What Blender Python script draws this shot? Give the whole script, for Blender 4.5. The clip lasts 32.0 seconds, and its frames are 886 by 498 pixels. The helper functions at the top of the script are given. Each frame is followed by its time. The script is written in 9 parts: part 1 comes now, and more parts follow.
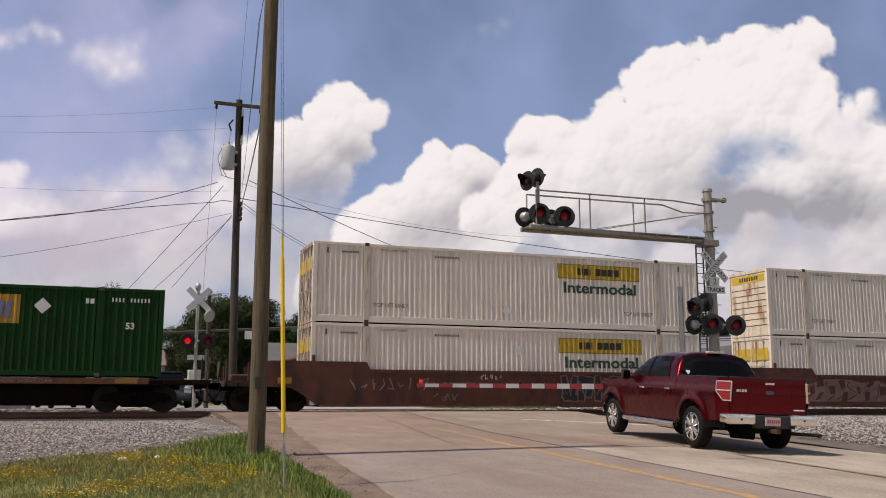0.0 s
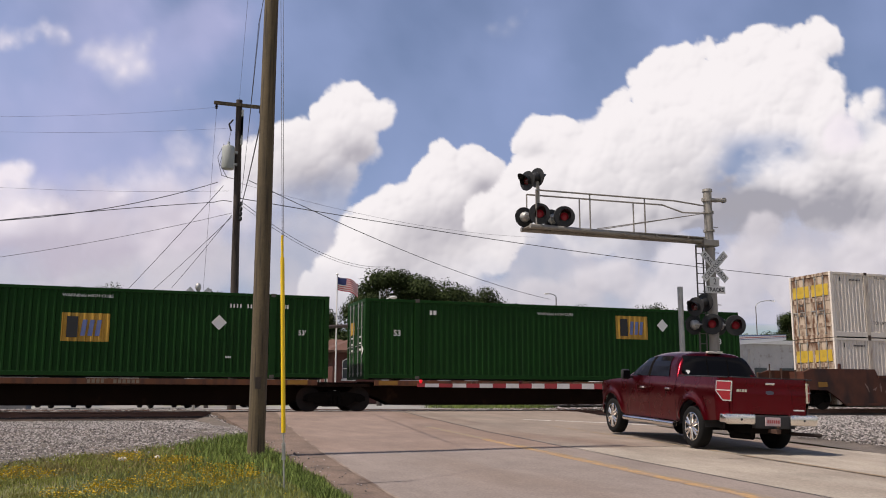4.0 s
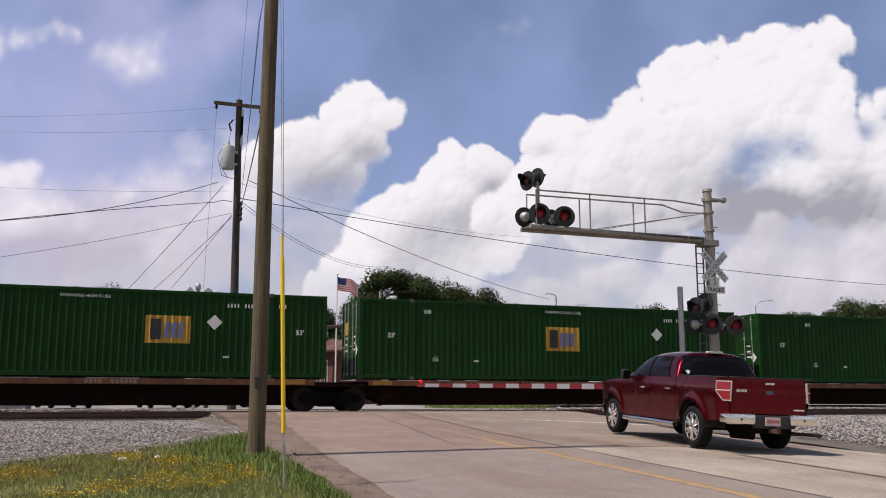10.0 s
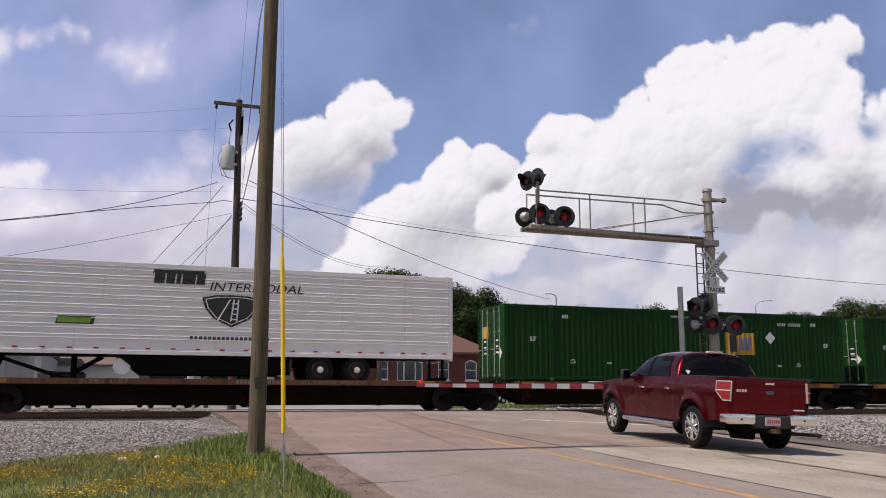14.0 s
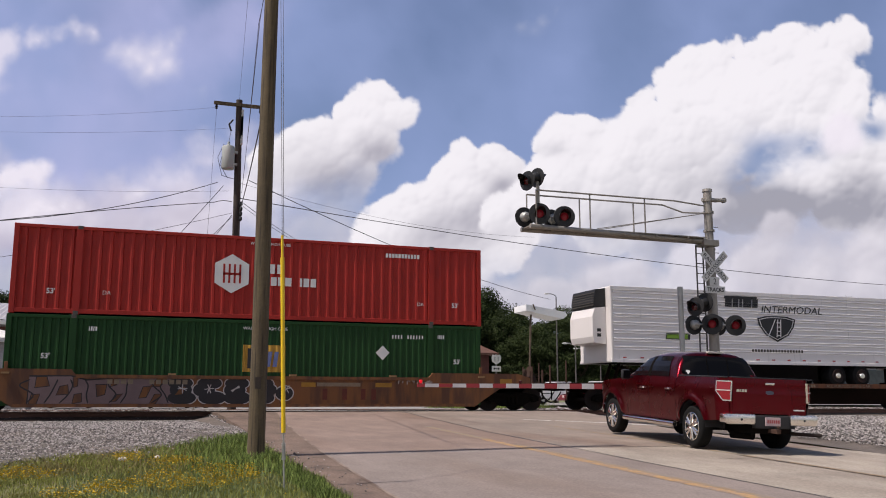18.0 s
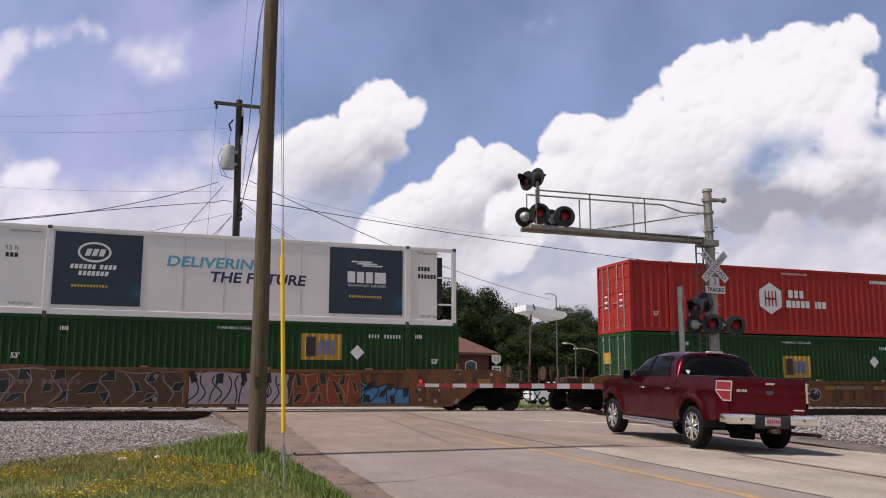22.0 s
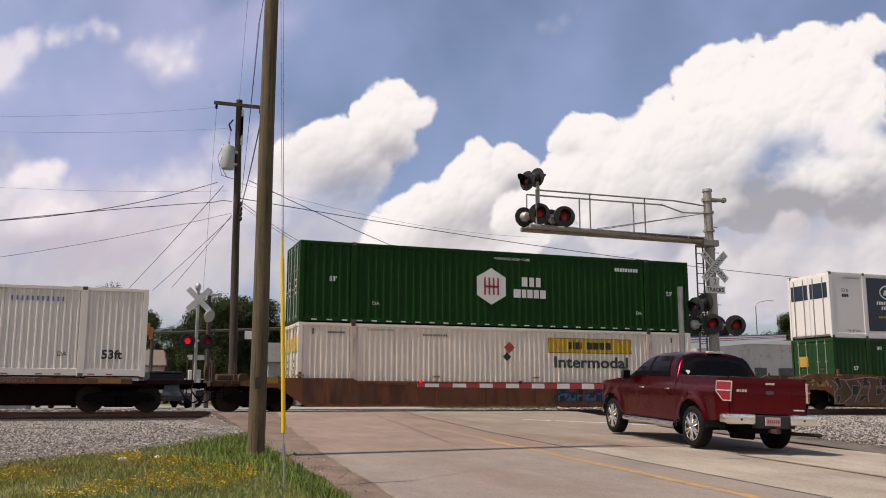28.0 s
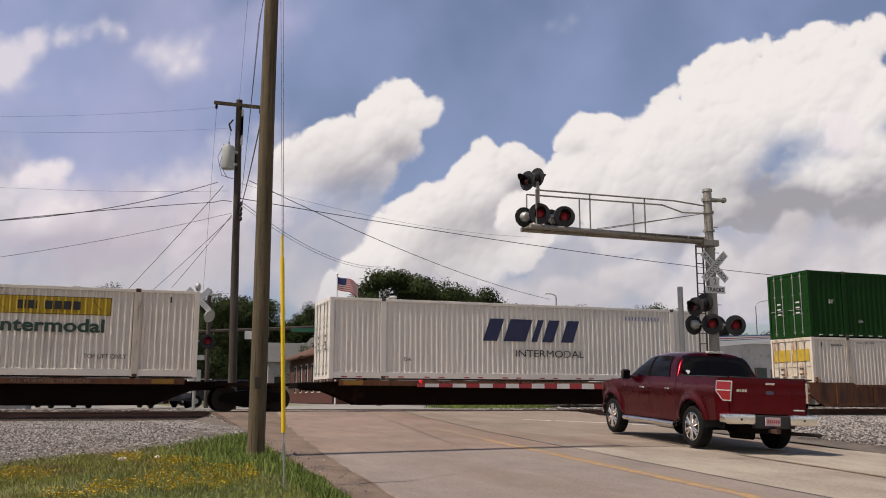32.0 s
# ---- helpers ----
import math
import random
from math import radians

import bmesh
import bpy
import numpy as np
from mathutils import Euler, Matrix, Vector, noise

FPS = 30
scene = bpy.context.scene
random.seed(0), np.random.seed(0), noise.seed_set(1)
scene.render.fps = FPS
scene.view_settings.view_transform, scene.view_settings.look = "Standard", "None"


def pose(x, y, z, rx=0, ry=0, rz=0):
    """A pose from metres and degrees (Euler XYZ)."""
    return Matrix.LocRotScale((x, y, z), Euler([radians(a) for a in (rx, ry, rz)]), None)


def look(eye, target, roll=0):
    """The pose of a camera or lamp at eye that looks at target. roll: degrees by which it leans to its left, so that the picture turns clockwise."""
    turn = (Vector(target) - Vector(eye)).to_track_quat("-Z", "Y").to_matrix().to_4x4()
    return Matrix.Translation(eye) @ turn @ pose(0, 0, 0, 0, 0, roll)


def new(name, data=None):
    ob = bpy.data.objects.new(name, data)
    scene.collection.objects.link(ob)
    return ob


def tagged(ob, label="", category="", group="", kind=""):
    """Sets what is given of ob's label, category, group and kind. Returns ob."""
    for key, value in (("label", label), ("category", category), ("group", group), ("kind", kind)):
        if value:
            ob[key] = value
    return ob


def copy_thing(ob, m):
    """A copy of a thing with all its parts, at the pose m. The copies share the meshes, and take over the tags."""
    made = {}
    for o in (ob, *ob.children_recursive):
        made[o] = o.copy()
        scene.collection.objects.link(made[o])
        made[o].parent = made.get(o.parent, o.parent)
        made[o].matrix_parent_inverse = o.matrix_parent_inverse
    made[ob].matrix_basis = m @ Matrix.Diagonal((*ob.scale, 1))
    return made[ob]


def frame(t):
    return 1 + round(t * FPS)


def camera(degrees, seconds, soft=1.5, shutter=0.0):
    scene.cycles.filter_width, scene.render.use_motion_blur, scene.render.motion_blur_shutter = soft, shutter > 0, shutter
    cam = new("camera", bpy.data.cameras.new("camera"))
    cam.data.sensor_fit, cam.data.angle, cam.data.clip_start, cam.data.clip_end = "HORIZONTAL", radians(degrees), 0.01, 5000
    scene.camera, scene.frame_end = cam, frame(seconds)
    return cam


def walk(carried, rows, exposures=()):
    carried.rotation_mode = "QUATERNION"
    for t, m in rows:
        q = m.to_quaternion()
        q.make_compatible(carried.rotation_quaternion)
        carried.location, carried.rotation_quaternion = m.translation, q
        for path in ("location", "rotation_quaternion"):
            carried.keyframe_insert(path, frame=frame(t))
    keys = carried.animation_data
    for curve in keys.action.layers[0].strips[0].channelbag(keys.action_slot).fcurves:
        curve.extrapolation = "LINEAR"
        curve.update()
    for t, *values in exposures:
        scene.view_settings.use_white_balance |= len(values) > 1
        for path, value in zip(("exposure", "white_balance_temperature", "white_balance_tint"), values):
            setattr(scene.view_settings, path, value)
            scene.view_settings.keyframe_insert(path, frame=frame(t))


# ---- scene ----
cam = camera(52.11, 32.0, soft=1.0)
CAM_POSE = pose(0, 0, 0.435, 90 + 9.389, 0, -19.773)
CAM_POSE = CAM_POSE @ pose(0, 0, 0, 0, 0, 0.05)
walk(cam, [(0.0, CAM_POSE), (32.0, CAM_POSE)],
     [(0.0, -0.05, 6850, 16), (2.0, -0.03, 6780, 16), (6.0, 0.0, 6600, 17), (9.0, 0.0, 6540, 17), (13.0, 0.0, 6420, 18), (15.5, -0.03, 6420, 18), (17.0, -0.12, 6430, 18), (18.3, 0.0, 6440, 18), (19.0, 0.02, 6440, 18), (25.0, 0.03, 6560, 17), (28.0, 0.04, 6900, 15), (30.0, 0.04, 6900, 15), (31.0, -0.10, 6900, 15), (32.0, -0.12, 6900, 15)])

# ---- sky and sun ----
SUN_EL, SUN_AZ = 60.0, 5.0      # the sun stands to the west, a little behind the viewer
world = bpy.data.worlds.new("sky")
scene.world = world
world.use_nodes = True
wn = world.node_tree.nodes
sky = wn.new("ShaderNodeTexSky")
sky.sky_type, sky.sun_disc = "NISHITA", False
sky.sun_elevation, sky.sun_rotation = radians(SUN_EL), radians(266)
sky.air_density, sky.dust_density, sky.ozone_density = 1.0, 0.6, 3.5
world.node_tree.links.new(sky.outputs[0], wn["Background"].inputs[0])
wn["Background"].inputs[1].default_value = 0.080
sun_data = bpy.data.lights.new("sun", "SUN")
sun_data.energy, sun_data.angle, sun_data.color = 4.6, radians(0.6), (1.0, 0.935, 0.82)
sun = new("sun", sun_data)
se, sa = radians(SUN_EL), radians(SUN_AZ)
toward_sun = Vector((-math.cos(se) * math.cos(sa), -math.cos(se) * math.sin(sa), math.sin(se)))
sun.matrix_world = look(toward_sun * 60, (0, 0, 0))


# ---- building helpers ----
def part(name, bm, material, parent=None, label="", smooth=False):
    """One mesh object from a bmesh, under a thing or a part."""
    me = bpy.data.meshes.new(name)
    bm.to_mesh(me)
    bm.free()
    if smooth:
        me.shade_smooth()
        me.set_sharp_from_angle(angle=radians(38))
    me.materials.append(material)
    ob = new(name, me)
    ob.parent = parent
    if label:
        ob["label"] = label
    return ob


def raw(name, verts, faces, material, parent=None, label=""):
    me = bpy.data.meshes.new(name)
    me.from_pydata(verts, [], faces)
    me.materials.append(material)
    ob = new(name, me)
    ob.parent = parent
    if label:
        ob["label"] = label
    return ob


def thing(name, m, label, category, group="", kind=""):
    ob = new(name)
    ob.empty_display_size = 0.2
    ob.matrix_basis = m
    return tagged(ob, label, category, group, kind)


def box(bm, x0, x1, y0, y1, z0, z1, bevel=0.0, m=None):
    r = bmesh.ops.create_cube(bm, size=1.0)
    vs = r["verts"]
    for v in vs:
        v.co = Vector(((x0 + x1) / 2 + v.co.x * (x1 - x0), (y0 + y1) / 2 + v.co.y * (y1 - y0), (z0 + z1) / 2 + v.co.z * (z1 - z0)))
    if bevel:
        es = list({e for v in vs for e in v.link_edges})
        r = bmesh.ops.bevel(bm, geom=es, offset=bevel, segments=2, affect="EDGES", profile=0.5)
        vs = list({v for f in r["faces"] for v in f.verts} | {v for v in vs if v.is_valid})
    if m is not None:
        bmesh.ops.transform(bm, matrix=m, verts=vs)
    return bm


def rod(bm, p, q, r0, r1=None, n=8):
    """A round bar from p to q."""
    p, q = Vector(p), Vector(q)
    d = q - p
    m = Matrix.Translation((p + q) / 2) @ d.to_track_quat("Z", "Y").to_matrix().to_4x4()
    bmesh.ops.create_cone(bm, cap_ends=True, segments=n, radius1=r0, radius2=r0 if r1 is None else r1, depth=d.length, matrix=m)
    return bm


def ball(bm, c, r, sub=2, s=(1, 1, 1)):
    m = Matrix.Translation(c) @ Matrix.Diagonal((*s, 1))
    bmesh.ops.create_icosphere(bm, subdivisions=sub, radius=r, matrix=m)
    return bm


def prism(bm, pts, y0, y1, axis="y", m=None):
    """A flat outline (two coordinates a point) drawn out along one axis."""
    def at(a, b, c):
        return {"y": (a, c, b), "x": (c, a, b), "z": (a, b, c)}[axis]
    n = len(pts)
    a = [bm.verts.new(at(p[0], p[1], y0)) for p in pts]
    b = [bm.verts.new(at(p[0], p[1], y1)) for p in pts]
    fs = [bm.faces.new(a), bm.faces.new(b)] + [bm.faces.new((a[i], a[(i + 1) % n], b[(i + 1) % n], b[i])) for i in range(n)]
    bmesh.ops.recalc_face_normals(bm, faces=fs)
    if m is not None:
        bmesh.ops.transform(bm, matrix=m, verts=a + b)
    return bm


def lathe(bm, prof, m=None, n=20):
    """A turned shape: (radius, height) pairs round z."""
    rings = []
    for r, z in prof:
        rings.append([bm.verts.new((r * math.cos(2 * math.pi * i / n), r * math.sin(2 * math.pi * i / n), z)) for i in range(n)])
    fs = []
    for a, b in zip(rings, rings[1:]):
        fs += [bm.faces.new((a[i], a[(i + 1) % n], b[(i + 1) % n], b[i])) for i in range(n)]
    for ring in (rings[0], rings[-1]):
        fs.append(bm.faces.new(ring))
    bmesh.ops.recalc_face_normals(bm, faces=fs)
    if m is not None:
        bmesh.ops.transform(bm, matrix=m, verts=[v for ring in rings for v in ring])
    return bm


def B():
    return bmesh.new()


# lettering: flat meshes of the built-in font, made while the scene is still empty
WORDS = {}
for word in ("53'", "53", "53 ft", "53ft", "TOP LIFT ONLY", "Intermodal", "INTERMODAL", "DELIVERING", "THE FUTURE", "STACK LIMIT 3 HIGH",
             "WARNING HIGH CUBE", "TRANSPORT SERVICES", "2-28 / 1-57", "ALL PURPOSE SPINE CAR", "RAILROAD", "CROSSING", "2", "TRACKS", "DA", "HT", "11"):
    cu = bpy.data.curves.new("word", "FONT")
    cu.body, cu.align_x, cu.align_y, cu.resolution_u = word, "CENTER", "CENTER", 3
    cu.offset = 0.025 if word in ("Intermodal", "DELIVERING", "THE FUTURE", "53ft", "53", "53'", "TRACKS") else 0.0
    wo = new("word", cu)
    me = bpy.data.meshes.new_from_object(wo.evaluated_get(bpy.context.evaluated_depsgraph_get()))
    vs = np.array([v.co[:] for v in me.vertices])
    lo, hi = vs.min(0), vs.max(0)
    WORDS[word] = ([tuple((v - (lo + hi) / 2) / (hi[1] - lo[1])) for v in vs], [tuple(p.vertices) for p in me.polygons])
    bpy.data.objects.remove(wo)
    bpy.data.meshes.remove(me)
    bpy.data.curves.remove(cu)


def lettering(name, word, height, x, y, z, material, parent, width=None, slant=0.0, turn=0.0, facing="-y", bold=0.0):
    """A word on an upright face. width: its whole width, else as the font gives it."""
    vs, fs = WORDS[word]
    w0 = max(v[0] for v in vs) * 2
    sx = height if width is None else width / w0
    ca, sb = math.cos(radians(turn)), math.sin(radians(turn))
    out = []
    for a, b, c in vs:
        u, v = a * sx + slant * b * height, b * height
        u, v = u * ca - v * sb, u * sb + v * ca
        out.append((x + u, y, z + v) if facing == "-y" else (x, y - u, z + v))
    ob = raw(name, out, fs, material, parent)
    ob["kind"] = "stuff"
    return ob


# ---- materials ----
def mat(name, col, rough=0.6, metal=0.0, var=0.18, scale=2.0, bump=0.0, fine=40.0, spots=None, spot_amount=0.5, spot_scale=(1, 1, 1), spot_freq=1.5,
        coat=0.0, spec=0.5, island=0.0, each=0.0, mottle=0.0, speck=0.0):
    """A painted, rough or worn surface: broad and fine variation, spots or streaks of a second colour, fine relief."""
    m = bpy.data.materials.new(name)
    m.use_nodes = True
    nt = m.node_tree
    bs = nt.nodes["Principled BSDF"]
    tc = nt.nodes.new("ShaderNodeTexCoord")

    def noise_of(freq, detail=4.0, stretch=(1, 1, 1)):
        mp = nt.nodes.new("ShaderNodeMapping")
        mp.inputs["Scale"].default_value = stretch
        nt.links.new(tc.outputs["Object"], mp.inputs[0])
        n = nt.nodes.new("ShaderNodeTexNoise")
        n.inputs["Scale"].default_value, n.inputs["Detail"].default_value = freq, detail
        nt.links.new(mp.outputs[0], n.inputs["Vector"])
        return n.outputs[0]

    def math_of(op, a, b):
        n = nt.nodes.new("ShaderNodeMath")
        n.operation = op
        for i, s in enumerate((a, b)):
            if isinstance(s, (int, float)):
                n.inputs[i].default_value = s
            else:
                nt.links.new(s, n.inputs[i])
        return n.outputs[0]

    broad, small = noise_of(scale), noise_of(fine, 3.0)
    f = math_of("ADD", math_of("MULTIPLY", broad, 0.65), math_of("MULTIPLY", small, 0.35))
    if each:
        oi = nt.nodes.new("ShaderNodeObjectInfo")
        f = math_of("ADD", f, math_of("MULTIPLY", math_of("SUBTRACT", oi.outputs["Random"], 0.5), each))
    if island:
        ge = nt.nodes.new("ShaderNodeNewGeometry")
        f = math_of("ADD", f, math_of("MULTIPLY", math_of("SUBTRACT", ge.outputs["Random Per Island"], 0.5), island))
    ramp = nt.nodes.new("ShaderNodeValToRGB")
    ramp.color_ramp.elements[0].position, ramp.color_ramp.elements[1].position = 0.25, 0.75
    ramp.color_ramp.elements[0].color = (*[max(0, c * (1 - var)) for c in col], 1)
    ramp.color_ramp.elements[1].color = (*[min(1, c * (1 + var)) for c in col], 1)
    nt.links.new(f, ramp.inputs[0])
    out = ramp.outputs[0]
    if spots:
        sp = noise_of(spot_freq, 6.0, spot_scale)
        r2 = nt.nodes.new("ShaderNodeValToRGB")
        r2.color_ramp.elements[0].position, r2.color_ramp.elements[1].position = 1 - spot_amount - 0.04, 1 - spot_amount + 0.14
        nt.links.new(sp, r2.inputs[0])
        mx = nt.nodes.new("ShaderNodeMix")
        mx.data_type = "RGBA"
        nt.links.new(r2.outputs[0], mx.inputs["Factor"])
        nt.links.new(out, mx.inputs["A"])
        mx.inputs["B"].default_value = (*spots, 1)
        out = mx.outputs["Result"]
    for amount, freq, stretch in ((mottle, 2.6, (1.0, 0.45, 1.0)), (speck, 34.0, (1.0, 0.5, 1.0))):
        if amount:
            hs = nt.nodes.new("ShaderNodeHueSaturation")
            mr = nt.nodes.new("ShaderNodeMapRange")
            mr.inputs["From Min"].default_value, mr.inputs["From Max"].default_value = 0.3, 0.7
            mr.inputs["To Min"].default_value, mr.inputs["To Max"].default_value = 1 - amount, 1 + amount
            nt.links.new(noise_of(freq, 6.0, stretch), mr.inputs[0])
            nt.links.new(mr.outputs[0], hs.inputs["Value"])
            nt.links.new(out, hs.inputs["Color"])
            out = hs.outputs[0]
    nt.links.new(out, bs.inputs["Base Color"])
    rr = nt.nodes.new("ShaderNodeMapRange")
    rr.inputs["To Min"].default_value, rr.inputs["To Max"].default_value = max(0.02, rough - 0.08), min(1, rough + 0.1)
    nt.links.new(broad, rr.inputs[0])
    nt.links.new(rr.outputs[0], bs.inputs["Roughness"])
    bs.inputs["Metallic"].default_value = metal
    bs.inputs["Coat Weight"].default_value = coat
    bs.inputs["Coat Roughness"].default_value = 0.06
    bs.inputs["Specular IOR Level"].default_value = spec
    if bump:
        bp = nt.nodes.new("ShaderNodeBump")
        bp.inputs["Strength"].default_value, bp.inputs["Distance"].default_value = 0.6, bump
        nt.links.new(small, bp.inputs["Height"])
        nt.links.new(bp.outputs[0], bs.inputs["Normal"])
    return m


def glow(name, col, strength):
    m = bpy.data.materials.new(name)
    m.use_nodes = True
    bs = m.node_tree.nodes["Principled BSDF"]
    bs.inputs["Base Color"].default_value = (*col, 1)
    bs.inputs["Emission Color"].default_value = (*col, 1)
    bs.inputs["Emission Strength"].default_value = strength
    return m


RUST = (0.11, 0.045, 0.022)
M_GREEN = mat("green_paint", (0.0078, 0.0445, 0.0074), 0.55, spec=0.13, var=0.25, scale=0.7, spots=(0.012, 0.03, 0.012), spot_amount=0.32, spot_scale=(3, 3, 0.3))
M_GREEN_WORN = mat("sun_worn_green_paint", (0.017, 0.060, 0.018), 0.55, spec=0.16, var=0.25, scale=0.7, spots=(0.022, 0.046, 0.022), spot_amount=0.34, spot_scale=(3, 3, 0.3))
M_RED = mat("red_paint", (0.37, 0.027, 0.019), 0.55, spec=0.25, var=0.22, scale=0.7, spots=(0.27, 0.021, 0.015), spot_amount=0.36, spot_scale=(3, 3, 0.3))
M_WHITE = mat("white_paint", (0.77, 0.695, 0.61), 0.45, var=0.12, scale=0.8, spots=(0.50, 0.40, 0.32), spot_amount=0.36, spot_scale=(4, 4, 0.3))
M_ALU = mat("aluminium_skin", (0.80, 0.77, 0.76), 0.42, metal=0.0, var=0.06, scale=1.2, spots=(0.5, 0.5, 0.5), spot_amount=0.33, spot_scale=(4, 4, 0.4))
M_REEFER = mat("white_gelcoat", (0.76, 0.725, 0.70), 0.35, var=0.05, scale=0.8)
M_WHITE_CLEAN = mat("clean_white_paint", (0.76, 0.715, 0.655), 0.5, var=0.08, scale=0.8, spots=(0.5, 0.46, 0.42), spot_amount=0.3, spot_scale=(4, 4, 0.3))
M_RUSTY = mat("rust_streaked_white", (0.66, 0.58, 0.47), 0.6, var=0.15, scale=1.2, spots=(0.35, 0.17, 0.08), spot_amount=0.46, spot_scale=(2, 2, 0.5))
M_RUSTDOOR = mat("rust_eaten_white_door", (0.50, 0.40, 0.30), 0.7, var=0.2, scale=1.5, spots=(0.12, 0.05, 0.022), spot_amount=0.54, spot_scale=(2, 2, 0.6), spot_freq=2.2)
M_RUSTPOST = mat("rust_bled_post", (0.60, 0.52, 0.43), 0.6, var=0.15, scale=1.5, spots=(0.13, 0.055, 0.03), spot_amount=0.42, spot_scale=(3, 3, 0.7), spot_freq=1.6)
M_RUSTCAST = mat("rusted_casting", (0.060, 0.036, 0.026), 0.75, var=0.35, scale=6)
M_BROWN = mat("brown_car_paint", (0.088, 0.026, 0.012), 0.7, var=0.35, scale=1.0, bump=0.002, spots=(0.036, 0.014, 0.010), spot_amount=0.47, spot_scale=(1.0, 1.0, 0.35), mottle=0.2)
M_YELLOWCAR = mat("ochre_car_paint", (0.165, 0.064, 0.018), 0.7, var=0.3, scale=1.0, bump=0.002, spots=(0.085, 0.034, 0.016), spot_amount=0.52, spot_scale=(2, 2, 0.35))
M_ORANGECAR = mat("orange_brown_car_paint", (0.145, 0.050, 0.017), 0.7, var=0.3, scale=1.0, bump=0.002, spots=(0.07, 0.028, 0.016), spot_amount=0.5, spot_scale=(2, 2, 0.35))
# Grimy steel, taken near black: the shade under the cars is in the colour.
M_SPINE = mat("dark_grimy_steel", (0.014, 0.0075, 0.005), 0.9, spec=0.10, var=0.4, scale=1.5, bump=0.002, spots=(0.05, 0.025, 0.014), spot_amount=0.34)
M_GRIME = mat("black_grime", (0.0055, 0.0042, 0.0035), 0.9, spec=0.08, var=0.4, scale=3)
M_STEEL = mat("worn_wheel_steel", (0.016, 0.011, 0.010), 0.8, var=0.4, scale=4, spots=(0.035, 0.018, 0.012), spot_amount=0.45, spec=0.3)
M_CHROME = mat("chrome", (0.80, 0.76, 0.71), 0.22, metal=1.0, var=0.06, scale=5)
M_TREAD = mat("bright_tread", (0.5, 0.48, 0.46), 0.3, metal=1.0)
M_DARK = mat("dark_lettering", (0.02, 0.02, 0.022), 0.6)
M_LETTER_W = mat("white_lettering", (0.72, 0.72, 0.70), 0.6, var=0.08)
M_LETTER_G = mat("green_lettering", (0.020, 0.055, 0.040), 0.6)
M_NAVY = mat("navy_lettering", (0.022, 0.028, 0.085), 0.6)
M_YELLOW = mat("yellow_panel", (0.56, 0.37, 0.03), 0.55, var=0.15, scale=1.5, spots=(0.38, 0.26, 0.04), spot_amount=0.4)
M_GOLD = mat("gold_panel", (0.50, 0.28, 0.03), 0.55, var=0.2)
M_BLUE_LET = mat("blue_lettering", (0.13, 0.17, 0.36), 0.6)
M_CASTING = mat("worn_casting", (0.08, 0.07, 0.06), 0.6, var=0.3)
M_CREAM = mat("pale_plastic", (0.5, 0.48, 0.42), 0.5)
M_RUBBER = mat("tyre_rubber", (0.011, 0.011, 0.011), 0.9, spec=0.15, var=0.25, scale=6)
M_GALV = mat("galvanised_steel", (0.42, 0.42, 0.40), 0.5, metal=0.6, var=0.16, scale=3, fine=25, spots=(0.26, 0.25, 0.24), spot_amount=0.38)
M_BLACK = mat("black_paint", (0.012, 0.012, 0.013), 0.55)
M_SIGNWHITE = mat("sign_white", (0.62, 0.62, 0.60), 0.45, var=0.08, scale=4)
M_LAMP = glow("red_lamp_lit", (0.75, 0.010, 0.018), 0.7)
M_LAMP_DIM = glow("red_lamp_glowing", (0.16, 0.003, 0.008), 0.16)
M_LAMP_OFF = mat("red_lamp_dark", (0.075, 0.006, 0.008), 0.2, coat=0.5)
M_TAPE_R = mat("red_reflective_tape", (0.38, 0.035, 0.04), 0.45)
M_TAPE_W = mat("white_reflective_tape", (0.72, 0.70, 0.68), 0.45)
M_WOOD = mat("weathered_pole_wood", (0.112, 0.084, 0.048), 0.9, var=0.35, scale=1.5, fine=30, bump=0.006, spots=(0.045, 0.034, 0.024), spot_amount=0.47, spot_scale=(9, 9, 0.4), spot_freq=3)
M_WOOD_DARK = mat("creosoted_pole_wood", (0.055, 0.042, 0.035), 0.9, var=0.35, bump=0.006, spots=(0.09, 0.07, 0.055), spot_amount=0.4, spot_scale=(9, 9, 0.5))
M_PLASTIC_Y = mat("yellow_plastic", (0.85, 0.56, 0.01), 0.4, var=0.06)
M_WIRE = mat("cable_black", (0.075, 0.075, 0.08), 0.6)
M_GREYTANK = mat("grey_transformer_paint", (0.40, 0.42, 0.40), 0.45, var=0.1)


# ---- ground, road and tracks ----
TRACK_Y = 32.87


def slope(y):
    """Height of the made ground: it climbs gently up to the crossing, which is level with the rail tops."""
    return -0.0395 * max(0.0, 29.3 - y)


def sheet(name, xs, ys, height, material, label, category, keep=None, depth=0.0, kind="structure"):
    vs, fs, idx = [], [], {}
    for j, y in enumerate(ys):
        for i, x in enumerate(xs):
            idx[i, j] = len(vs)
            vs.append((x, y, height(x, y)))
    for j in range(len(ys) - 1):
        for i in range(len(xs) - 1):
            if keep is None or keep((xs[i] + xs[i + 1]) / 2, (ys[j] + ys[j + 1]) / 2):
                fs.append((idx[i, j], idx[i + 1, j], idx[i + 1, j + 1], idx[i, j + 1]))
    ob = raw(name, vs, fs, material)
    return tagged(ob, label, category, kind=kind)


def span(a, b, step):
    n = max(1, round((b - a) / step))
    return [a + (b - a) * i / n for i in range(n + 1)]


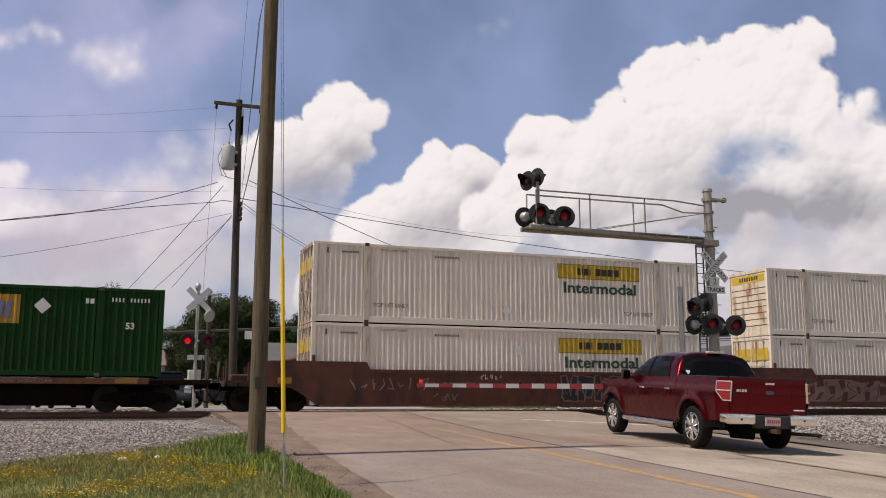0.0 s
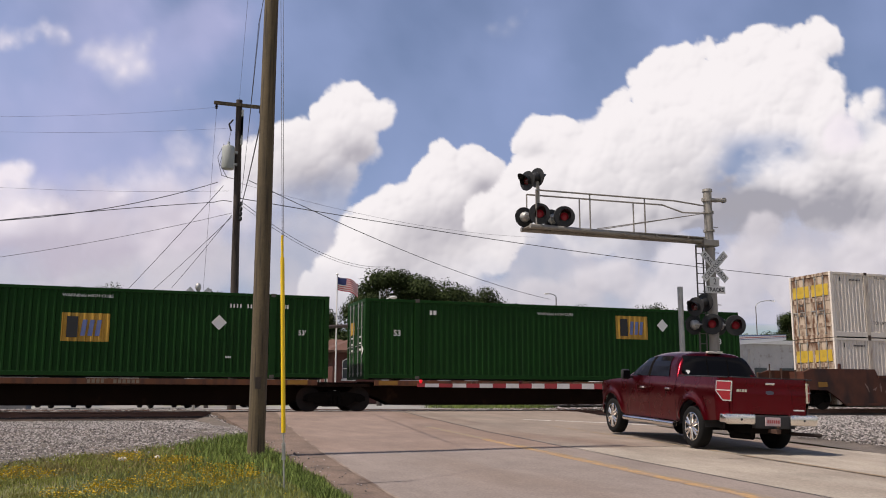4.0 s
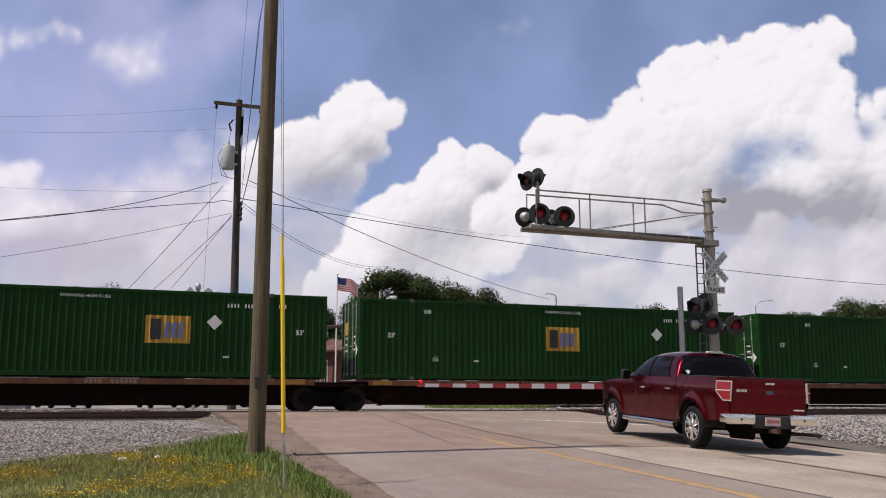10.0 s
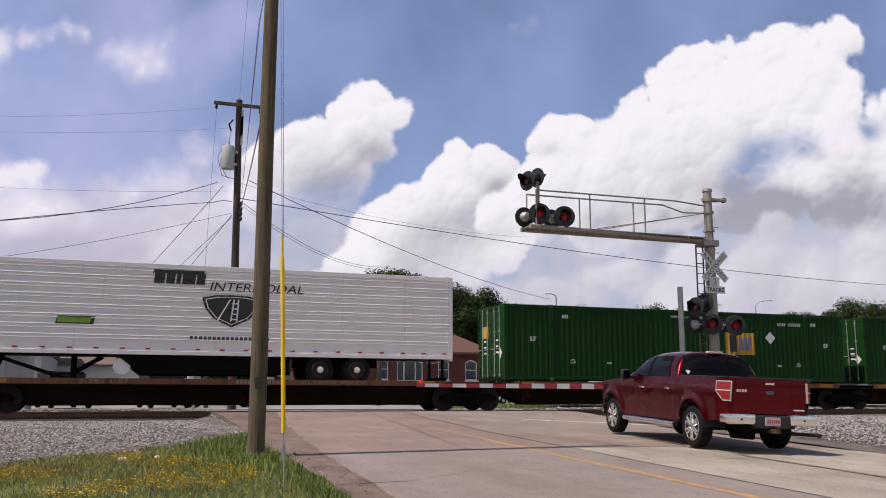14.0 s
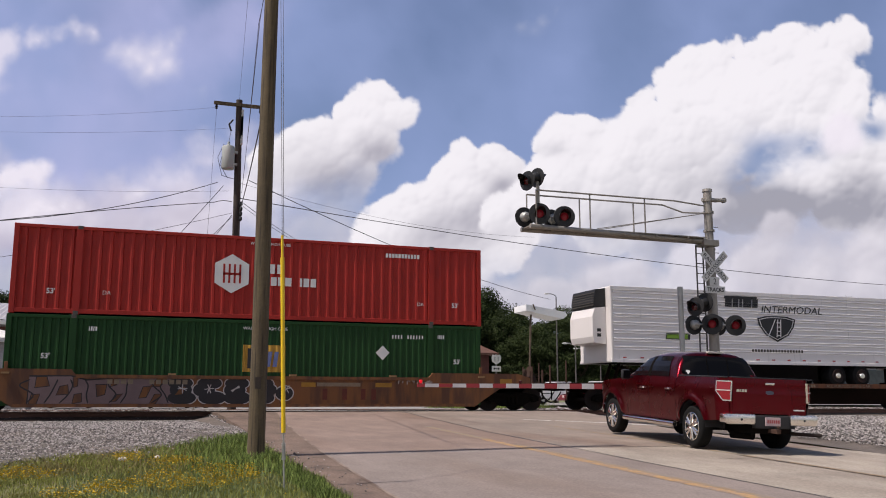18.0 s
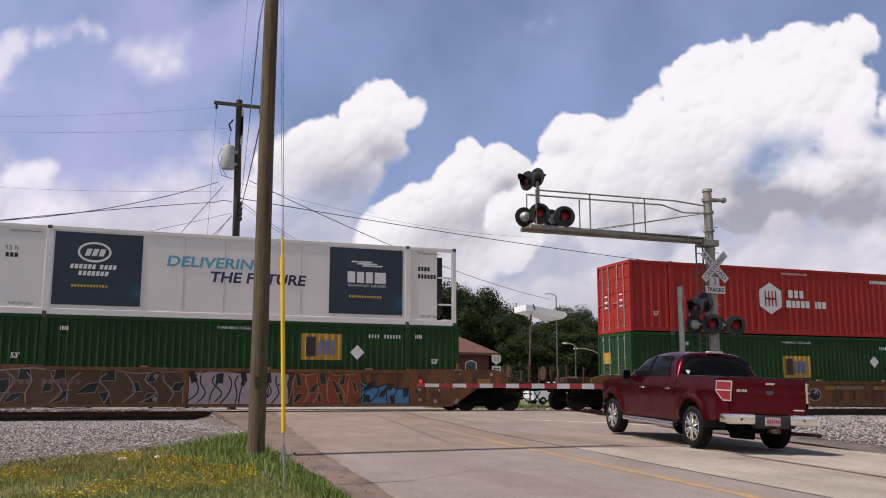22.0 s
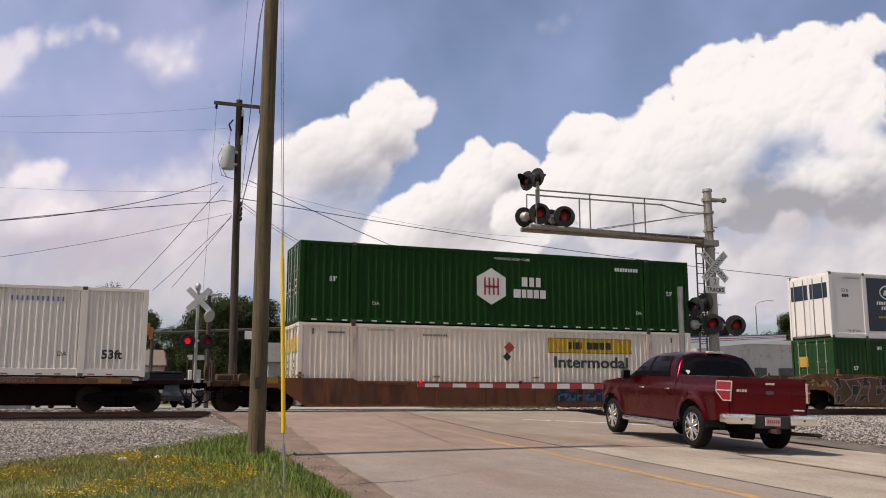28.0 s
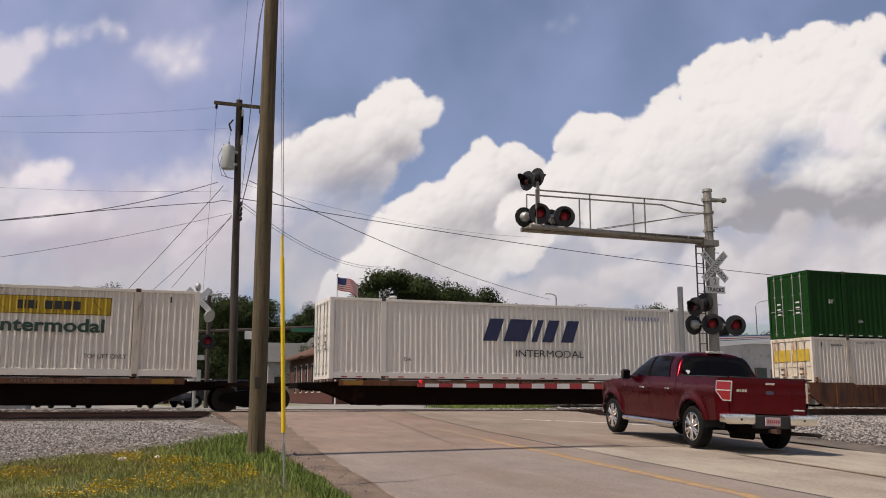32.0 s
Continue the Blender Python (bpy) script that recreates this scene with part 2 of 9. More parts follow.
M_SOIL = mat("dry_soil_and_turf", (0.150, 0.150, 0.055), 0.95, var=0.45, scale=0.6, fine=18, bump=0.03, spots=(0.17, 0.13, 0.09), spot_amount=0.42, spot_freq=0.5)
M_BALLAST = mat("ballast_bed", (0.125, 0.103, 0.088), 0.95, var=0.5, scale=1.2, fine=16, bump=0.05, spots=(0.11, 0.095, 0.08), spot_amount=0.46, spot_freq=0.8)
M_STONE = mat("crushed_limestone", (0.235, 0.215, 0.205), 0.9, var=0.72, scale=8, island=1.2, spots=(0.12, 0.095, 0.085), spot_amount=0.40, spot_freq=0.55)
M_ROAD = mat("worn_concrete_road", (0.236, 0.172, 0.140), 0.85, mottle=0.12, speck=0.14, var=0.26, scale=0.5, fine=55, bump=0.004, spots=(0.200, 0.138, 0.104), spot_amount=0.46, spot_scale=(1.0, 0.30, 1), spot_freq=0.40)
M_SHOULDER = mat("dusty_shoulder", (0.160, 0.112, 0.085), 0.9, mottle=0.2, speck=0.25, var=0.3, scale=0.8, fine=40, bump=0.006, spots=(0.10, 0.072, 0.055), spot_amount=0.45)
M_FARROAD = mat("far_pavement", (0.27, 0.255, 0.235), 0.85, var=0.14, scale=0.2, spots=(0.2, 0.19, 0.175), spot_amount=0.42, spot_freq=0.15)
M_SEAM = mat("tar_seam", (0.035, 0.032, 0.03), 0.6, var=0.3, scale=5)
M_LINE_Y = mat("worn_yellow_line", (0.40, 0.245, 0.105), 0.8, speck=0.2, var=0.2, scale=3, spots=(0.28, 0.200, 0.14), spot_amount=0.54, spot_freq=5)
M_LINE_FAINT = mat("faded_yellow_line", (0.27, 0.195, 0.125), 0.85, var=0.12, scale=3, spots=(0.22, 0.19, 0.16), spot_amount=0.5, spot_freq=3)
M_LINE_W = mat("worn_white_line", (0.58, 0.55, 0.50), 0.8, var=0.15, spots=(0.27, 0.24, 0.21), spot_amount=0.4, spot_freq=3)
M_RAIL = mat("rusty_rail", (0.15, 0.082, 0.062), 0.8, spec=0.2, var=0.3, scale=2)
M_RAILTOP = mat("polished_rail_top", (0.30, 0.28, 0.27), 0.35, metal=0.9, var=0.1)
M_TIE = mat("tarred_sleeper", (0.06, 0.045, 0.035), 0.9, var=0.4, bump=0.01)


def ground_level(x, y):
    h = slope(y)
    side = min(1.0, max(0.0, (3.15 - x) / (0.3 if y > 22 else 1.0))) + min(1.0, max(0.0, (x - 15.2) / 1.5))
    h = h * (1 - side) + side * min(h, -0.25) - 0.05
    if y < 24:
        h += 0.03 * noise.noise((x * 0.5, y * 0.5, 0))
    return h


def terrain(x, y):
    """The soil itself: cut lower where paving lies on it."""
    return ground_level(x, y) - (0.25 if 3.3 < x < 15.7 and y < 34 else 0.0) - (0.25 if x >= 15.7 and y < 14.8 else 0.0)


gx = [-1500, -600, -250, -120, -60] + span(-40, 50, 0.8) + [70, 130, 260, 600, 1500]
gy = [-400, -120, -60, -30] + span(-10, 44, 0.8) + span(50, 130, 10)[0:] + [180, 300, 700, 1800, 4000]
sheet("ground", gx, gy, terrain, M_SOIL, "dry soil and patchy turf that rises gently to the rails", "ground")


def ballast_edge(x):
    """Nearest y of the ballast west of the road: the turf gives way to stone along a ragged line."""
    return 17.3 + 1.15 * x + 0.5 * noise.noise((x * 1.3, 3.1, 0)) if x > -3 else 13.9 + 0.5 * noise.noise((x * 1.3, 3.1, 0))


def bed(y):
    """The ballast is heaped up to the sleepers' tops."""
    return -0.045 if y > 35.2 else -0.178 if y > 31.9 else -0.178 - 0.16 * min(1.0, (31.9 - y) / 0.9) if y > 31.0 else -9.0


sheet("ballast_west", span(-60, 3.0, 0.45), span(12, 45, 0.45), lambda x, y: max(terrain(x, y) + 0.02, bed(y)) + 0.015 * noise.noise((x * 2, y * 2, 5)), M_BALLAST,
      "grey crushed-stone ballast beside the rails", "ballast", keep=lambda x, y: y > ballast_edge(x))
sheet("ballast_east", span(15.0, 70, 0.6), span(14.0, 45, 0.6), lambda x, y: max(ground_level(x, y) + 0.02, bed(y)) - (0.06 if x < 15.8 else 0.0), M_BALLAST,
      "pale crushed-stone ballast east of the road", "ballast", keep=lambda x, y: y > 14.2 + 0.35 * noise.noise((x, 1.7, 0)))


# Dark brown strip of ballast beside the near rail, with a ragged outer edge.
M_BALLAST_DARK = mat("oil_darkened_ballast", (0.040, 0.026, 0.020), 0.95, var=0.5, scale=2.0, fine=16, bump=0.04, spots=(0.085, 0.055, 0.042), spot_amount=0.36, spot_freq=1.2)
sheet("ballast_shoulder", span(-60, 2.9, 0.3), span(31.25, 31.95, 0.14), lambda x, y: bed(y) + 0.02 + 0.02 * noise.noise((x * 3, y * 5, 2)), M_BALLAST_DARK, "oil- and rust-darkened ballast along the sleeper ends", "ballast",
      keep=lambda x, y: y > 31.36 + 0.12 * noise.noise((x * 1.7, 0.3, 0)))


def road_left(y):
    return 2.72 + 0.018 * max(0, y - 8) + 0.10 * noise.noise((y * 0.9, 0.2, 0))


def road_top(x, y):
    crown = min(0.16, 0.03 * max(0.0, x - 11.3)) * min(1.0, max(0.0, (27.5 - y) / 5))
    return slope(y) - crown - (0.010 if y > 29.3 else 0.0)


def strip(name, x_of_left, x_of_right, y0, y1, material, lift, label="", step=0.5, thick=0.0, parent=None, nx=1):
    """A band of paving that follows the road's surface."""
    ys = span(y0, y1, step)
    vs, fs = [], []
    for y in ys:
        a, b = x_of_left(y), x_of_right(y)
        for i in range(nx + 1):
            x = a + (b - a) * i / nx
            vs.append((x, y, road_top(x, y) + lift))
    k = nx + 1
    for j in range(len(ys) - 1):
        for i in range(nx):
            fs.append((j * k + i, j * k + i + 1, (j + 1) * k + i + 1, (j + 1) * k + i))
    if thick:
        n = len(vs)
        vs += [(x, y, z - thick) for x, y, z in vs]
        for j in range(len(ys) - 1):
            a, b = j * k, (j + 1) * k
            fs.append((a, b, b + n, a + n))
            fs.append((a + nx, a + nx + n, b + nx + n, b + nx))
        fs.append(tuple(range(k)) + tuple(range(n + k - 1, n - 1, -1)))
    return raw(name, vs, fs, material, parent, label)


M_SLAB = mat("pale_concrete_slab", (0.325, 0.279, 0.228), 0.85, mottle=0.12, speck=0.20, var=0.22, scale=0.45, fine=55, bump=0.004, spots=(0.225, 0.182, 0.146), spot_amount=0.46, spot_scale=(1.0, 0.3, 1), spot_freq=0.5)


def road_right(y):
    return 14.9 + (0.12 * (y - 24) if y > 24 else 0.0) + (11.0 * min(1.0, (15.4 - y) / 1.2) if y < 15.4 else 0.0)


def gutter_x(y):
    """Where the paved lane meets the dusty gutter: the lane narrows towards the crossing."""
    d = max(0.0, y - 10.8)
    return 3.27 + 0.02 * min(0.0, y - 10.8) * 0.5 + 0.0474 * d + 0.0023 * d * d


def seam_x(y):
    return 8.52 + 0.07 * max(0.0, y - 20.5)


M_ROAD_NEAR = mat("grey_concrete_road", (0.228, 0.186, 0.162), 0.85, mottle=0.10, speck=0.16, var=0.22, scale=0.5, fine=55, bump=0.004, spots=(0.200, 0.152, 0.124), spot_amount=0.42, spot_scale=(1.0, 0.30, 1), spot_freq=0.40)
road = strip("road", gutter_x, seam_x, 16.31, 33.5, M_ROAD, 0.0, "brown-stained worn concrete road rising to the crossing", thick=0.2, nx=8)
tagged(road, category="road", kind="structure")
road_near = strip("road", gutter_x, seam_x, -30, 16.30, M_ROAD_NEAR, 0.0, "grey worn concrete road with tar-sealed joints", thick=0.2, nx=8)
tagged(road_near, category="road", kind="structure")
far_slab = strip("road_slab", lambda y: seam_x(y) + 0.01, road_right, 16.2, 33.5, mat("stained_concrete_slab", (0.240, 0.193, 0.158), 0.85, mottle=0.12, speck=0.14, var=0.26, scale=0.5, fine=55, bump=0.004, spots=(0.20, 0.145, 0.112), spot_amount=0.46, spot_scale=(1.0, 0.3, 1), spot_freq=0.5), 0.0, "brown-stained worn concrete of the east lanes", thick=0.2, nx=10)
tagged(far_slab, category="road", kind="structure")
slab_east = strip("road_slab", lambda y: seam_x(y) + 0.01, road_right, -30, 16.19, M_SLAB, 0.0, "pale worn concrete of the east lanes", thick=0.2, nx=10)
tagged(slab_east, category="road", kind="structure")
shoulder = strip("road_shoulder", road_left, gutter_x, -30, 33.5, M_SHOULDER, -0.004, "dusty brown gutter strip along the road", step=0.35, thick=0.2)
tagged(shoulder, category="shoulder", kind="structure")
sheet("road_beyond", span(1.5, 16.5, 3), span(33.5, 60, 2), lambda x, y: -0.012 - 0.0015 * (y - 33.5), M_FARROAD, "grey road running on beyond the rails", "road")
sheet("parking_lot", span(-70, 110, 10), span(46, 130, 6), lambda x, y: -0.03 - 0.001 * (y - 46), M_FARROAD, "wide pale asphalt yard behind the rails", "pavement",
      keep=lambda x, y: not (17 < x < 60 and y < 62))

for nm, xl, wd, y0, y1, mt, lb in (
        ("centre_line", 7.50, 0.20, -20, 18.4, M_LINE_Y, "worn orange-yellow centre line"),
        ("centre_line", 7.71, 0.11, -20, 17.2, M_LINE_FAINT, "worn orange-yellow centre line"),
        ("centre_line", 7.54, 0.20, 18.4, 22.5, M_LINE_FAINT, "almost worn-away yellow centre line"),
        ("lane_line", 11.02, 0.12, 4, 22.5, M_LINE_FAINT, "almost worn-away yellow lane line"),
        ("tar_joint", 8.52, 0.035, -20, 16.4, M_SEAM, "black tar-sealed joint in the concrete"),
        ("tar_joint", 8.50, 0.05, 16.4, 30.0, M_SEAM, "black tar-sealed joint in the concrete")):
    wob = 0.05 if mt is M_SEAM else 0.012
    bend = (lambda y: seam_x(y) - 8.52) if mt is M_SEAM else (lambda y: 0.0)
    tagged(strip(nm, lambda y: bend(y) + xl + wob * noise.noise((y * 0.45, xl, 0)), lambda y: bend(y) + xl + wd + wob * noise.noise((y * 0.45, xl, 0)), y0, y1, mt, 0.004, lb), category="road marking" if mt is not M_SEAM else "joint", kind="structure")
tagged(strip("gutter_joint", lambda y: gutter_x(y) - 0.03 + 0.02 * noise.noise((y * 2, 3, 0)), lambda y: gutter_x(y) + 0.015 + 0.02 * noise.noise((y * 2.3, 9, 0)), 3, 26, mat("pale_gutter_joint", (0.265, 0.205, 0.165), 0.9, var=0.3, scale=2, spots=(0.12, 0.08, 0.06), spot_amount=0.52, spot_freq=1.2), 0.004,
             "pale crumbling joint between lane and gutter"), category="joint", kind="structure")
for (xa, ya), (xb, yb) in (((11.50, 24.84), (12.25, 24.50)), ((12.40, 24.44), (15.0, 23.2))):
    vs = []
    for i in range(9):
        x, y = xa + (xb - xa) * i / 8, ya + (yb - ya) * i / 8
        vs += [(x, y, road_top(x, y) + 0.005), (x, y + 0.26, road_top(x, y + 0.26) + 0.005)]
    tagged(raw("stop_line", vs, [(2 * i, 2 * i + 2, 2 * i + 3, 2 * i + 1) for i in range(8)], M_LINE_W, None, "worn white stop line on the road"), category="road marking", kind="structure")
# short dark strips across the road
for (xa, ya), (xb, yb), wd in (((9.3, 16.4), (11.2, 16.05), 0.05), ((10.2, 13.9), (10.75, 13.75), 0.05), ((10.1, 23.4), (11.3, 23.2), 0.05)):
    n = 8
    vs, fs = [], []
    for i in range(n + 1):
        x, y = xa + (xb - xa) * i / n, ya + (yb - ya) * i / n + 0.03 * noise.noise((i * 0.7, xa, 1))
        w = wd * (0.35 + 0.65 * math.sin(math.pi * (i + 0.5) / (n + 1)))
        vs += [(x, y - w / 2, road_top(x, y) + 0.005), (x, y + w / 2, road_top(x, y) + 0.005)]
    fs = [(2 * i, 2 * i + 2, 2 * i + 3, 2 * i + 1) for i in range(n)]
    tagged(raw("tar_crack", vs, fs, M_SEAM, None, "short tar-filled crack in the road"), category="crack", kind="structure")

RAIL_PROFILE = [(-0.075, -0.17), (0.075, -0.17), (0.07, -0.155), (0.012, -0.135), (0.010, -0.05), (0.036, -0.038), (0.036, -0.004), (0.028, 0.0), (-0.028, 0.0), (-0.036, -0.004), (-0.036, -0.038), (-0.010, -0.05), (-0.012, -0.135), (-0.07, -0.155)]
for n, ty in ((1, TRACK_Y), (2, 37.4)):
    tr = tagged(new("track_%d" % n), "rusty railway track with polished rail tops", "railway track", kind="structure")
    for s in (-0.7535, 0.7535):
        bm = B()
        prism(bm, [(a + ty + s, b) for a, b in RAIL_PROFILE], -220, 260, axis="x")
        part("rail", bm, M_RAIL, tr)
        bm = B()
        box(bm, -220, 260, ty + s - 0.027, ty + s + 0.027, -0.001, 0.0025)
        part("rail_head", bm, M_RAILTOP, tr, "polished rail head")
    bm = B()
    vs, fs = [], []
    for i in range(150):
        x = -25 + i * 0.54 + random.uniform(-0.03, 0.03)
        if 2.6 < x < 16.0:
            continue
        b0 = len(vs)
        for dz in (-0.33, -0.168):
            for dx, dy in ((-0.115, -0.98), (0.115, -0.98), (0.115, 1.2), (-0.115, 1.2)):
                vs.append((x + dx, ty + dy, dz))
        fs += [(b0, b0 + 1, b0 + 5, b0 + 4), (b0 + 1, b0 + 2, b0 + 6, b0 + 5), (b0 + 2, b0 + 3, b0 + 7, b0 + 6), (b0 + 3, b0, b0 + 4, b0 + 7), (b0 + 4, b0 + 5, b0 + 6, b0 + 7)]
    bm.free()
    ties = raw("sleepers", vs, fs, M_TIE, tr, "dark tarred wooden sleepers")
    ties["kind"] = "stuff"


# ---- the train ----
def travelled(t):
    """Metres that the train has run since the start: it slows a little."""
    knots = ((0, 5.77), (10, 5.77), (17, 5.69), (21, 5.64), (25.5, 5.59), (40, 5.54))
    s = 0.0
    for (t0, v0), (t1, v1) in zip(knots, knots[1:]):
        if t <= t0:
            break
        e = min(t, t1)
        ve = v0 + (v1 - v0) * (e - t0) / (t1 - t0)
        s += (v0 + ve) / 2 * (e - t0)
    return s


CL, CW, CH = 16.154, 2.591, 2.896
FACE_Y = 31.573
MOVERS = []          # things that ride with the train: (object, x, y, z)
WHEELS = []          # wheel sets: (object, x, y, z in the car)


def rides(ob, x, y, z):
    ob.location = (x, y, z)
    MOVERS.append((ob, x, y, z))
    return ob


def rib_profile(x0, x1, pitch, depth, y):
    """The folded line of a corrugated wall: proud ribs, set-back flats."""
    n = max(1, round((x1 - x0) / pitch))
    p = (x1 - x0) / n
    pts = [(x0, y + depth)]
    for i in range(n):
        a = x0 + i * p
        pts += [(a + p * 0.20, y + depth), (a + p * 0.56, y), (a + p * 0.76, y), (a + p * 0.85, y + depth)]
    pts.append((x1, y + depth))
    return pts


def ribbed(pts, z0, z1, flip=False):
    vs = [(x, y, z0) for x, y in pts] + [(x, y, z1) for x, y in pts]
    n = len(pts)
    fs = [(i, i + 1, n + i + 1, n + i) for i in range(n - 1)]
    return vs, [tuple(reversed(f)) for f in fs] if flip else fs


MESHES = {}


def shared(key, name, make, material, parent, x=0.0, y=0.0, z=0.0, label=""):
    """A part whose mesh is made once and then shared by alike parts."""
    k = (key, material.name)
    if k not in MESHES:
        ob = make(name, material)
        MESHES[k] = ob.data
        ob.parent = parent
    else:
        ob = new(name, MESHES[k])
        ob.parent = parent
    ob.location = (x, y, z)
    if label:
        ob["label"] = label
    return ob


def box_part(name, dims, material, parent, label="", bevel=0.0):
    x0, x1, y0, y1, z0, z1 = dims
    key = ("box", round(x1 - x0, 3), round(y1 - y0, 3), round(z1 - z0, 3), bevel)

    def make(nm, mt):
        bm = B()
        box(bm, 0, x1 - x0, 0, y1 - y0, 0, z1 - z0, bevel)
        return part(nm, bm, mt)
    return shared(key, name, make, material, parent, x0, y0, z0, label)


def container(paint, label, pitch=0.236, depth=0.050, post_paint=None, panel_door=False, door_paint=None, door_panel=None, slots=None, length=CL, rail=0.16, castings=None, group="containers on the train"):
    """A 53-foot corrugated box: x along it, y = 0 its near side, z = 0 its floor. Doors at x = 0."""
    c = thing("shipping_container", Matrix(), label, "container", group)
    dp = door_paint or paint
    lift = 1.98
    for side, y, flip in (("near", 0.016, False), ("far", CW - 0.016, True)):
        for a, b in ((0.13, lift - 0.10), (lift + 0.10, length - lift - 0.10), (length - lift + 0.10, length - 0.13)):
            key = ("ribs", round(b - a, 2), pitch, depth, side)

            def make(nm, mt):
                pts = rib_profile(0, b - a, pitch, depth if side == "near" else -depth, 0)
                vs, fs = ribbed(pts, rail, CH - 0.10, flip)
                return raw(nm, vs, fs, mt)
            shared(key, "side_panel", make, paint, c, a, y, 0)
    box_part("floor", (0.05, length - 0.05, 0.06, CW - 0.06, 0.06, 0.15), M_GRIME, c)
    box_part("roof", (0.04, length - 0.04, 0.03, CW - 0.03, CH - 0.05, CH - 0.012), paint, c)
    for y in (0.0, CW - 0.08):
        box_part("top_rail", (0.16, length - 0.16, y, y + 0.08, CH - 0.11, CH - 0.004), paint, c, bevel=0.008)
        box_part("bottom_rail", (0.16, length - 0.16, y + 0.004, y + 0.084, 0.03, rail + 0.012), paint, c, bevel=0.008)
        for x in (0.0, length - 0.16):
            box_part("corner_post", (x, x + 0.16, y - 0.002, y + 0.10, 0.0, CH), paint, c, bevel=0.01)
        for x in (lift - 0.11, length - lift - 0.11):
            box_part("lift_post", (x, x + 0.22, y - 0.004, y + 0.10, 0.0, CH + 0.006), post_paint or paint, c, bevel=0.01)
            for z in (CH - 0.10, -0.005):
                box_part("casting", (x + 0.03, x + 0.19, y - 0.012, y + 0.10, z, z + 0.118), castings or M_CASTING, c, "worn corner casting", bevel=0.01)
    # front wall, corrugated
    key = ("front", pitch)

    def make_front(nm, mt):
        pts = rib_profile(0.1, CW - 0.1, 0.24, -0.03, 0)
        vs = [(y, x, 0.12) for x, y in pts] + [(y, x, CH - 0.1) for x, y in pts]
        n = len(pts)
        return raw(nm, vs, [(i, i + 1, n + i + 1, n + i) for i in range(n - 1)], mt)
    shared(key, "front_wall", make_front, paint, c, length - 0.05, 0, 0)
    for z0, z1 in ((0.0, 0.16), (CH - 0.14, CH)):
        box_part("end_sill", (length - 0.12, length - 0.004, 0.11, CW - 0.11, z0, z1), paint, c, bevel=0.008)
        box_part("door_sill", (0.004, 0.12, 0.11, CW - 0.11, z0, z1), dp, c, bevel=0.008)
    if panel_door:
        leaf = box_part("door", (0.03, 0.075, 0.11, CW - 0.11, 0.165, CH - 0.145), dp, c, "flat white door panel with dark seams")
        for k in range(7):
            z = 0.28 + 0.27 * k
            box_part("door_seam", (-0.006, 0.0, 0.06, CW - 0.28, z, z + 0.035), M_CASTING, leaf)
        box_part("door_sign", (-0.008, -0.002, 0.10, CW - 0.32, 2.20, 2.52), M_YELLOW, leaf, "yellow sign panel on the door")
        for k in range(8):
            box_part("sign_mark", (-0.012, -0.009, 0.52 + 0.16 * k, 0.62 + 0.16 * k, 2.28, 2.45), M_DARK, leaf)
    # two door leaves with lock rods
    for y0, y1 in () if panel_door else ((0.11, CW / 2 - 0.006), (CW / 2 + 0.006, CW - 0.11)):
        leaf = box_part("door", (0.03, 0.075, y0, y1, 0.165, CH - 0.145), dp, c)
        w, h = y1 - y0, CH - 0.31
        for yy in (0.30 * w, 0.72 * w):
            def make_rod(nm, mt):
                bm = B()
                rod(bm, (-0.03, 0, -0.06), (-0.03, 0, h + 0.06), 0.02, n=6)
                for zz in (0.05, h * 0.33, h * 0.66, h - 0.08):
                    box(bm, -0.055, 0.0, -0.05, 0.05, zz - 0.03, zz + 0.03)
                box(bm, -0.06, -0.03, -0.02, 0.30, h * 0.40, h * 0.40 + 0.03)
                return part(nm, bm, mt)
            shared(("rod", round(h, 2)), "lock_rod", make_rod, M_GALV, leaf, 0, yy, 0)
        for zz in (h * 0.16, h * 0.38, h * 0.60, h * 0.82):
            box_part("door_rib", (-0.016, 0.0, 0.03, w - 0.03, zz - 0.09, zz + 0.09), dp, leaf)
        if door_panel is M_YELLOW:
            box_part("door_sign", (-0.022, -0.017, 0.08, w - 0.08, h * 0.66, h * 0.86), door_panel, leaf, "yellow sign panel on the door leaf")
        elif door_panel and y0 > 1:
            box_part("door_sign", (-0.022, -0.017, 0.28, w - 0.30, h * 0.58, h * 0.76), door_panel, leaf, "gold sign on the door leaf")
        elif door_panel:
            raw("door_placard", [(-0.03, 0.30 + 0.2, h * 0.34), (-0.03, 0.30, h * 0.34 + 0.2), (-0.03, 0.30 - 0.2, h * 0.34), (-0.03, 0.30, h * 0.34 - 0.2)], [(0, 1, 2, 3)], M_LETTER_W, leaf, "blank white diamond placard")
        for k in range(3):
            box_part("door_text", (-0.02, -0.0165, w * 0.42, w * 0.62, h * (0.52 - 0.09 * k), h * (0.545 - 0.09 * k)), M_LETTER_W if paint in (M_GREEN, M_RED) else M_CASTING, leaf)
    if slots:
        x = 0.45
        while x < length - 0.6:
            for dx in (0.0, 0.55):
                box_part("marker", (x + dx, x + dx + 0.20, -0.006, 0.02, 0.06, 0.10), slots, c)
            x += 1.55 if slots is M_TAPE_R else 1.1
    return c


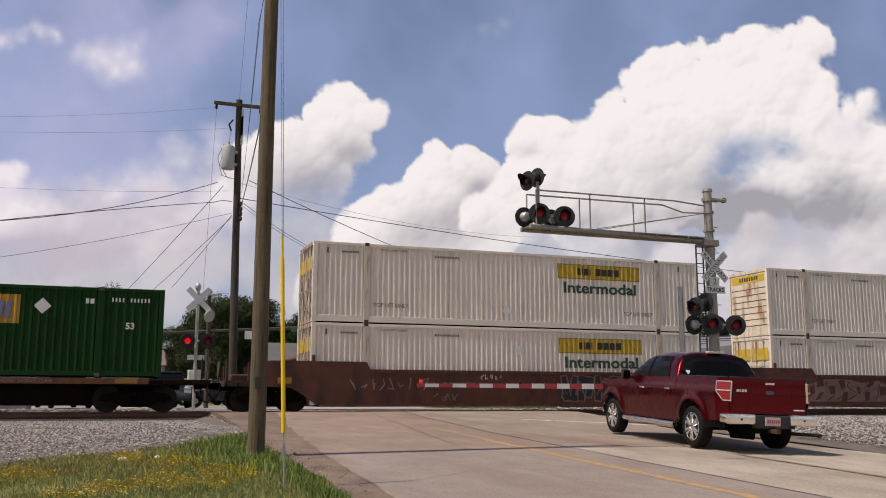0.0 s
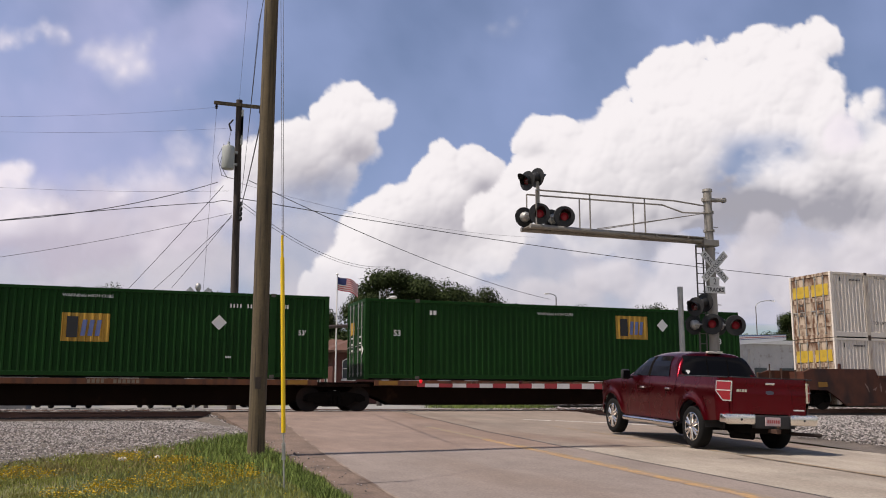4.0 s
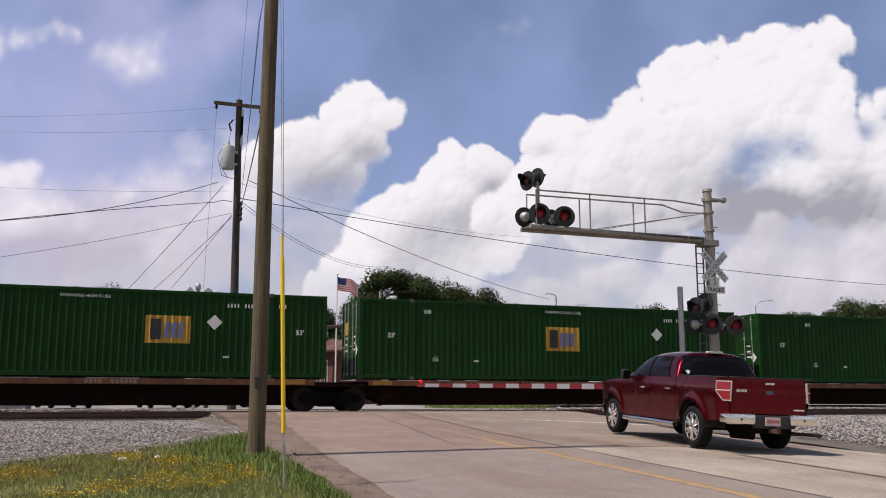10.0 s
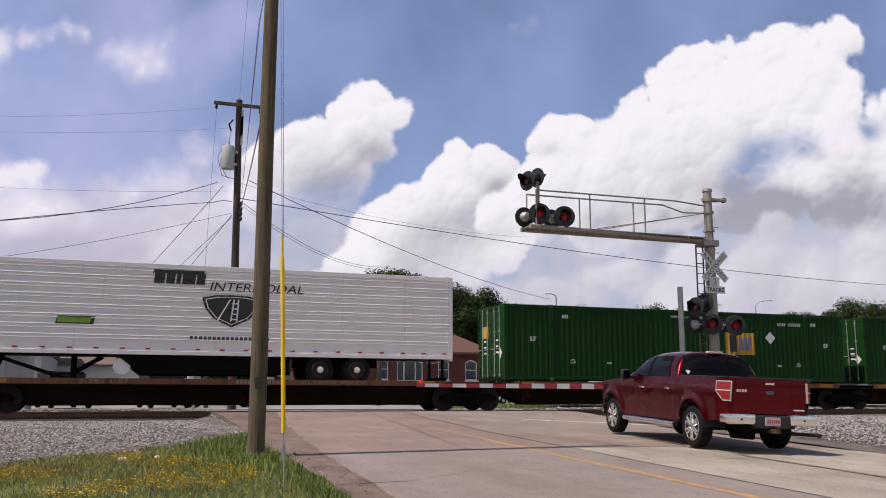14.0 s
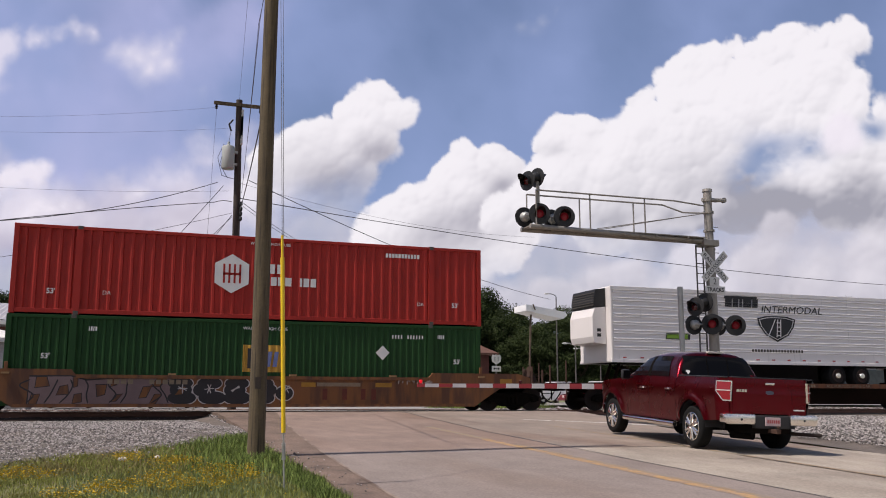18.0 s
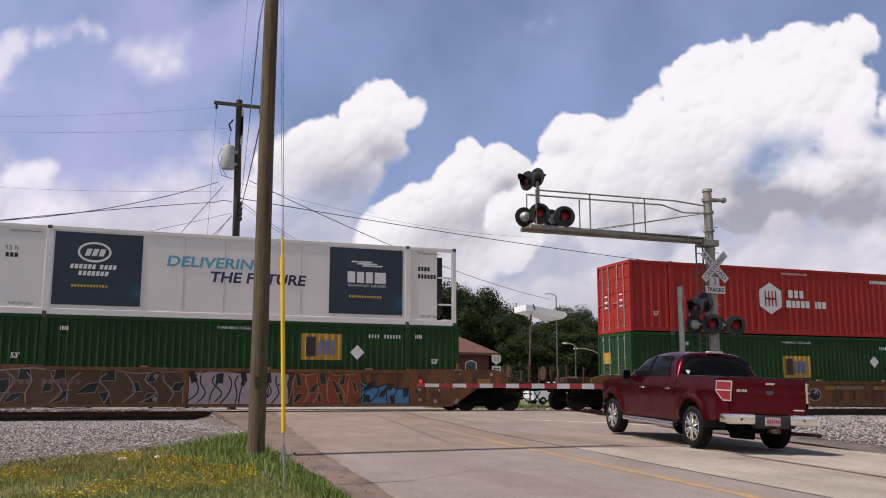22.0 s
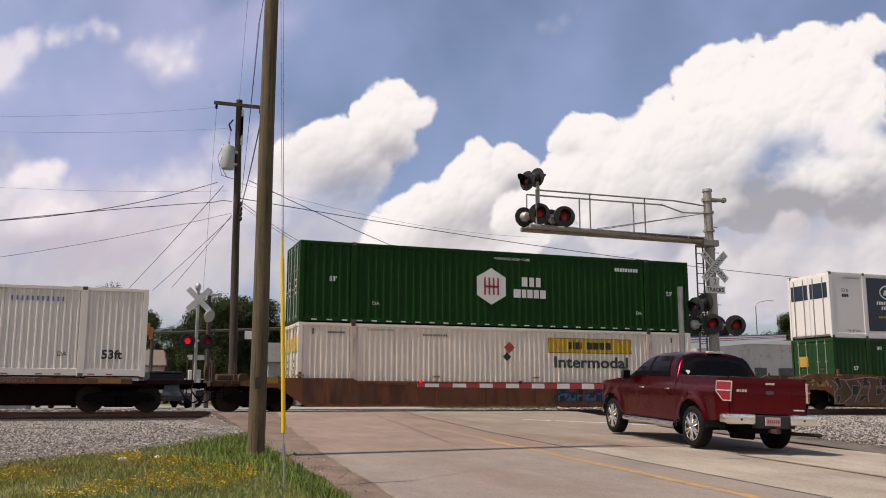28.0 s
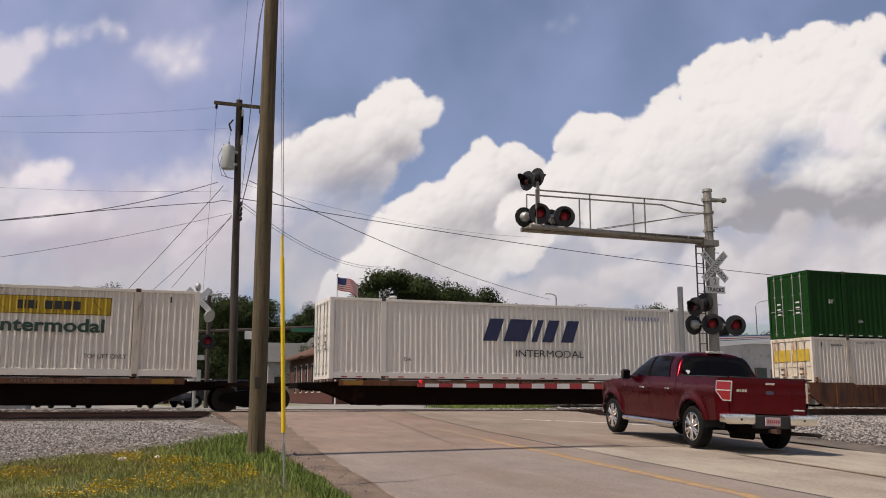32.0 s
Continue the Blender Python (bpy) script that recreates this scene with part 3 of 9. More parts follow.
def bars(parent, material, x, z, widths, h, gap=0.035, y=-0.006, name="marking", slant=0.0):
    """Unreadable or withheld writing: a row of plain bars."""
    vs, fs = [], []
    for w in widths:
        if w > 0:
            b0 = len(vs)
            vs += [(x, y, z), (x + w, y, z), (x + w + slant * h, y, z + h), (x + slant * h, y, z + h)]
            fs.append((b0, b0 + 1, b0 + 2, b0 + 3))
        x += abs(w) + gap
    ob = raw(name, vs, fs, material, parent)
    ob["kind"] = "stuff"
    return ob


def wavy_panel(name, x0, x1, z0, z1, material, parent, pitch=0.236, lift=0.008, label=""):
    """A flat colour painted over the ribs: follows their folds, just proud of them."""
    start = 2.08
    line = [(x + start, y + 0.016 - lift) for x, y in rib_profile(0, CL - 2 * start, pitch, 0.062 if pitch < 0.22 else 0.050, 0)]
    xs_, ys_ = [q[0] for q in line], [q[1] for q in line]
    pts = [(x0, float(np.interp(x0, xs_, ys_)))] + [q for q in line if x0 < q[0] < x1] + [(x1, float(np.interp(x1, xs_, ys_)))]
    vs, fs = ribbed(pts, z0, z1)
    return raw(name, vs, fs, material, parent, label)


def diamond(parent, x, z, r, material, y=-0.008, label="blank white diamond placard"):
    return raw("placard", [(x - r, y, z), (x, y, z - r), (x + r, y, z), (x, y, z + r)], [(0, 1, 2, 3)], material, parent, label)


def poly(name, pts, y, material, parent, label=""):
    return raw(name, [(a, y, b) for a, b in pts], [tuple(range(len(pts)))], material, parent, label)


def gold_logo(c, x, z):
    wavy_panel("logo_panel", x, x + 1.46, z, z + 0.92, M_GOLD, c, label="gold logo panel with dark and blue marks")
    y = -0.012
    bars(c, M_DARK, x + 0.16, z + 0.12, [0.34], 0.68, y=y, name="logo_mark")
    for k, s in ((0.58, 0.12), (0.80, 0.12), (1.02, 0.12)):
        bars(c, M_BLUE_LET, x + k, z + 0.18, [0.14], 0.52, y=y, name="logo_mark", slant=s)


def green_box(label, numbers=0, x_logo=7.40, tag="containers on the train", z_logo=1.13, paint=M_GREEN):
    c = container(paint, label, slots=None, door_panel=M_GOLD, castings=M_CASTING, group=tag)
    for x in (1.2, 15.2):
        lettering("size_mark", "53'", 0.18, x, -0.008, 1.58, M_LETTER_W, c)
    lettering("warning_text", "WARNING HIGH CUBE", 0.10, 8.15, -0.008, 2.62, M_LETTER_W, c, width=1.55)
    bars(c, M_LETTER_W, 12.70, 2.38, [0.05, 0.05, 0.05, 0.05, -0.08, 0.05, 0.05, 0.05, 0.05, 0.05, 0.05], 0.13, 0.06)
    for x in (2.45, 14.45):
        bars(c, M_LETTER_W, x, 2.40, [0.03, 0.05, 0.03, 0.05], 0.14, 0.03)
    for x in (2.9, 13.7):
        lettering("code_mark", "DA", 0.12, x, -0.008, 0.72, M_LETTER_W, c)
        bars(c, M_LETTER_W, x - 0.07, 0.81, [0.15], 0.018)
    for x in (4.4, 12.6):
        bars(c, M_LETTER_W, x, 0.66, [0.05, 0.05, 0.05], 0.07, 0.02)
    diamond(c, 12.35 if x_logo < 9 else 12.28, 1.86, 0.26, M_LETTER_W)
    gold_logo(c, x_logo, z_logo)
    return c


M_SIGNEDGE = mat("brown_sign_border", (0.10, 0.06, 0.015), 0.6)


def white_box(label, doors=None, panel_door=False):
    c = container(M_WHITE, label, pitch=0.205, depth=0.062, post_paint=M_RUSTPOST, castings=M_RUSTCAST, panel_door=panel_door, door_paint=doors or M_RUSTY, door_panel=M_YELLOW, rail=0.24)
    wavy_panel("sign_panel", 9.68, 13.36, 1.98, 2.56, M_YELLOW, c, 0.205, label="yellow sign panel with dark marks")
    bars(c, M_DARK, 10.55, 2.14, [0.14, 0.04, 0.18, 0.04, -0.1, 0.22, 0.22, 0.22, 0.22], 0.27, 0.06, y=-0.014, name="sign_mark")
    for x, s in ((9.85, -0.8), (12.75, -0.8)):
        bars(c, M_DARK, x + 0.3, 2.12, [0.018], 0.36, y=-0.014, name="sign_scroll", slant=s)
    for z in (1.985, 2.54):
        bars(c, M_SIGNEDGE, 9.70, z, [3.64], 0.018, y=-0.014, name="sign_border")
    for x in (9.69, 13.33):
        bars(c, M_SIGNEDGE, x, 1.985, [0.02], 0.57, y=-0.014, name="sign_border")
    lettering("service_name", "Intermodal", 0.44, 11.55, -0.012, 1.63, M_LETTER_G, c, width=3.25)
    for x in (2.9, 13.25):
        lettering("handling_text", "TOP LIFT ONLY", 0.15, x, -0.008, 0.66, M_DARK, c, width=1.32, bold=0.004)
    lettering("stack_text", "STACK LIMIT 3 HIGH", 0.075, 3.0, -0.008, 2.68, M_DARK, c, width=1.0)
    bars(c, M_DARK, 4.6, 2.50, [0.05] * 10, 0.08, 0.05)
    bars(c, M_DARK, 1.05, 2.52, [0.05] * 8, 0.07, 0.03)
    for x in (0.5, 15.2):
        bars(c, M_DARK, x, 2.48, [0.05], 0.2)
    return c


TRAIN = {"A": 26.11, "B": 6.44, "E1": -14.70, "E2": -32.17, "E3": -49.53, "E4": -66.87, "P": -85.07, "R": -106.77, "K": -130.28, "G": -153.73, "S": -174.91, "J": -195.56}
DECK, WELL, WELL2 = 1.13, 0.205, 3.125

for key in ("A", "B"):
    for z in (WELL, WELL2):
        c = white_box("off-white corrugated container, yellow sign panel, rust-streaked doors", M_RUSTDOOR if key == "B" else None, key == "A" and z == WELL2)
        diamond(c, 7.5 if z > 1 else 8.0, 0.62 if z > 1 else 2.05, 0.2, M_LETTER_W)
        rides(c, TRAIN[key], FACE_Y, z)
for key in ("E1", "E2", "E3", "E4"):
    if key == "E1":
        c = container(M_GREEN, "dark green corrugated container, gold logo, on a spine car", door_panel=M_GOLD, castings=M_CASTING)
        gold_logo(c, 10.30, 1.66)
        diamond(c, 12.42, 2.24, 0.26, M_LETTER_W)
        for x in (1.2, 15.1):
            lettering("size_mark", "53", 0.22, x, -0.008, 1.66, M_LETTER_W, c)
        bars(c, M_LETTER_W, 14.5, 2.44, [0.05, 0.05, 0.05, 0.05, -0.08, 0.05, 0.05, 0.05, 0.05, 0.05, 0.05], 0.13, 0.06)
        lettering("warning_text", "WARNING HIGH CUBE", 0.10, 7.6, -0.008, 2.55, M_LETTER_W, c, width=1.55)
        for x in (2.45, 13.7):
            bars(c, M_LETTER_W, x, 2.36, [0.10, 0.12], 0.16, 0.04)
    else:
        c = green_box("dark green corrugated container with gold logo on spine car", x_logo=10.05 if key == "E4" else 7.40)
    rides(c, TRAIN[key], FACE_Y, DECK)
rides(green_box("sun-worn green corrugated container under a red one in a well car", paint=M_GREEN_WORN), TRAIN["R"] - 0.03, FACE_Y, WELL)
rides(green_box("dark green corrugated container under a white refrigerated one", x_logo=10.27, z_logo=1.58, paint=M_GREEN_WORN), TRAIN["K"], FACE_Y, WELL)


def hexagon(c, x, z, r, mark, plate):
    pts = [(x + r * math.sin(math.radians(60 * i)) * 0.98, z + r * math.cos(math.radians(60 * i))) for i in range(6)]
    poly("badge", list(reversed(pts)), -0.010, plate, c, "pale hexagonal badge")
    for dx in (-0.30, -0.12, 0.06, 0.24):
        bars(c, mark, x + dx, z - 0.33, [0.07], 0.66, y=-0.014, name="badge_mark")
    bars(c, mark, x - 0.30, z - 0.05, [0.60], 0.08, y=-0.014, name="badge_mark")


red = container(M_RED, "brick-red corrugated container with pale hexagon badge, stacked on green", pitch=0.33, depth=0.060, castings=M_CASTING)
hexagon(red, 6.9, 1.56, 0.68, M_RED, M_LETTER_W)
bars(red, M_LETTER_W, 7.85, 1.62, [0.24, 0.2, 0.2], 0.33, 0.08, y=-0.010, name="name_mark")
bars(red, M_LETTER_W, 7.70, 1.20, [0.28, 0.16, 0.2, 0.2, 0.22, -0.2, 0.08, 0.2, 0.2], 0.30, 0.05, y=-0.010, name="name_mark")
for x in (1.2, 15.1):
    lettering("size_mark", "53'", 0.18, x, -0.008, 0.74, M_LETTER_W, red)
for x in (2.9, 13.75):
    lettering("code_mark", "DA", 0.13, x, -0.008, 0.74, M_LETTER_W, red)
lettering("warning_text", "WARNING HIGH CUBE", 0.10, 8.2, -0.008, 2.66, M_LETTER_W, red, width=1.4)
bars(red, M_LETTER_W, 12.4, 2.42, [0.09] * 11, 0.15, 0.03)
rides(red, TRAIN["R"], FACE_Y, WELL2)

badge_box = container(M_GREEN, "dark green corrugated container with hexagon badge, stacked on white", pitch=0.285, depth=0.055, slots=M_LETTER_W, door_panel=None)
hexagon(badge_box, 7.33, 1.53, 0.70, M_TAPE_R, M_LETTER_W)
bars(badge_box, M_LETTER_W, 8.60, 1.58, [0.24, 0.2, 0.2], 0.36, 0.08, y=-0.010, name="name_mark")
bars(badge_box, M_LETTER_W, 8.25, 1.14, [0.3, 0.18, 0.22, 0.22, 0.24], 0.32, 0.05, y=-0.010, name="name_mark")
for x in (1.2, 15.2):
    lettering("size_mark", "53'", 0.18, x, -0.008, 1.55, M_LETTER_W, badge_box)
for x in (2.8, 13.75):
    lettering("code_mark", "DA", 0.13, x, -0.008, 0.72, M_LETTER_W, badge_box)
lettering("warning_text", "WARNING HIGH CUBE", 0.10, 8.2, -0.008, 2.62, M_LETTER_W, badge_box, width=1.5)
bars(badge_box, M_LETTER_W, 12.7, 2.36, [0.09] * 9, 0.14, 0.03)
rides(badge_box, TRAIN["G"], FACE_Y, WELL2)
low = white_box("off-white corrugated container with yellow sign panel in well car")
diamond(low, 8.05, 2.15, 0.22, M_TAPE_R, label="red diamond hazard placard")
diamond(low, 7.95, 1.80, 0.17, M_DARK, label="black and white hazard placard")
rides(low, TRAIN["G"], FACE_Y, WELL)

navy_box = container(M_WHITE_CLEAN, "clean white corrugated container with navy lettering on spine car", pitch=0.205, depth=0.062, slots=M_TAPE_R, rail=0.24)
x = 5.85
for w, gap in ((0.58, 0.26), (0.92, 0.24), (0.24, 0.22), (0.46, 0.34), (0.52, 0.0)):
    bars(navy_box, M_NAVY, x, 1.46, [w], 0.84, y=-0.010, name="name_mark", slant=0.36)
    x += w + gap
lettering("service_name", "INTERMODAL", 0.27, 8.65, -0.010, 1.01, M_DARK, navy_box, width=2.9)
for x in (2.9, 13.6):
    lettering("code_mark", "DA", 0.14, x, -0.008, 0.72, M_DARK, navy_box)
lettering("size_mark", "53ft", 0.30, 15.1, -0.008, 0.72, M_DARK, navy_box)
bars(navy_box, M_BLUE_LET, 12.0, 2.40, [0.05] * 11, 0.15, 0.10)
rides(navy_box, TRAIN["S"], FACE_Y, DECK)
rides(white_box("off-white corrugated container with yellow sign panel on spine car"), TRAIN["J"], FACE_Y, DECK)

# refrigerated container: smooth walls with dark picture panels
M_DARKBLUE = mat("dark_blue_graphic", (0.012, 0.026, 0.045), 0.4, var=0.6, scale=0.5, spots=(0.02, 0.10, 0.16), spot_amount=0.33, spot_freq=0.6)
M_TEAL = mat("teal_lettering", (0.10, 0.36, 0.48), 0.5)
reefer = thing("refrigerated_container", Matrix(), "white smooth-walled refrigerated container with dark blue picture panels", "container", "containers on the train")
box_part("body", (0.09, 15.30, 0.02, CW - 0.02, 0.08, CH - 0.02), M_REEFER, reefer, bevel=0.01)
for y in (0.0, CW - 0.09):
    for z in (0.0, CH - 0.13):
        box_part("rail", (0.16, CL - 0.1, y, y + 0.09, z, z + (0.13 if z else 0.20)), M_REEFER, reefer, bevel=0.01)
    for x in (0.0, 1.87, 14.06, CL - 0.26):
        box_part("post", (x, x + (0.22 if 1 < x < 15 else 0.16), y - 0.004, y + 0.10, 0, CH), M_REEFER, reefer, bevel=0.01)
        for z in (CH - 0.10, -0.004):
            box_part("casting", (x + 0.01, x + 0.15, y - 0.012, y + 0.1, z, z + 0.115), M_CASTING, reefer, bevel=0.01)
box_part("cooling_unit", (15.32, 15.62, 0.3, CW - 0.3, 0.4, CH - 0.3), M_BLACK, reefer, "dark cooling unit in the end frame", bevel=0.04)
for z in (0.75, 1.75):
    box_part("end_brace", (15.34, CL - 0.1, 0.004, 0.05, z, z + 0.06), M_REEFER, reefer)
for a, b in ((2.13, 4.85), (11.22, 13.95)):
    box_part("picture_panel", (a, b, 0.004, 0.016, 0.33, CH - 0.18), M_DARKBLUE, reefer, "dark blue picture panel")
for x in (6.2, 7.55, 8.9, 10.2):
    box_part("panel_seam", (x, x + 0.012, 0.012, 0.02, 0.25, CH - 0.15), M_GALV, reefer)
for y0, y1 in ((0.1, CW / 2 - 0.01), (CW / 2 + 0.01, CW - 0.1)):
    leaf = box_part("door", (0.02, 0.08, y0, y1, 0.15, CH - 0.12), M_REEFER, reefer, bevel=0.01)
    box_part("door_picture", (-0.008, -0.002, 0.06, y1 - y0 - 0.06, 1.62, 2.30), M_DARKBLUE, leaf, "dark picture panel on the door")
    for yy in (0.3, 0.9):
        bm = B()
        rod(bm, (-0.035, yy, -0.08), (-0.035, yy, CH - 0.35), 0.018, n=6)
        part("lock_rod", bm, M_GALV, leaf)
lettering("slogan", "DELIVERING", 0.37, 7.32, 0.008, 1.92, M_TEAL, reefer, width=3.3, slant=0.15)
lettering("slogan", "THE FUTURE", 0.37, 8.72, 0.008, 1.44, M_NAVY, reefer, width=3.3, slant=0.15)
lettering("size_mark", "53 ft", 0.15, 0.88, 0.008, 2.10, M_DARK, reefer)
bars(reefer, M_DARK, 0.70, 1.80, [0.1, 0.1, 0.1], 0.14, 0.03, y=0.008)
for w, x in ((4, 14.55), (6, 14.55)):
    bars(reefer, M_DARK, x, 2.0 if w == 4 else 1.72, [0.09] * w, 0.16, 0.03, y=0.008)
for x in (1.25, 15.0):
    lettering("stack_text", "STACK LIMIT 3 HIGH", 0.07, x, 0.008, 2.66, M_DARK, reefer, width=0.9)
    lettering("handling_text", "TOP LIFT ONLY", 0.09, x, 0.008, 0.32, M_DARK, reefer, width=0.75)
ring = [(3.35 + 0.52 * math.cos(a / 16 * math.pi), 2.08 + 0.34 * math.sin(a / 16 * math.pi)) for a in range(32)]
ri = [(3.35 + 0.45 * math.cos(a / 16 * math.pi), 2.08 + 0.27 * math.sin(a / 16 * math.pi)) for a in range(32)]
raw("badge", [(a, 0.0, b) for a, b in ring + ri], [(i, (i + 1) % 32, 32 + (i + 1) % 32, 32 + i) for i in range(32)], M_LETTER_W, reefer, "white oval ring badge")
bars(reefer, M_LETTER_W, 3.05, 1.95, [0.16, 0.16, 0.16], 0.24, 0.05, y=0.0, slant=0.3, name="badge_mark")
bars(reefer, M_LETTER_W, 2.62, 1.52, [0.1, 0.1, 0.1, 0.1, 0.1, 0.1, -0.06, 0.1, 0.1, 0.1, 0.1], 0.15, 0.035, y=0.0, slant=0.2, name="name_mark")
bars(reefer, M_LETTER_W, 2.88, 1.30, [0.1] * 7, 0.15, 0.035, y=0.0, slant=0.2, name="name_mark")
bars(reefer, M_YELLOW, 2.7, 0.92, [0.06] * 12, 0.08, 0.035, y=0.0, name="small_text")
bars(reefer, M_LETTER_W, 11.88, 1.46, [0.28, 0.26, 0.26, 0.42], 0.40, 0.07, y=0.0, name="name_mark")
lettering("service_text", "TRANSPORT SERVICES", 0.09, 12.6, 0.0, 1.36, M_LETTER_W, reefer, width=1.45)
for k in range(3):
    bars(reefer, M_LETTER_W, 12.0 + 0.2 * k, 2.20 - 0.07 * k, [0.75], 0.05, y=0.0, slant=1.2, name="badge_mark")
bars(reefer, M_YELLOW, 11.95, 0.92, [0.06] * 13, 0.08, 0.035, y=0.0, name="small_text")
rides(reefer, TRAIN["K"], FACE_Y, WELL2 - 0.02)

# highway trailer on the spine car
trailer = thing("highway_trailer", Matrix(), "silver ribbed refrigerated highway trailer carried on a spine car", "trailer")
TW = 2.59
bm = B()
pts = [(0.12, 0.0)]
zz = 1.02 + 0.36
prof = [(1.02, 0.0), (1.36, 0.0)]
z = 1.42
while z < 3.80:
    prof += [(z, 0.0), (z + 0.010, 0.038), (z + 0.024, 0.038), (z + 0.080, 0.0), (z + 0.108, 0.0), (z + 0.118, 0.038), (z + 0.132, 0.038), (z + 0.188, 0.0)]
    z += 0.326
prof += [(3.86, 0.0)]
for y, s in ((0.01, 1), (TW - 0.01, -1)):
    vs = [(0.12, y - s * b + s * 0.016, a) for a, b in prof] + [(15.98, y - s * b + s * 0.016, a) for a, b in prof]
    n = len(prof)
    raw("side_wall", vs, [(i, n + i, n + i + 1, i + 1) for i in range(n - 1)], M_ALU, trailer, "horizontally ribbed aluminium wall")
    bm = B()
    box(bm, 0.0, 16.1, y - 0.03 if s > 0 else y - 0.05, y + 0.05 if s > 0 else y + 0.03, 0.93, 1.06, 0.01)
    part("bottom_rail", bm, M_ALU, trailer)
    bm = B()
    box(bm, 0.0, 16.1, y - 0.02 if s > 0 else y - 0.05, y + 0.05 if s > 0 else y + 0.02, 3.84, 3.97, 0.01)
    part("top_rail", bm, M_ALU, trailer)
box_part("roof", (0.05, 16.05, 0.04, TW - 0.04, 3.90, 3.96), M_ALU, trailer)
box_part("floor", (0.05, 16.05, 0.05, TW - 0.05, 0.94, 1.02), M_GRIME, trailer)
box_part("front_wall", (0.0, 0.13, 0.0, TW, 0.93, 3.97), M_REEFER, trailer, "white rounded front wall", bevel=0.05)
box_part("rear_frame", (15.95, 16.12, 0.0, TW, 0.86, 3.97), M_ALU, trailer, bevel=0.02)
for y0 in (0.12, TW / 2 + 0.01):
    box_part("rear_door", (16.10, 16.14, y0, y0 + TW / 2 - 0.13, 1.05, 3.85), M_ALU, trailer)
bm = B()
prism(bm, [(-0.02, 1.65), (-0.55, 1.72), (-0.62, 1.95), (-0.62, 2.75), (-0.50, 3.10), (-0.02, 3.15)], 0.35, TW - 0.35)
part("cooling_unit", bm, M_REEFER, trailer, "white cooling unit on the front wall")
bm = B()
prism(bm, [(-0.02, 3.17), (-0.50, 3.12), (-0.55, 3.35), (-0.45, 3.85), (-0.02, 3.90)], 0.35, TW - 0.35)
part("cooling_grille", bm, M_BLACK, trailer, "black grille of the cooling unit")
for k in range(6):
    box_part("grille_slat", (-0.575 + 0.01 * k, -0.50, 0.38, TW - 0.38, 3.2 + 0.1 * k, 3.23 + 0.1 * k), M_CASTING, trailer)
for z in (1.95, 2.15):
    box_part("vent", (-0.42, -0.25, 0.345, 0.36, z, z + 0.13), M_BLACK, trailer)
bm = B()
prism(bm, [(4.4, 0.93), (10.1, 0.93), (10.1, 0.30), (5.2, 0.30)], 0.03, 0.06)
part("side_skirt", bm, M_GRIME, trailer, "long dark aerodynamic side skirt")
bm = B()
prism(bm, [(4.4, 0.93), (10.1, 0.93), (10.1, 0.30), (5.2, 0.30)], TW - 0.06, TW - 0.03)
part("side_skirt", bm, M_GRIME, trailer)
bm = B()
lathe(bm, [(0.0, -0.3), (0.28, -0.3), (0.28, 0.3), (0.0, 0.3)], Matrix.Translation((4.6, 0.40, 0.55)) @ pose(0, 0, 0, 90), 20)
part("fuel_tank", bm, M_ALU, trailer, "round-ended polished fuel tank")
for x in (3.1, ):
    for y in (0.4, TW - 0.4):
        bm = B()
        box(bm, x - 0.06, x + 0.06, y - 0.06, y + 0.06, 0.0, 0.95)
        rod(bm, (x + 0.9, y, 0.9), (x, y, 0.35), 0.04)
        box(bm, x - 0.16, x + 0.16, y - 0.14, y + 0.14, 0.0, 0.03)
        part("landing_leg", bm, M_GRIME, trailer)
for x in (11.16, 12.48):
    for y in (0.0, TW - 0.58):
        bm = B()
        lathe(bm, [(0.27, 0.0), (0.46, 0.03), (0.50, 0.09), (0.50, 0.49), (0.46, 0.55), (0.27, 0.58)], Matrix.Translation((x, y, 0.50)) @ pose(0, 0, 0, -90), 28)
        tyre = part("tyre", bm, M_RUBBER, trailer, smooth=True)
        bm = B()
        lathe(bm, [(0.30, -0.002), (0.28, -0.022), (0.24, -0.012), (0.17, -0.006), (0.11, -0.012), (0.10, -0.05), (0.0, -0.05)], Matrix.Translation((x, y, 0.50)) @ pose(0, 0, 0, -90), 24)
        part("rim", bm, M_STEEL, tyre, "dirty dark wheel rim", smooth=True)
        bm = B()
        lathe(bm, [(0.13, -0.014), (0.11, -0.055), (0.0, -0.06)], Matrix.Translation((x, y, 0.50)) @ pose(0, 0, 0, -90), 16)
        part("hub_cap", bm, M_CHROME, tyre, "small bright hub cap", smooth=True)
box_part("bogie_beam", (10.5, 13.4, 0.7, 0.9, 0.60, 0.93), M_GRIME, trailer)
box_part("bogie_beam", (10.5, 13.4, TW - 0.9, TW - 0.7, 0.60, 0.93), M_GRIME, trailer)
box_part("bumper_bar", (15.85, 15.95, 0.2, TW - 0.2, 0.15, 0.27), M_GRIME, trailer)
for y in (0.5, TW - 0.6):
    box_part("bumper_post", (15.86, 15.94, y, y + 0.1, 0.27, 0.93), M_GRIME, trailer)
for k in range(20):
    box_part("reflector", (0.5 + 0.8 * k, 0.66 + 0.8 * k, -0.024, -0.018, 1.10, 1.15), M_TAPE_R, trailer)
bars(trailer, M_DARK, 5.45, 3.32, [0.34, 0.28, 0.14, 0.42, 0.28], 0.36, 0.05, y=-0.012, name="name_mark", slant=0.1)
bars(trailer, M_DARK, 5.40, 3.66, [1.66], 0.12, y=-0.013, name="name_mark", slant=0.5)
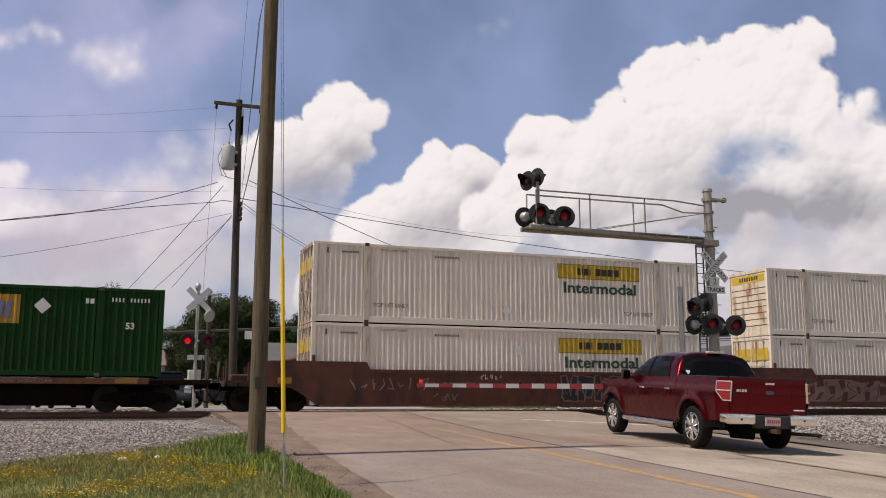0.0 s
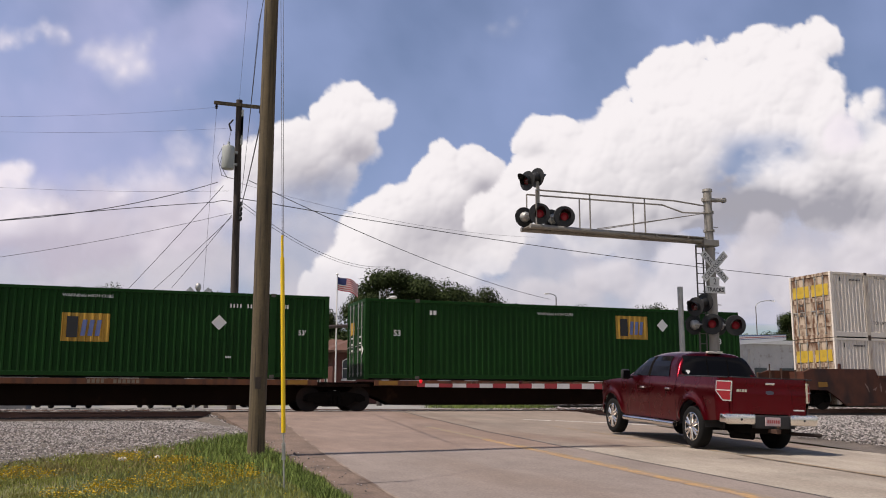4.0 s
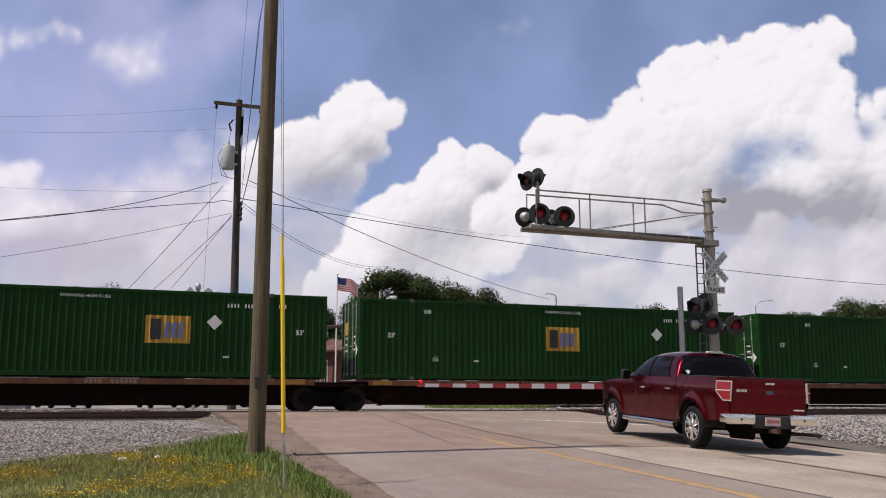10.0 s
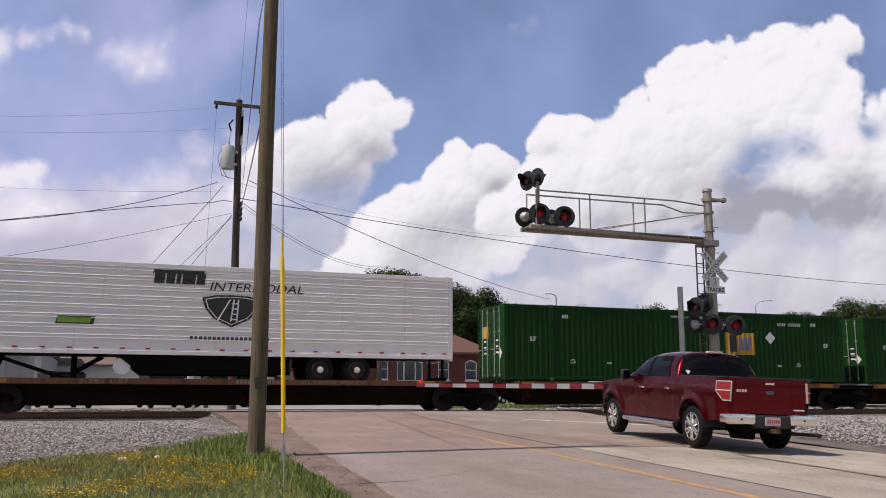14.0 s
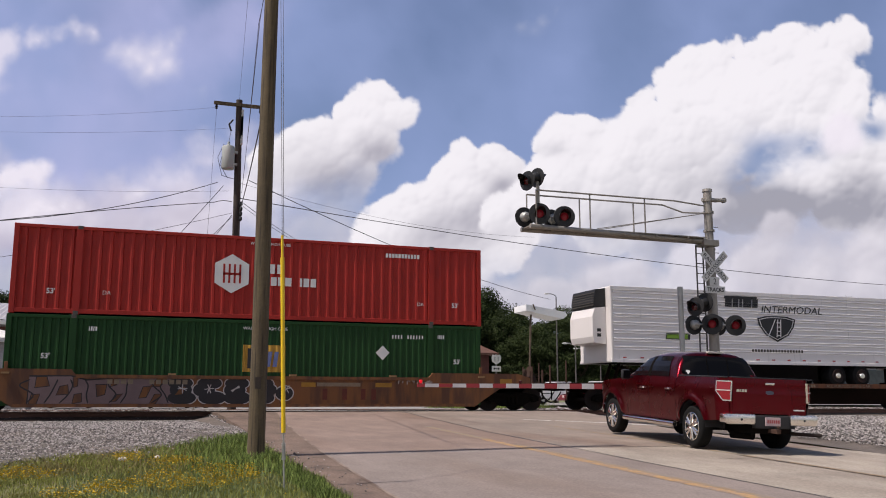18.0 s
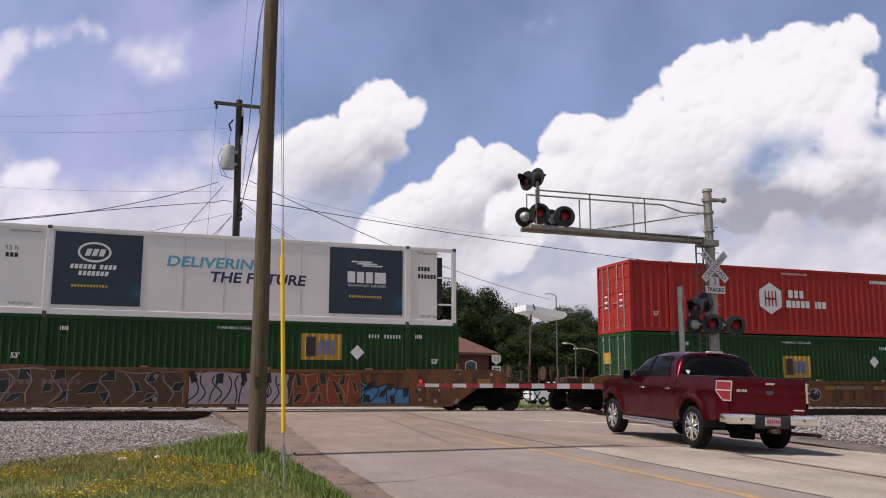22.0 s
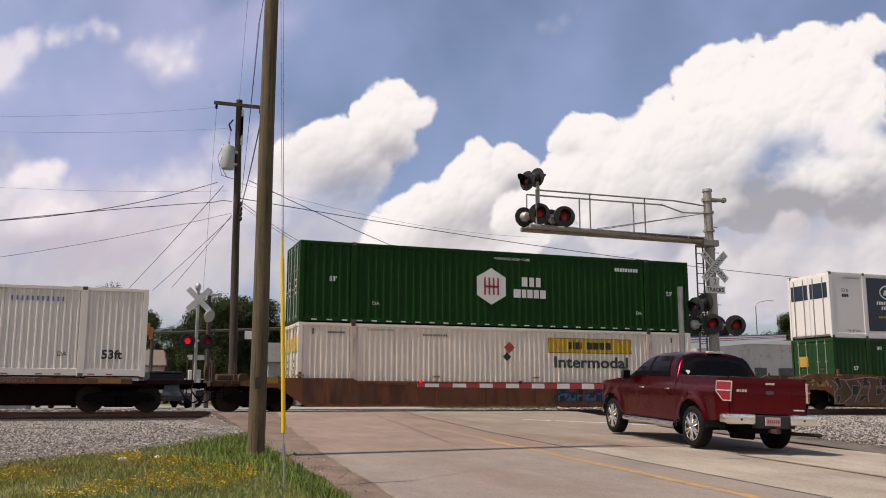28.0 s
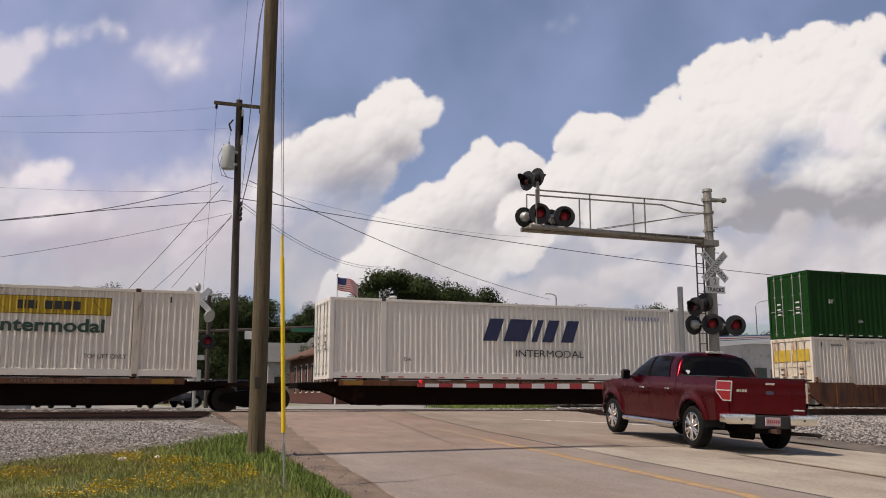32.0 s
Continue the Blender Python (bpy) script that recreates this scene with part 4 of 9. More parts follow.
lettering("service_name", "INTERMODAL", 0.30, 8.93, -0.012, 3.28, M_DARK, trailer, width=3.2, slant=0.25)
crest = [(7.05, 2.88), (7.15, 2.55), (7.45, 2.18), (8.05, 1.90), (8.65, 2.18), (8.95, 2.55), (9.05, 2.88), (8.6, 2.98), (8.05, 3.0), (7.5, 2.98)]
poly("crest", crest, -0.012, M_DARK, trailer, "black shield-shaped crest with silver road lines")
poly("crest", [(8.05 + (a - 8.05) * 0.90, 2.52 + (b - 2.52) * 0.88) for a, b in crest], -0.015, M_ALU, trailer)
poly("crest", [(8.05 + (a - 8.05) * 0.86, 2.52 + (b - 2.52) * 0.83) for a, b in crest], -0.018, M_DARK, trailer)
for x, s in ((7.55, 0.55), (8.00, 0.12), (8.20, 0.05)):
    bars(trailer, M_ALU, x, 2.10, [0.05], 0.75, y=-0.021, name="crest_line", slant=s)
for k in range(4):
    bars(trailer, M_ALU, 8.04, 2.15 + 0.18 * k, [0.22], 0.04, y=-0.021, name="crest_line")
bars(trailer, M_CASTING, 6.70, 1.46, [0.1] * 18, 0.11, 0.05, y=-0.02, name="small_text")
bars(trailer, mat("lime_decal", (0.18, 0.34, 0.03), 0.5), 2.55, 1.93, [1.0], 0.18, y=-0.012, slant=0.2, name="decal")
bars(trailer, M_DARK, 2.50, 1.88, [1.15], 0.26, y=-0.009, slant=0.2, name="decal")
rides(trailer, TRAIN["P"], FACE_Y, 1.09 - 0.155)


# ---- railway cars ----
def wheel_set(car, x, z=0.42, r=0.42):
    def make(nm, mt):
        bm = B()
        rod(bm, (0, -0.95, 0), (0, 0.95, 0), 0.075, n=10)
        for s in (-1, 1):
            m = Matrix.Translation((0, s * 0.7535, 0)) @ pose(0, 0, 0, 90 * s)
            lathe(bm, [(0.0, 0.09), (0.10, 0.09), (0.12, 0.05), (0.30, 0.02), (0.36, 0.06), (r, 0.06), (r, -0.05), (r + 0.025, -0.07), (0.10, -0.07), (0.0, -0.07)], m, 24)
            for k in range(3):
                a = 2 * math.pi * k / 3
                rod(bm, (0.062 * math.cos(a), s * 0.84, 0.062 * math.sin(a)), (0.062 * math.cos(a), s * 0.87, 0.062 * math.sin(a)), 0.018, n=5)
        return part(nm, bm, mt, smooth=True)
    ob = shared(("wheelset", r), "wheel_set", make, M_STEEL, car, x, 0, z, "steel wheel pair on its axle")
    WHEELS.append((ob, x, 0.0, z))
    return ob


def bogie(car, x, base=1.78):
    """Two wheel sets and the cast side frames between them."""
    for s in (-1, 1):
        wheel_set(car, x + s * base / 2)

    def make(nm, mt):
        bm = B()
        h = base / 2
        out = [(-h - 0.22, 0.36), (-h - 0.22, 0.50), (-h - 0.05, 0.60), (-0.55, 0.66), (0.55, 0.66), (h + 0.05, 0.60), (h + 0.22, 0.50), (h + 0.22, 0.36),
               (h - 0.15, 0.34), (0.42, 0.16), (-0.42, 0.16), (-h + 0.15, 0.34)]
        prism(bm, out, -0.06, 0.06)
        for k in (-0.16, 0.0, 0.16):
            rod(bm, (k, -0.09, 0.24), (k, -0.09, 0.52), 0.06, n=8)
        box(bm, -0.30, 0.30, -0.10, 0.08, 0.50, 0.60, 0.01)
        for s in (-1, 1):
            rod(bm, (s * h, -0.13, 0.42), (s * h, 0.0, 0.42), 0.12, n=10)
        return part(nm, bm, mt)
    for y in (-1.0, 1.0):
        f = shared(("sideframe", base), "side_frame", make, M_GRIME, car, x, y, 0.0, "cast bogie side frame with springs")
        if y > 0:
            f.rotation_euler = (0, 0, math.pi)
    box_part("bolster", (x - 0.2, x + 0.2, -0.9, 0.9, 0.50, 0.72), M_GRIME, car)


def coupler(car, x, s):
    bm = B()
    box(bm, min(x, x + s * 0.75), max(x, x + s * 0.75), -0.09, 0.09, 0.78, 0.98, 0.02)
    box(bm, min(x + s * 0.68, x + s * 1.0), max(x + s * 0.68, x + s * 1.0), -0.17, 0.17, 0.74, 1.02, 0.05)
    part("coupler", bm, M_GRIME, car, "knuckle coupler")
    bm = B()
    last = None
    for k in range(9):
        a = k / 8
        p = Vector((x + s * (0.1 + 0.9 * a), -0.25, 0.72 - 0.42 * math.sin(math.pi * a)))
        if last is not None:
            rod(bm, last, p, 0.025, n=6)
        last = p
    part("brake_hose", bm, M_RUBBER, car, "hanging black brake hose")


def outline_plate(name, pts, y, th, material, parent, label=""):
    bm = B()
    prism(bm, pts, y - th / 2, y + th / 2)
    return part(name, bm, material, parent, label)


M_YELLOWCAR_PLATE = mat("dull_yellow_plate", (0.30, 0.15, 0.02), 0.7, var=0.3)


def well_car(label, paint, mid, top, top_end, left=True, right=True, stiffeners=0, group="well cars"):
    """A double-stack well car: x = 0 at its middle, y = 0 on the track's centre line. left, right: an own bogie and coupler there, else a joint."""
    car = thing("well_car", Matrix(), label, "rail car", group)
    e = 10.0
    for y in (-1.40, 1.40):
        pts = [(-7.75, 0.16), (7.75, 0.16), (8.45, 0.62), (8.75, 0.80), (e, 0.86), (e, top_end - 0.15), (9.5, top_end), (6.1, top_end), (5.95, top), (-5.95, top), (-6.1, top_end), (-9.5, top_end), (-e, top_end - 0.15), (-e, 0.86), (-8.75, 0.80), (-8.45, 0.62)]
        side = outline_plate("side_sill", pts, y, 0.10, paint, car)
        s = -1 if y < 0 else 1
        box_part("top_chord", (-5.94, 5.94, y + s * 0.05 - 0.0 if s > 0 else y - 0.11, y + 0.11 if s > 0 else y - 0.05, top - 0.11, top + 0.004), paint, car)
        box_part("bottom_chord", (-7.74, 7.74, y + 0.05 if s > 0 else y - 0.10, y + 0.10 if s > 0 else y - 0.05, 0.155, 0.26), paint, car)
        for k in range(stiffeners):
            x = -7.0 + 14.0 * k / (stiffeners - 1)
            box_part("stiffener", (x - 0.05, x + 0.05, y + 0.05 if s > 0 else y - 0.09, y + 0.09 if s > 0 else y - 0.05, 0.26, top - 0.11), paint, car)
    box_part("well_floor", (-7.7, 7.7, -1.34, 1.34, 0.155, 0.195), M_GRIME, car)
    for s in (-1, 1):
        box_part("bulkhead", (min(s * 8.25, s * 8.35), max(s * 8.25, s * 8.35), -1.34, 1.34, 0.7, top_end - 0.05), paint, car)
        own = left if s < 0 else right
        box_part("end_deck", (min(s * 8.36, s * 10.3), max(s * 8.36, s * 10.3), -1.34, 1.34, 0.92, 1.02), M_DECKGRIME, car)
        box_part("guide_post", (s * 8.0 - 0.05, s * 8.0 + 0.05, -1.44, -1.36, top_end - 0.02, top_end + 0.22), paint, car, bevel=0.01)
        box_part("yellow_plate", (s * 9.0 - 0.24, s * 9.0 + 0.24, -1.458, -1.452, 0.95, 1.16), M_YELLOWCAR_PLATE, car, "small yellow reflector plate")
        if own:
            bogie(car, s * 9.42)
            a, b = sorted((s * 10.0, s * 11.0))
            box_part("end_sill", (a, b, -1.25, 1.25, 0.84, 1.04), M_DECKGRIME, car, bevel=0.02)
            box_part("draft_gear", (min(s * 9.0, s * 11.05), max(s * 9.0, s * 11.05), -0.28, 0.28, 0.70, 0.92), M_GRIME, car)
            for y in (-1.22, -0.55, 0.55, 1.22):
                bm = B()
                rod(bm, (s * 10.95, y, 1.0), (s * 10.95, y, 1.72 if abs(y) > 1 else 1.55), 0.038, n=6)
                part("hand_rail", bm, M_RUST_STEEL, car)
            bm = B()
            rod(bm, (s * 10.2, -1.2, 1.02), (s * 10.2, -1.2, 1.66), 0.034, n=6)
            part("hand_rail", bm, M_RUST_STEEL, car)
            bm = B()
            box(bm, s * 10.72 - 0.05, s * 10.72 + 0.05, 0.5, 0.62, 1.04, 1.60, 0.015)
            part("brake_stand", bm, M_RUST_STEEL, car)
            for z in (0.42, 0.62):
                box_part("step", (s * 10.75 - 0.2, s * 10.75 + 0.2, -1.34, -1.26, z, z + 0.03), M_GRIME, car)
            for dx in (-0.2, 0.2):
                box_part("ladder_rail", (s * 10.75 + dx - 0.02, s * 10.75 + dx + 0.02, -1.33, -1.29, 0.40, 0.95), M_GRIME, car)
            bm = B()
            box(bm, s * 10.35 - 0.35, s * 10.35 + 0.35, -0.5, 0.3, 1.04, 1.28, 0.05)
            rod(bm, (s * 9.7, 0.2, 1.16), (s * 9.7, 0.9, 1.16), 0.18, n=12)
            part("brake_gear", bm, M_RUST_STEEL, car, "rusty brake cylinder and valve gear")
            bm = B()
            lathe(bm, [(0.26, -0.02), (0.29, -0.02), (0.29, 0.02), (0.26, 0.02)], Matrix.Translation((s * 11.0, 0.75, 1.45)) @ pose(0, 0, 0, 0, 90), 16)
            for k in range(3):
                rod(bm, (s * 11.0, 0.75 - 0.27 * math.cos(k * 1.05), 1.45 - 0.27 * math.sin(k * 1.05)), (s * 11.0, 0.75 + 0.27 * math.cos(k * 1.05), 1.45 + 0.27 * math.sin(k * 1.05)), 0.014, n=5)
            part("brake_wheel", bm, M_RUST_STEEL, car)
            coupler(car, s * 10.9, s)
        else:
            box_part("joint_arm", (min(s * 8.4, s * 10.0), max(s * 8.4, s * 10.0), -0.3, 0.3, 0.7, 0.92), M_GRIME, car)
    return rides(car, mid, TRACK_Y, 0.0)


M_DECKGRIME = mat("grime_caked_brown_deck", (0.046, 0.019, 0.010), 0.85, var=0.4, scale=2.0, bump=0.003, spots=(0.016, 0.010, 0.008), spot_amount=0.5)
M_RUST_STEEL = mat("rusty_steel", (0.062, 0.030, 0.019), 0.85, var=0.4, scale=5, bump=0.004)


def spine_unit(label, mid, half, paint, left="joint", right="joint", bogies=(), hitch=False, group="spine cars"):
    """One unit of an articulated spine car: a deep centre beam with narrow shelves along the load."""
    car = thing("spine_car", Matrix(), label, "rail car", group)
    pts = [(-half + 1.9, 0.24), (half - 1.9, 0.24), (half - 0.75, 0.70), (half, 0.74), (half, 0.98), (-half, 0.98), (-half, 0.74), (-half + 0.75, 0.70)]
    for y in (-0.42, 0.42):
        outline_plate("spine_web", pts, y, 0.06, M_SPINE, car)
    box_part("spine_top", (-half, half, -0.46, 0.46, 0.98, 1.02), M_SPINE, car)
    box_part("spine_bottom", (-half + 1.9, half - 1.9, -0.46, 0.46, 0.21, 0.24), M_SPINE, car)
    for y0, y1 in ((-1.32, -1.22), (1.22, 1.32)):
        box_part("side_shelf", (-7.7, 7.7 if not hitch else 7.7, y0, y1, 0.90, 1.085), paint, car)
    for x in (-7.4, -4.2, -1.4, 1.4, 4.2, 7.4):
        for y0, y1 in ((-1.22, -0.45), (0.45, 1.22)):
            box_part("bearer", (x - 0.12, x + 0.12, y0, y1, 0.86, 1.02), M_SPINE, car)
    for x in (-7.2, 7.0):
        box_part("end_plate", (x - 0.35, x + 0.35, -1.334, -1.324, 0.92, 1.07), M_YELLOWCAR_PLATE, car, "scuffed yellow end plate")
    lettering("dates", "2-28 / 1-57", 0.12, -4.0, -1.326, 0.99, M_LETTER_FADED, car, width=1.5)
    bars(car, M_LETTER_FADED, 0.2, 0.93, [0.10] * 4 + [-0.2] + [0.10] * 6, 0.12, 0.04, y=-1.326)
    if left == "coupler" or right == "coupler":
        lettering("car_text", "ALL PURPOSE SPINE CAR", 0.12, 3.6, -1.326, 0.99, M_LETTER_FADED, car, width=2.4)
    for s, kind in ((-1, left), (1, right)):
        if kind == "coupler":
            a, b = sorted((s * (half - 0.6), s * (half + 0.9)))
            box_part("end_platform", (a, b, -1.3, 1.3, 0.90, 1.06), M_SPINE, car, bevel=0.02)
            for y in (-1.2, 1.2):
                bm = B()
                rod(bm, (s * (half + 0.85), y, 1.0), (s * (half + 0.85), y, 1.9), 0.028, n=6)
                rod(bm, (s * (half + 0.85), y, 1.0), (s * (half + 0.85), y, 0.4), 0.028, n=6)
                part("hand_rail", bm, M_RUST_STEEL, car)
            coupler(car, s * (half + 0.8), s)
        else:
            bm = B()
            box(bm, s * half - 0.35, s * half + 0.35, -0.9, 0.9, 0.80, 1.0, 0.03)
            part("joint_casting", bm, M_GRIME, car)
    for x in bogies:
        bogie(car, x)
        box_part("bogie_cover", (x - 1.25, x + 1.25, -1.2, 1.2, 0.86, 0.96), M_SPINE, car)
    if hitch:
        bm = B()
        x = -half + 2.0
        for y in (-0.35, 0.35):
            rod(bm, (x - 0.3, y, 1.0), (x + 0.05, y, 1.95), 0.07, n=8)
            rod(bm, (x + 2.2, y, 1.02), (x + 0.1, y, 1.72), 0.06, n=8)
        box(bm, x - 0.45, x + 0.5, -0.5, 0.5, 1.92, 2.02, 0.02)
        part("trailer_hitch", bm, M_SPINE, car, "raised trailer hitch stand")
    return rides(car, mid, TRACK_Y, 0.0)


M_LETTER_FADED = mat("faded_lettering", (0.22, 0.17, 0.115), 0.8, var=0.3, scale=6)
H = CL / 2
well_car("rusty brown well car with scrawled white paint on its side", M_BROWN, TRAIN["B"] + H, 1.46, 1.73, left=True, right=False)
wa = well_car("rusty brown well car carrying two white containers", M_BROWN, TRAIN["A"] + H, 1.46, 1.73, left=False, right=True)
bogie(wa, -H - 1.75)
well_car("ochre well car with large black and grey scrawls", M_YELLOWCAR, TRAIN["R"] + H, 1.19, 1.36)
well_car("ochre well car with bright sprayed lettering along its side", M_YELLOWCAR, TRAIN["K"] + H, 1.44, 1.50)
well_car("orange-brown well car with upright stiffeners and a blue scrawl", M_ORANGECAR, TRAIN["G"] + H, 1.05, 1.14, stiffeners=8)
for key, nxt, lab in (("E1", None, "coupler"), ("E2", "E1", "joint"), ("E3", "E2", "joint"), ("E4", "E3", "joint"), ("P", "E4", "joint"), ("S", None, "coupler"), ("J", "S", "joint")):
    mid = TRAIN[key] + H
    last = key == "P"
    half = 8.75 if key != "P" else 9.2
    bg = []
    if lab == "coupler":
        bg.append(H - 0.75)
    else:
        bg.append((TRAIN[key] + CL + TRAIN[nxt]) / 2 - mid - 0.35)
    if key in ("P", "J"):
        bg.append(-H + 0.35)
    spine_unit("dark grimy spine car with a worn orange-brown edge", mid, half, M_ORANGECAR, "coupler" if key in ("P", "J") else "joint", lab, bg, hitch=last)


# ---- the pickup truck ----
def glass(name, tint, rough=0.03):
    m = bpy.data.materials.new(name)
    m.use_nodes = True
    bs = m.node_tree.nodes["Principled BSDF"]
    bs.inputs["Base Color"].default_value = (*tint, 1)
    bs.inputs["Roughness"].default_value = rough
    bs.inputs["Transmission Weight"].default_value = 0.55
    bs.inputs["IOR"].default_value = 1.45
    return m


M_CANDY = mat("candy_red_metallic", (0.118, 0.0007, 0.0060), 0.27, metal=0.85, var=0.10, scale=1.5, fine=160, coat=0.30, spec=0.3)
M_DARKGALV = mat("dull_dark_galvanising", (0.13, 0.12, 0.11), 0.6, metal=0.4, var=0.2)
M_SILVER = mat("silver_plastic", (0.52, 0.52, 0.54), 0.35, metal=0.3)
M_TINT = mat("dark_tinted_glass", (0.006, 0.006, 0.007), 0.05, var=0.05, spec=0.12)
M_TINT_LIGHT = glass("clear_window_glass", (0.30, 0.33, 0.34))
M_LENS_RED = mat("red_tail_lens", (0.27, 0.007, 0.014), 0.25, coat=0.4)
M_BLACKPLASTIC = mat("black_plastic", (0.018, 0.018, 0.02), 0.6, var=0.2)
M_PLATE = mat("pale_plate", (0.55, 0.42, 0.42), 0.5)
M_INTERIOR = mat("dark_interior", (0.03, 0.03, 0.032), 0.9)

truck = thing("pickup_truck", Matrix(), "dark candy-red crew-cab pickup truck waiting at the crossing", "pickup truck")


def grid_part(name, nu, nv, fn, material, parent, label="", smooth=True):
    vs = [fn(i / nu, j / nv) for j in range(nv + 1) for i in range(nu + 1)]
    k = nu + 1
    fs = [(j * k + i, j * k + i + 1, (j + 1) * k + i + 1, (j + 1) * k + i) for j in range(nv) for i in range(nu)]
    ob = raw(name, vs, fs, material, parent, label)
    if smooth:
        ob.data.shade_smooth()
    return ob


WB = 3.72


def lerp(knots, v):
    for (a, p), (b, q) in zip(knots, knots[1:]):
        if v <= b:
            return p + (q - p) * max(0.0, min(1.0, (v - a) / (b - a)))
    return knots[-1][1]


def half_width(y, z):
    w = lerp(((0.40, 0.940), (0.55, 0.962), (0.72, 0.978), (0.86, 0.990), (1.02, 1.004), (1.12, 1.004), (1.20, 0.992), (1.30, 0.962), (1.42, 0.930)), z)
    for yc in (0.0, WB):                   # wheel-arch flares
        d = math.hypot(y - yc, z - 0.42)
        w += 0.048 * math.exp(-((d - 0.52) / 0.085) ** 2) if z > 0.5 else 0
    if y < -0.90:
        w -= 0.75 * (-0.90 - y)
    if y > WB + 0.45:
        w -= 0.22 * ((y - WB - 0.45) / 0.5) ** 2
    return w


def z_top(y):
    return lerp(((-1.2, 1.385), (0.60, 1.385), (0.66, 1.335), (2.6, 1.325), (3.0, 1.30), (4.2, 1.20), (4.45, 1.13), (4.6, 0.98)), y)


def z_bottom(y):
    z = lerp(((-1.2, 0.60), (-0.6, 0.56), (0.7, 0.47), (2.9, 0.46), (3.9, 0.50), (4.6, 0.42)), y)
    for yc in (0.0, WB):
        if abs(y - yc) < 0.50:
            z = max(z, 0.42 + math.sqrt(0.25 - (y - yc) ** 2) * 1.0)
    return z


def side_panel(name, y0, y1, s, n):
    def fn(u, v):
        y = y0 + (y1 - y0) * u
        z = z_bottom(y) + (z_top(y) - z_bottom(y)) * v
        return (s * half_width(y, z), y, z)
    return grid_part(name, n, 10, fn, M_CANDY, truck)


for s in (-1, 1):
    side_panel("bed_side", -1.10, 0.655, s, 44)
    rear_door = side_panel("rear_door", 0.667, 1.82, s, 14)
    front_door = side_panel("front_door", 1.832, 2.94, s, 14)
    side_panel("front_fender", 2.952, 4.60, s, 44)
    for d, y in ((rear_door, 0.86), (front_door, 2.02)):
        bm = B()
        box(bm, s * 1.01 - 0.03, s * 1.01 + 0.03, y, y + 0.19, 1.085, 1.125, 0.012)
        part("door_handle", bm, M_CHROME, d, "chrome door handle", smooth=True)
    # dark liner behind the arches and shut lines
    for yc in (0.0, WB):
        bm = B()
        box(bm, s * 0.60 - 0.02, s * 0.60 + 0.02, yc - 0.55, yc + 0.55, 0.40, 1.02)
        part("wheel_housing", bm, M_BLACKPLASTIC, truck)
        grid_part("arch_liner", 14, 2, lambda u, v: (s * (0.62 + 0.36 * v), yc + 0.50 * math.cos(math.pi * u), 0.42 + 0.50 * math.sin(math.pi * u)), M_BLACKPLASTIC, truck)
    bm = B()
    box(bm, s * 0.93 - 0.02, s * 0.93 + 0.02, 0.52, 3.08, 0.50, 1.28)
    part("inner_sill", bm, M_BLACKPLASTIC, truck)
    bm = B()
    rod(bm, (s * 1.02, 0.62, 0.40), (s * 1.02, 2.98, 0.40), 0.055, n=12)
    for y in (0.9, 1.8, 2.7):
        rod(bm, (s * 0.75, y, 0.48), (s * 1.0, y, 0.40), 0.025, n=6)
    part("running_board", bm, M_CHROME, truck, "chrome tubular running board", smooth=True)
    # bed rail cap
    bm = B()
    box(bm, s * 0.895 - 0.055, s * 0.895 + 0.055, -1.08, 0.62, 1.372, 1.398, 0.01)
    part("bed_rail", bm, M_BLACKPLASTIC, truck, "black bed rail cap")
    bm = B()
    box(bm, s * 0.80 - 0.02, s * 0.80 + 0.02, -1.04, 0.6, 0.80, 1.37)
    part("bed_wall", bm, M_CANDY, truck)

# hood, cowl and front end
grid_part("hood", 10, 12, lambda u, v: ((2 * u - 1) * (half_width(2.95 + 1.6 * v, z_top(2.95 + 1.6 * v)) - 0.005), 2.95 + 1.6 * v, z_top(2.95 + 1.6 * v) + 0.05 * (1 - (2 * u - 1) ** 2) * (1 - v * 0.5)), M_CANDY, truck)
bm = B()
box(bm, -0.80, 0.80, 4.50, 4.58, 0.62, 1.02, 0.03)
part("grille", bm, M_CHROME, truck)
bm = B()
box(bm, -0.86, 0.86, 4.42, 4.64, 0.42, 0.64, 0.06)
part("front_bumper", bm, M_CHROME, truck, "chrome front bumper")

# cab: roof, pillars and glass
BELT, ROOF = 1.325, 1.915
CAB_N = 4.0


def cab_rise(y):
    """Height of the cab over the belt line along its middle: back window, roof, windscreen."""
    return lerp(((0.655, 0.0), (0.70, 0.16), (0.775, 0.42), (0.835, 0.535), (0.93, 0.568), (1.25, 0.588), (1.70, 0.590), (2.05, 0.572), (2.28, 0.530), (2.45, 0.435), (3.02, 0.0)), y)


def cab_x(y, z):
    """Half width of the cab at a height: rounded shoulders, sides leaning in."""
    h = max(0.02, cab_rise(y))
    k = max(0.0, min(0.999, (z - BELT) / h))
    return 0.945 * (1 - k ** CAB_N) ** (1 / CAB_N) * (1 - 0.18 * (z - BELT) / 0.59)


def cab_z(x, y):
    h, z = cab_rise(y), 0.0
    for k in range(6):
        z = h * max(0.0, 1 - (abs(x) / (0.945 * (1 - 0.18 * z / 0.59))) ** CAB_N) ** (1 / CAB_N)
    return BELT + z


def shell_at(u, v):
    y = 0.655 + 2.365 * v
    a = math.pi * u
    h = cab_rise(y)
    z = h * abs(math.sin(a)) ** (2 / CAB_N)
    x = 0.945 * math.copysign(abs(math.cos(a)) ** (2 / CAB_N), math.cos(a)) * (1 - 0.18 * z / 0.59)
    return (x, y, BELT - 0.012 + z)


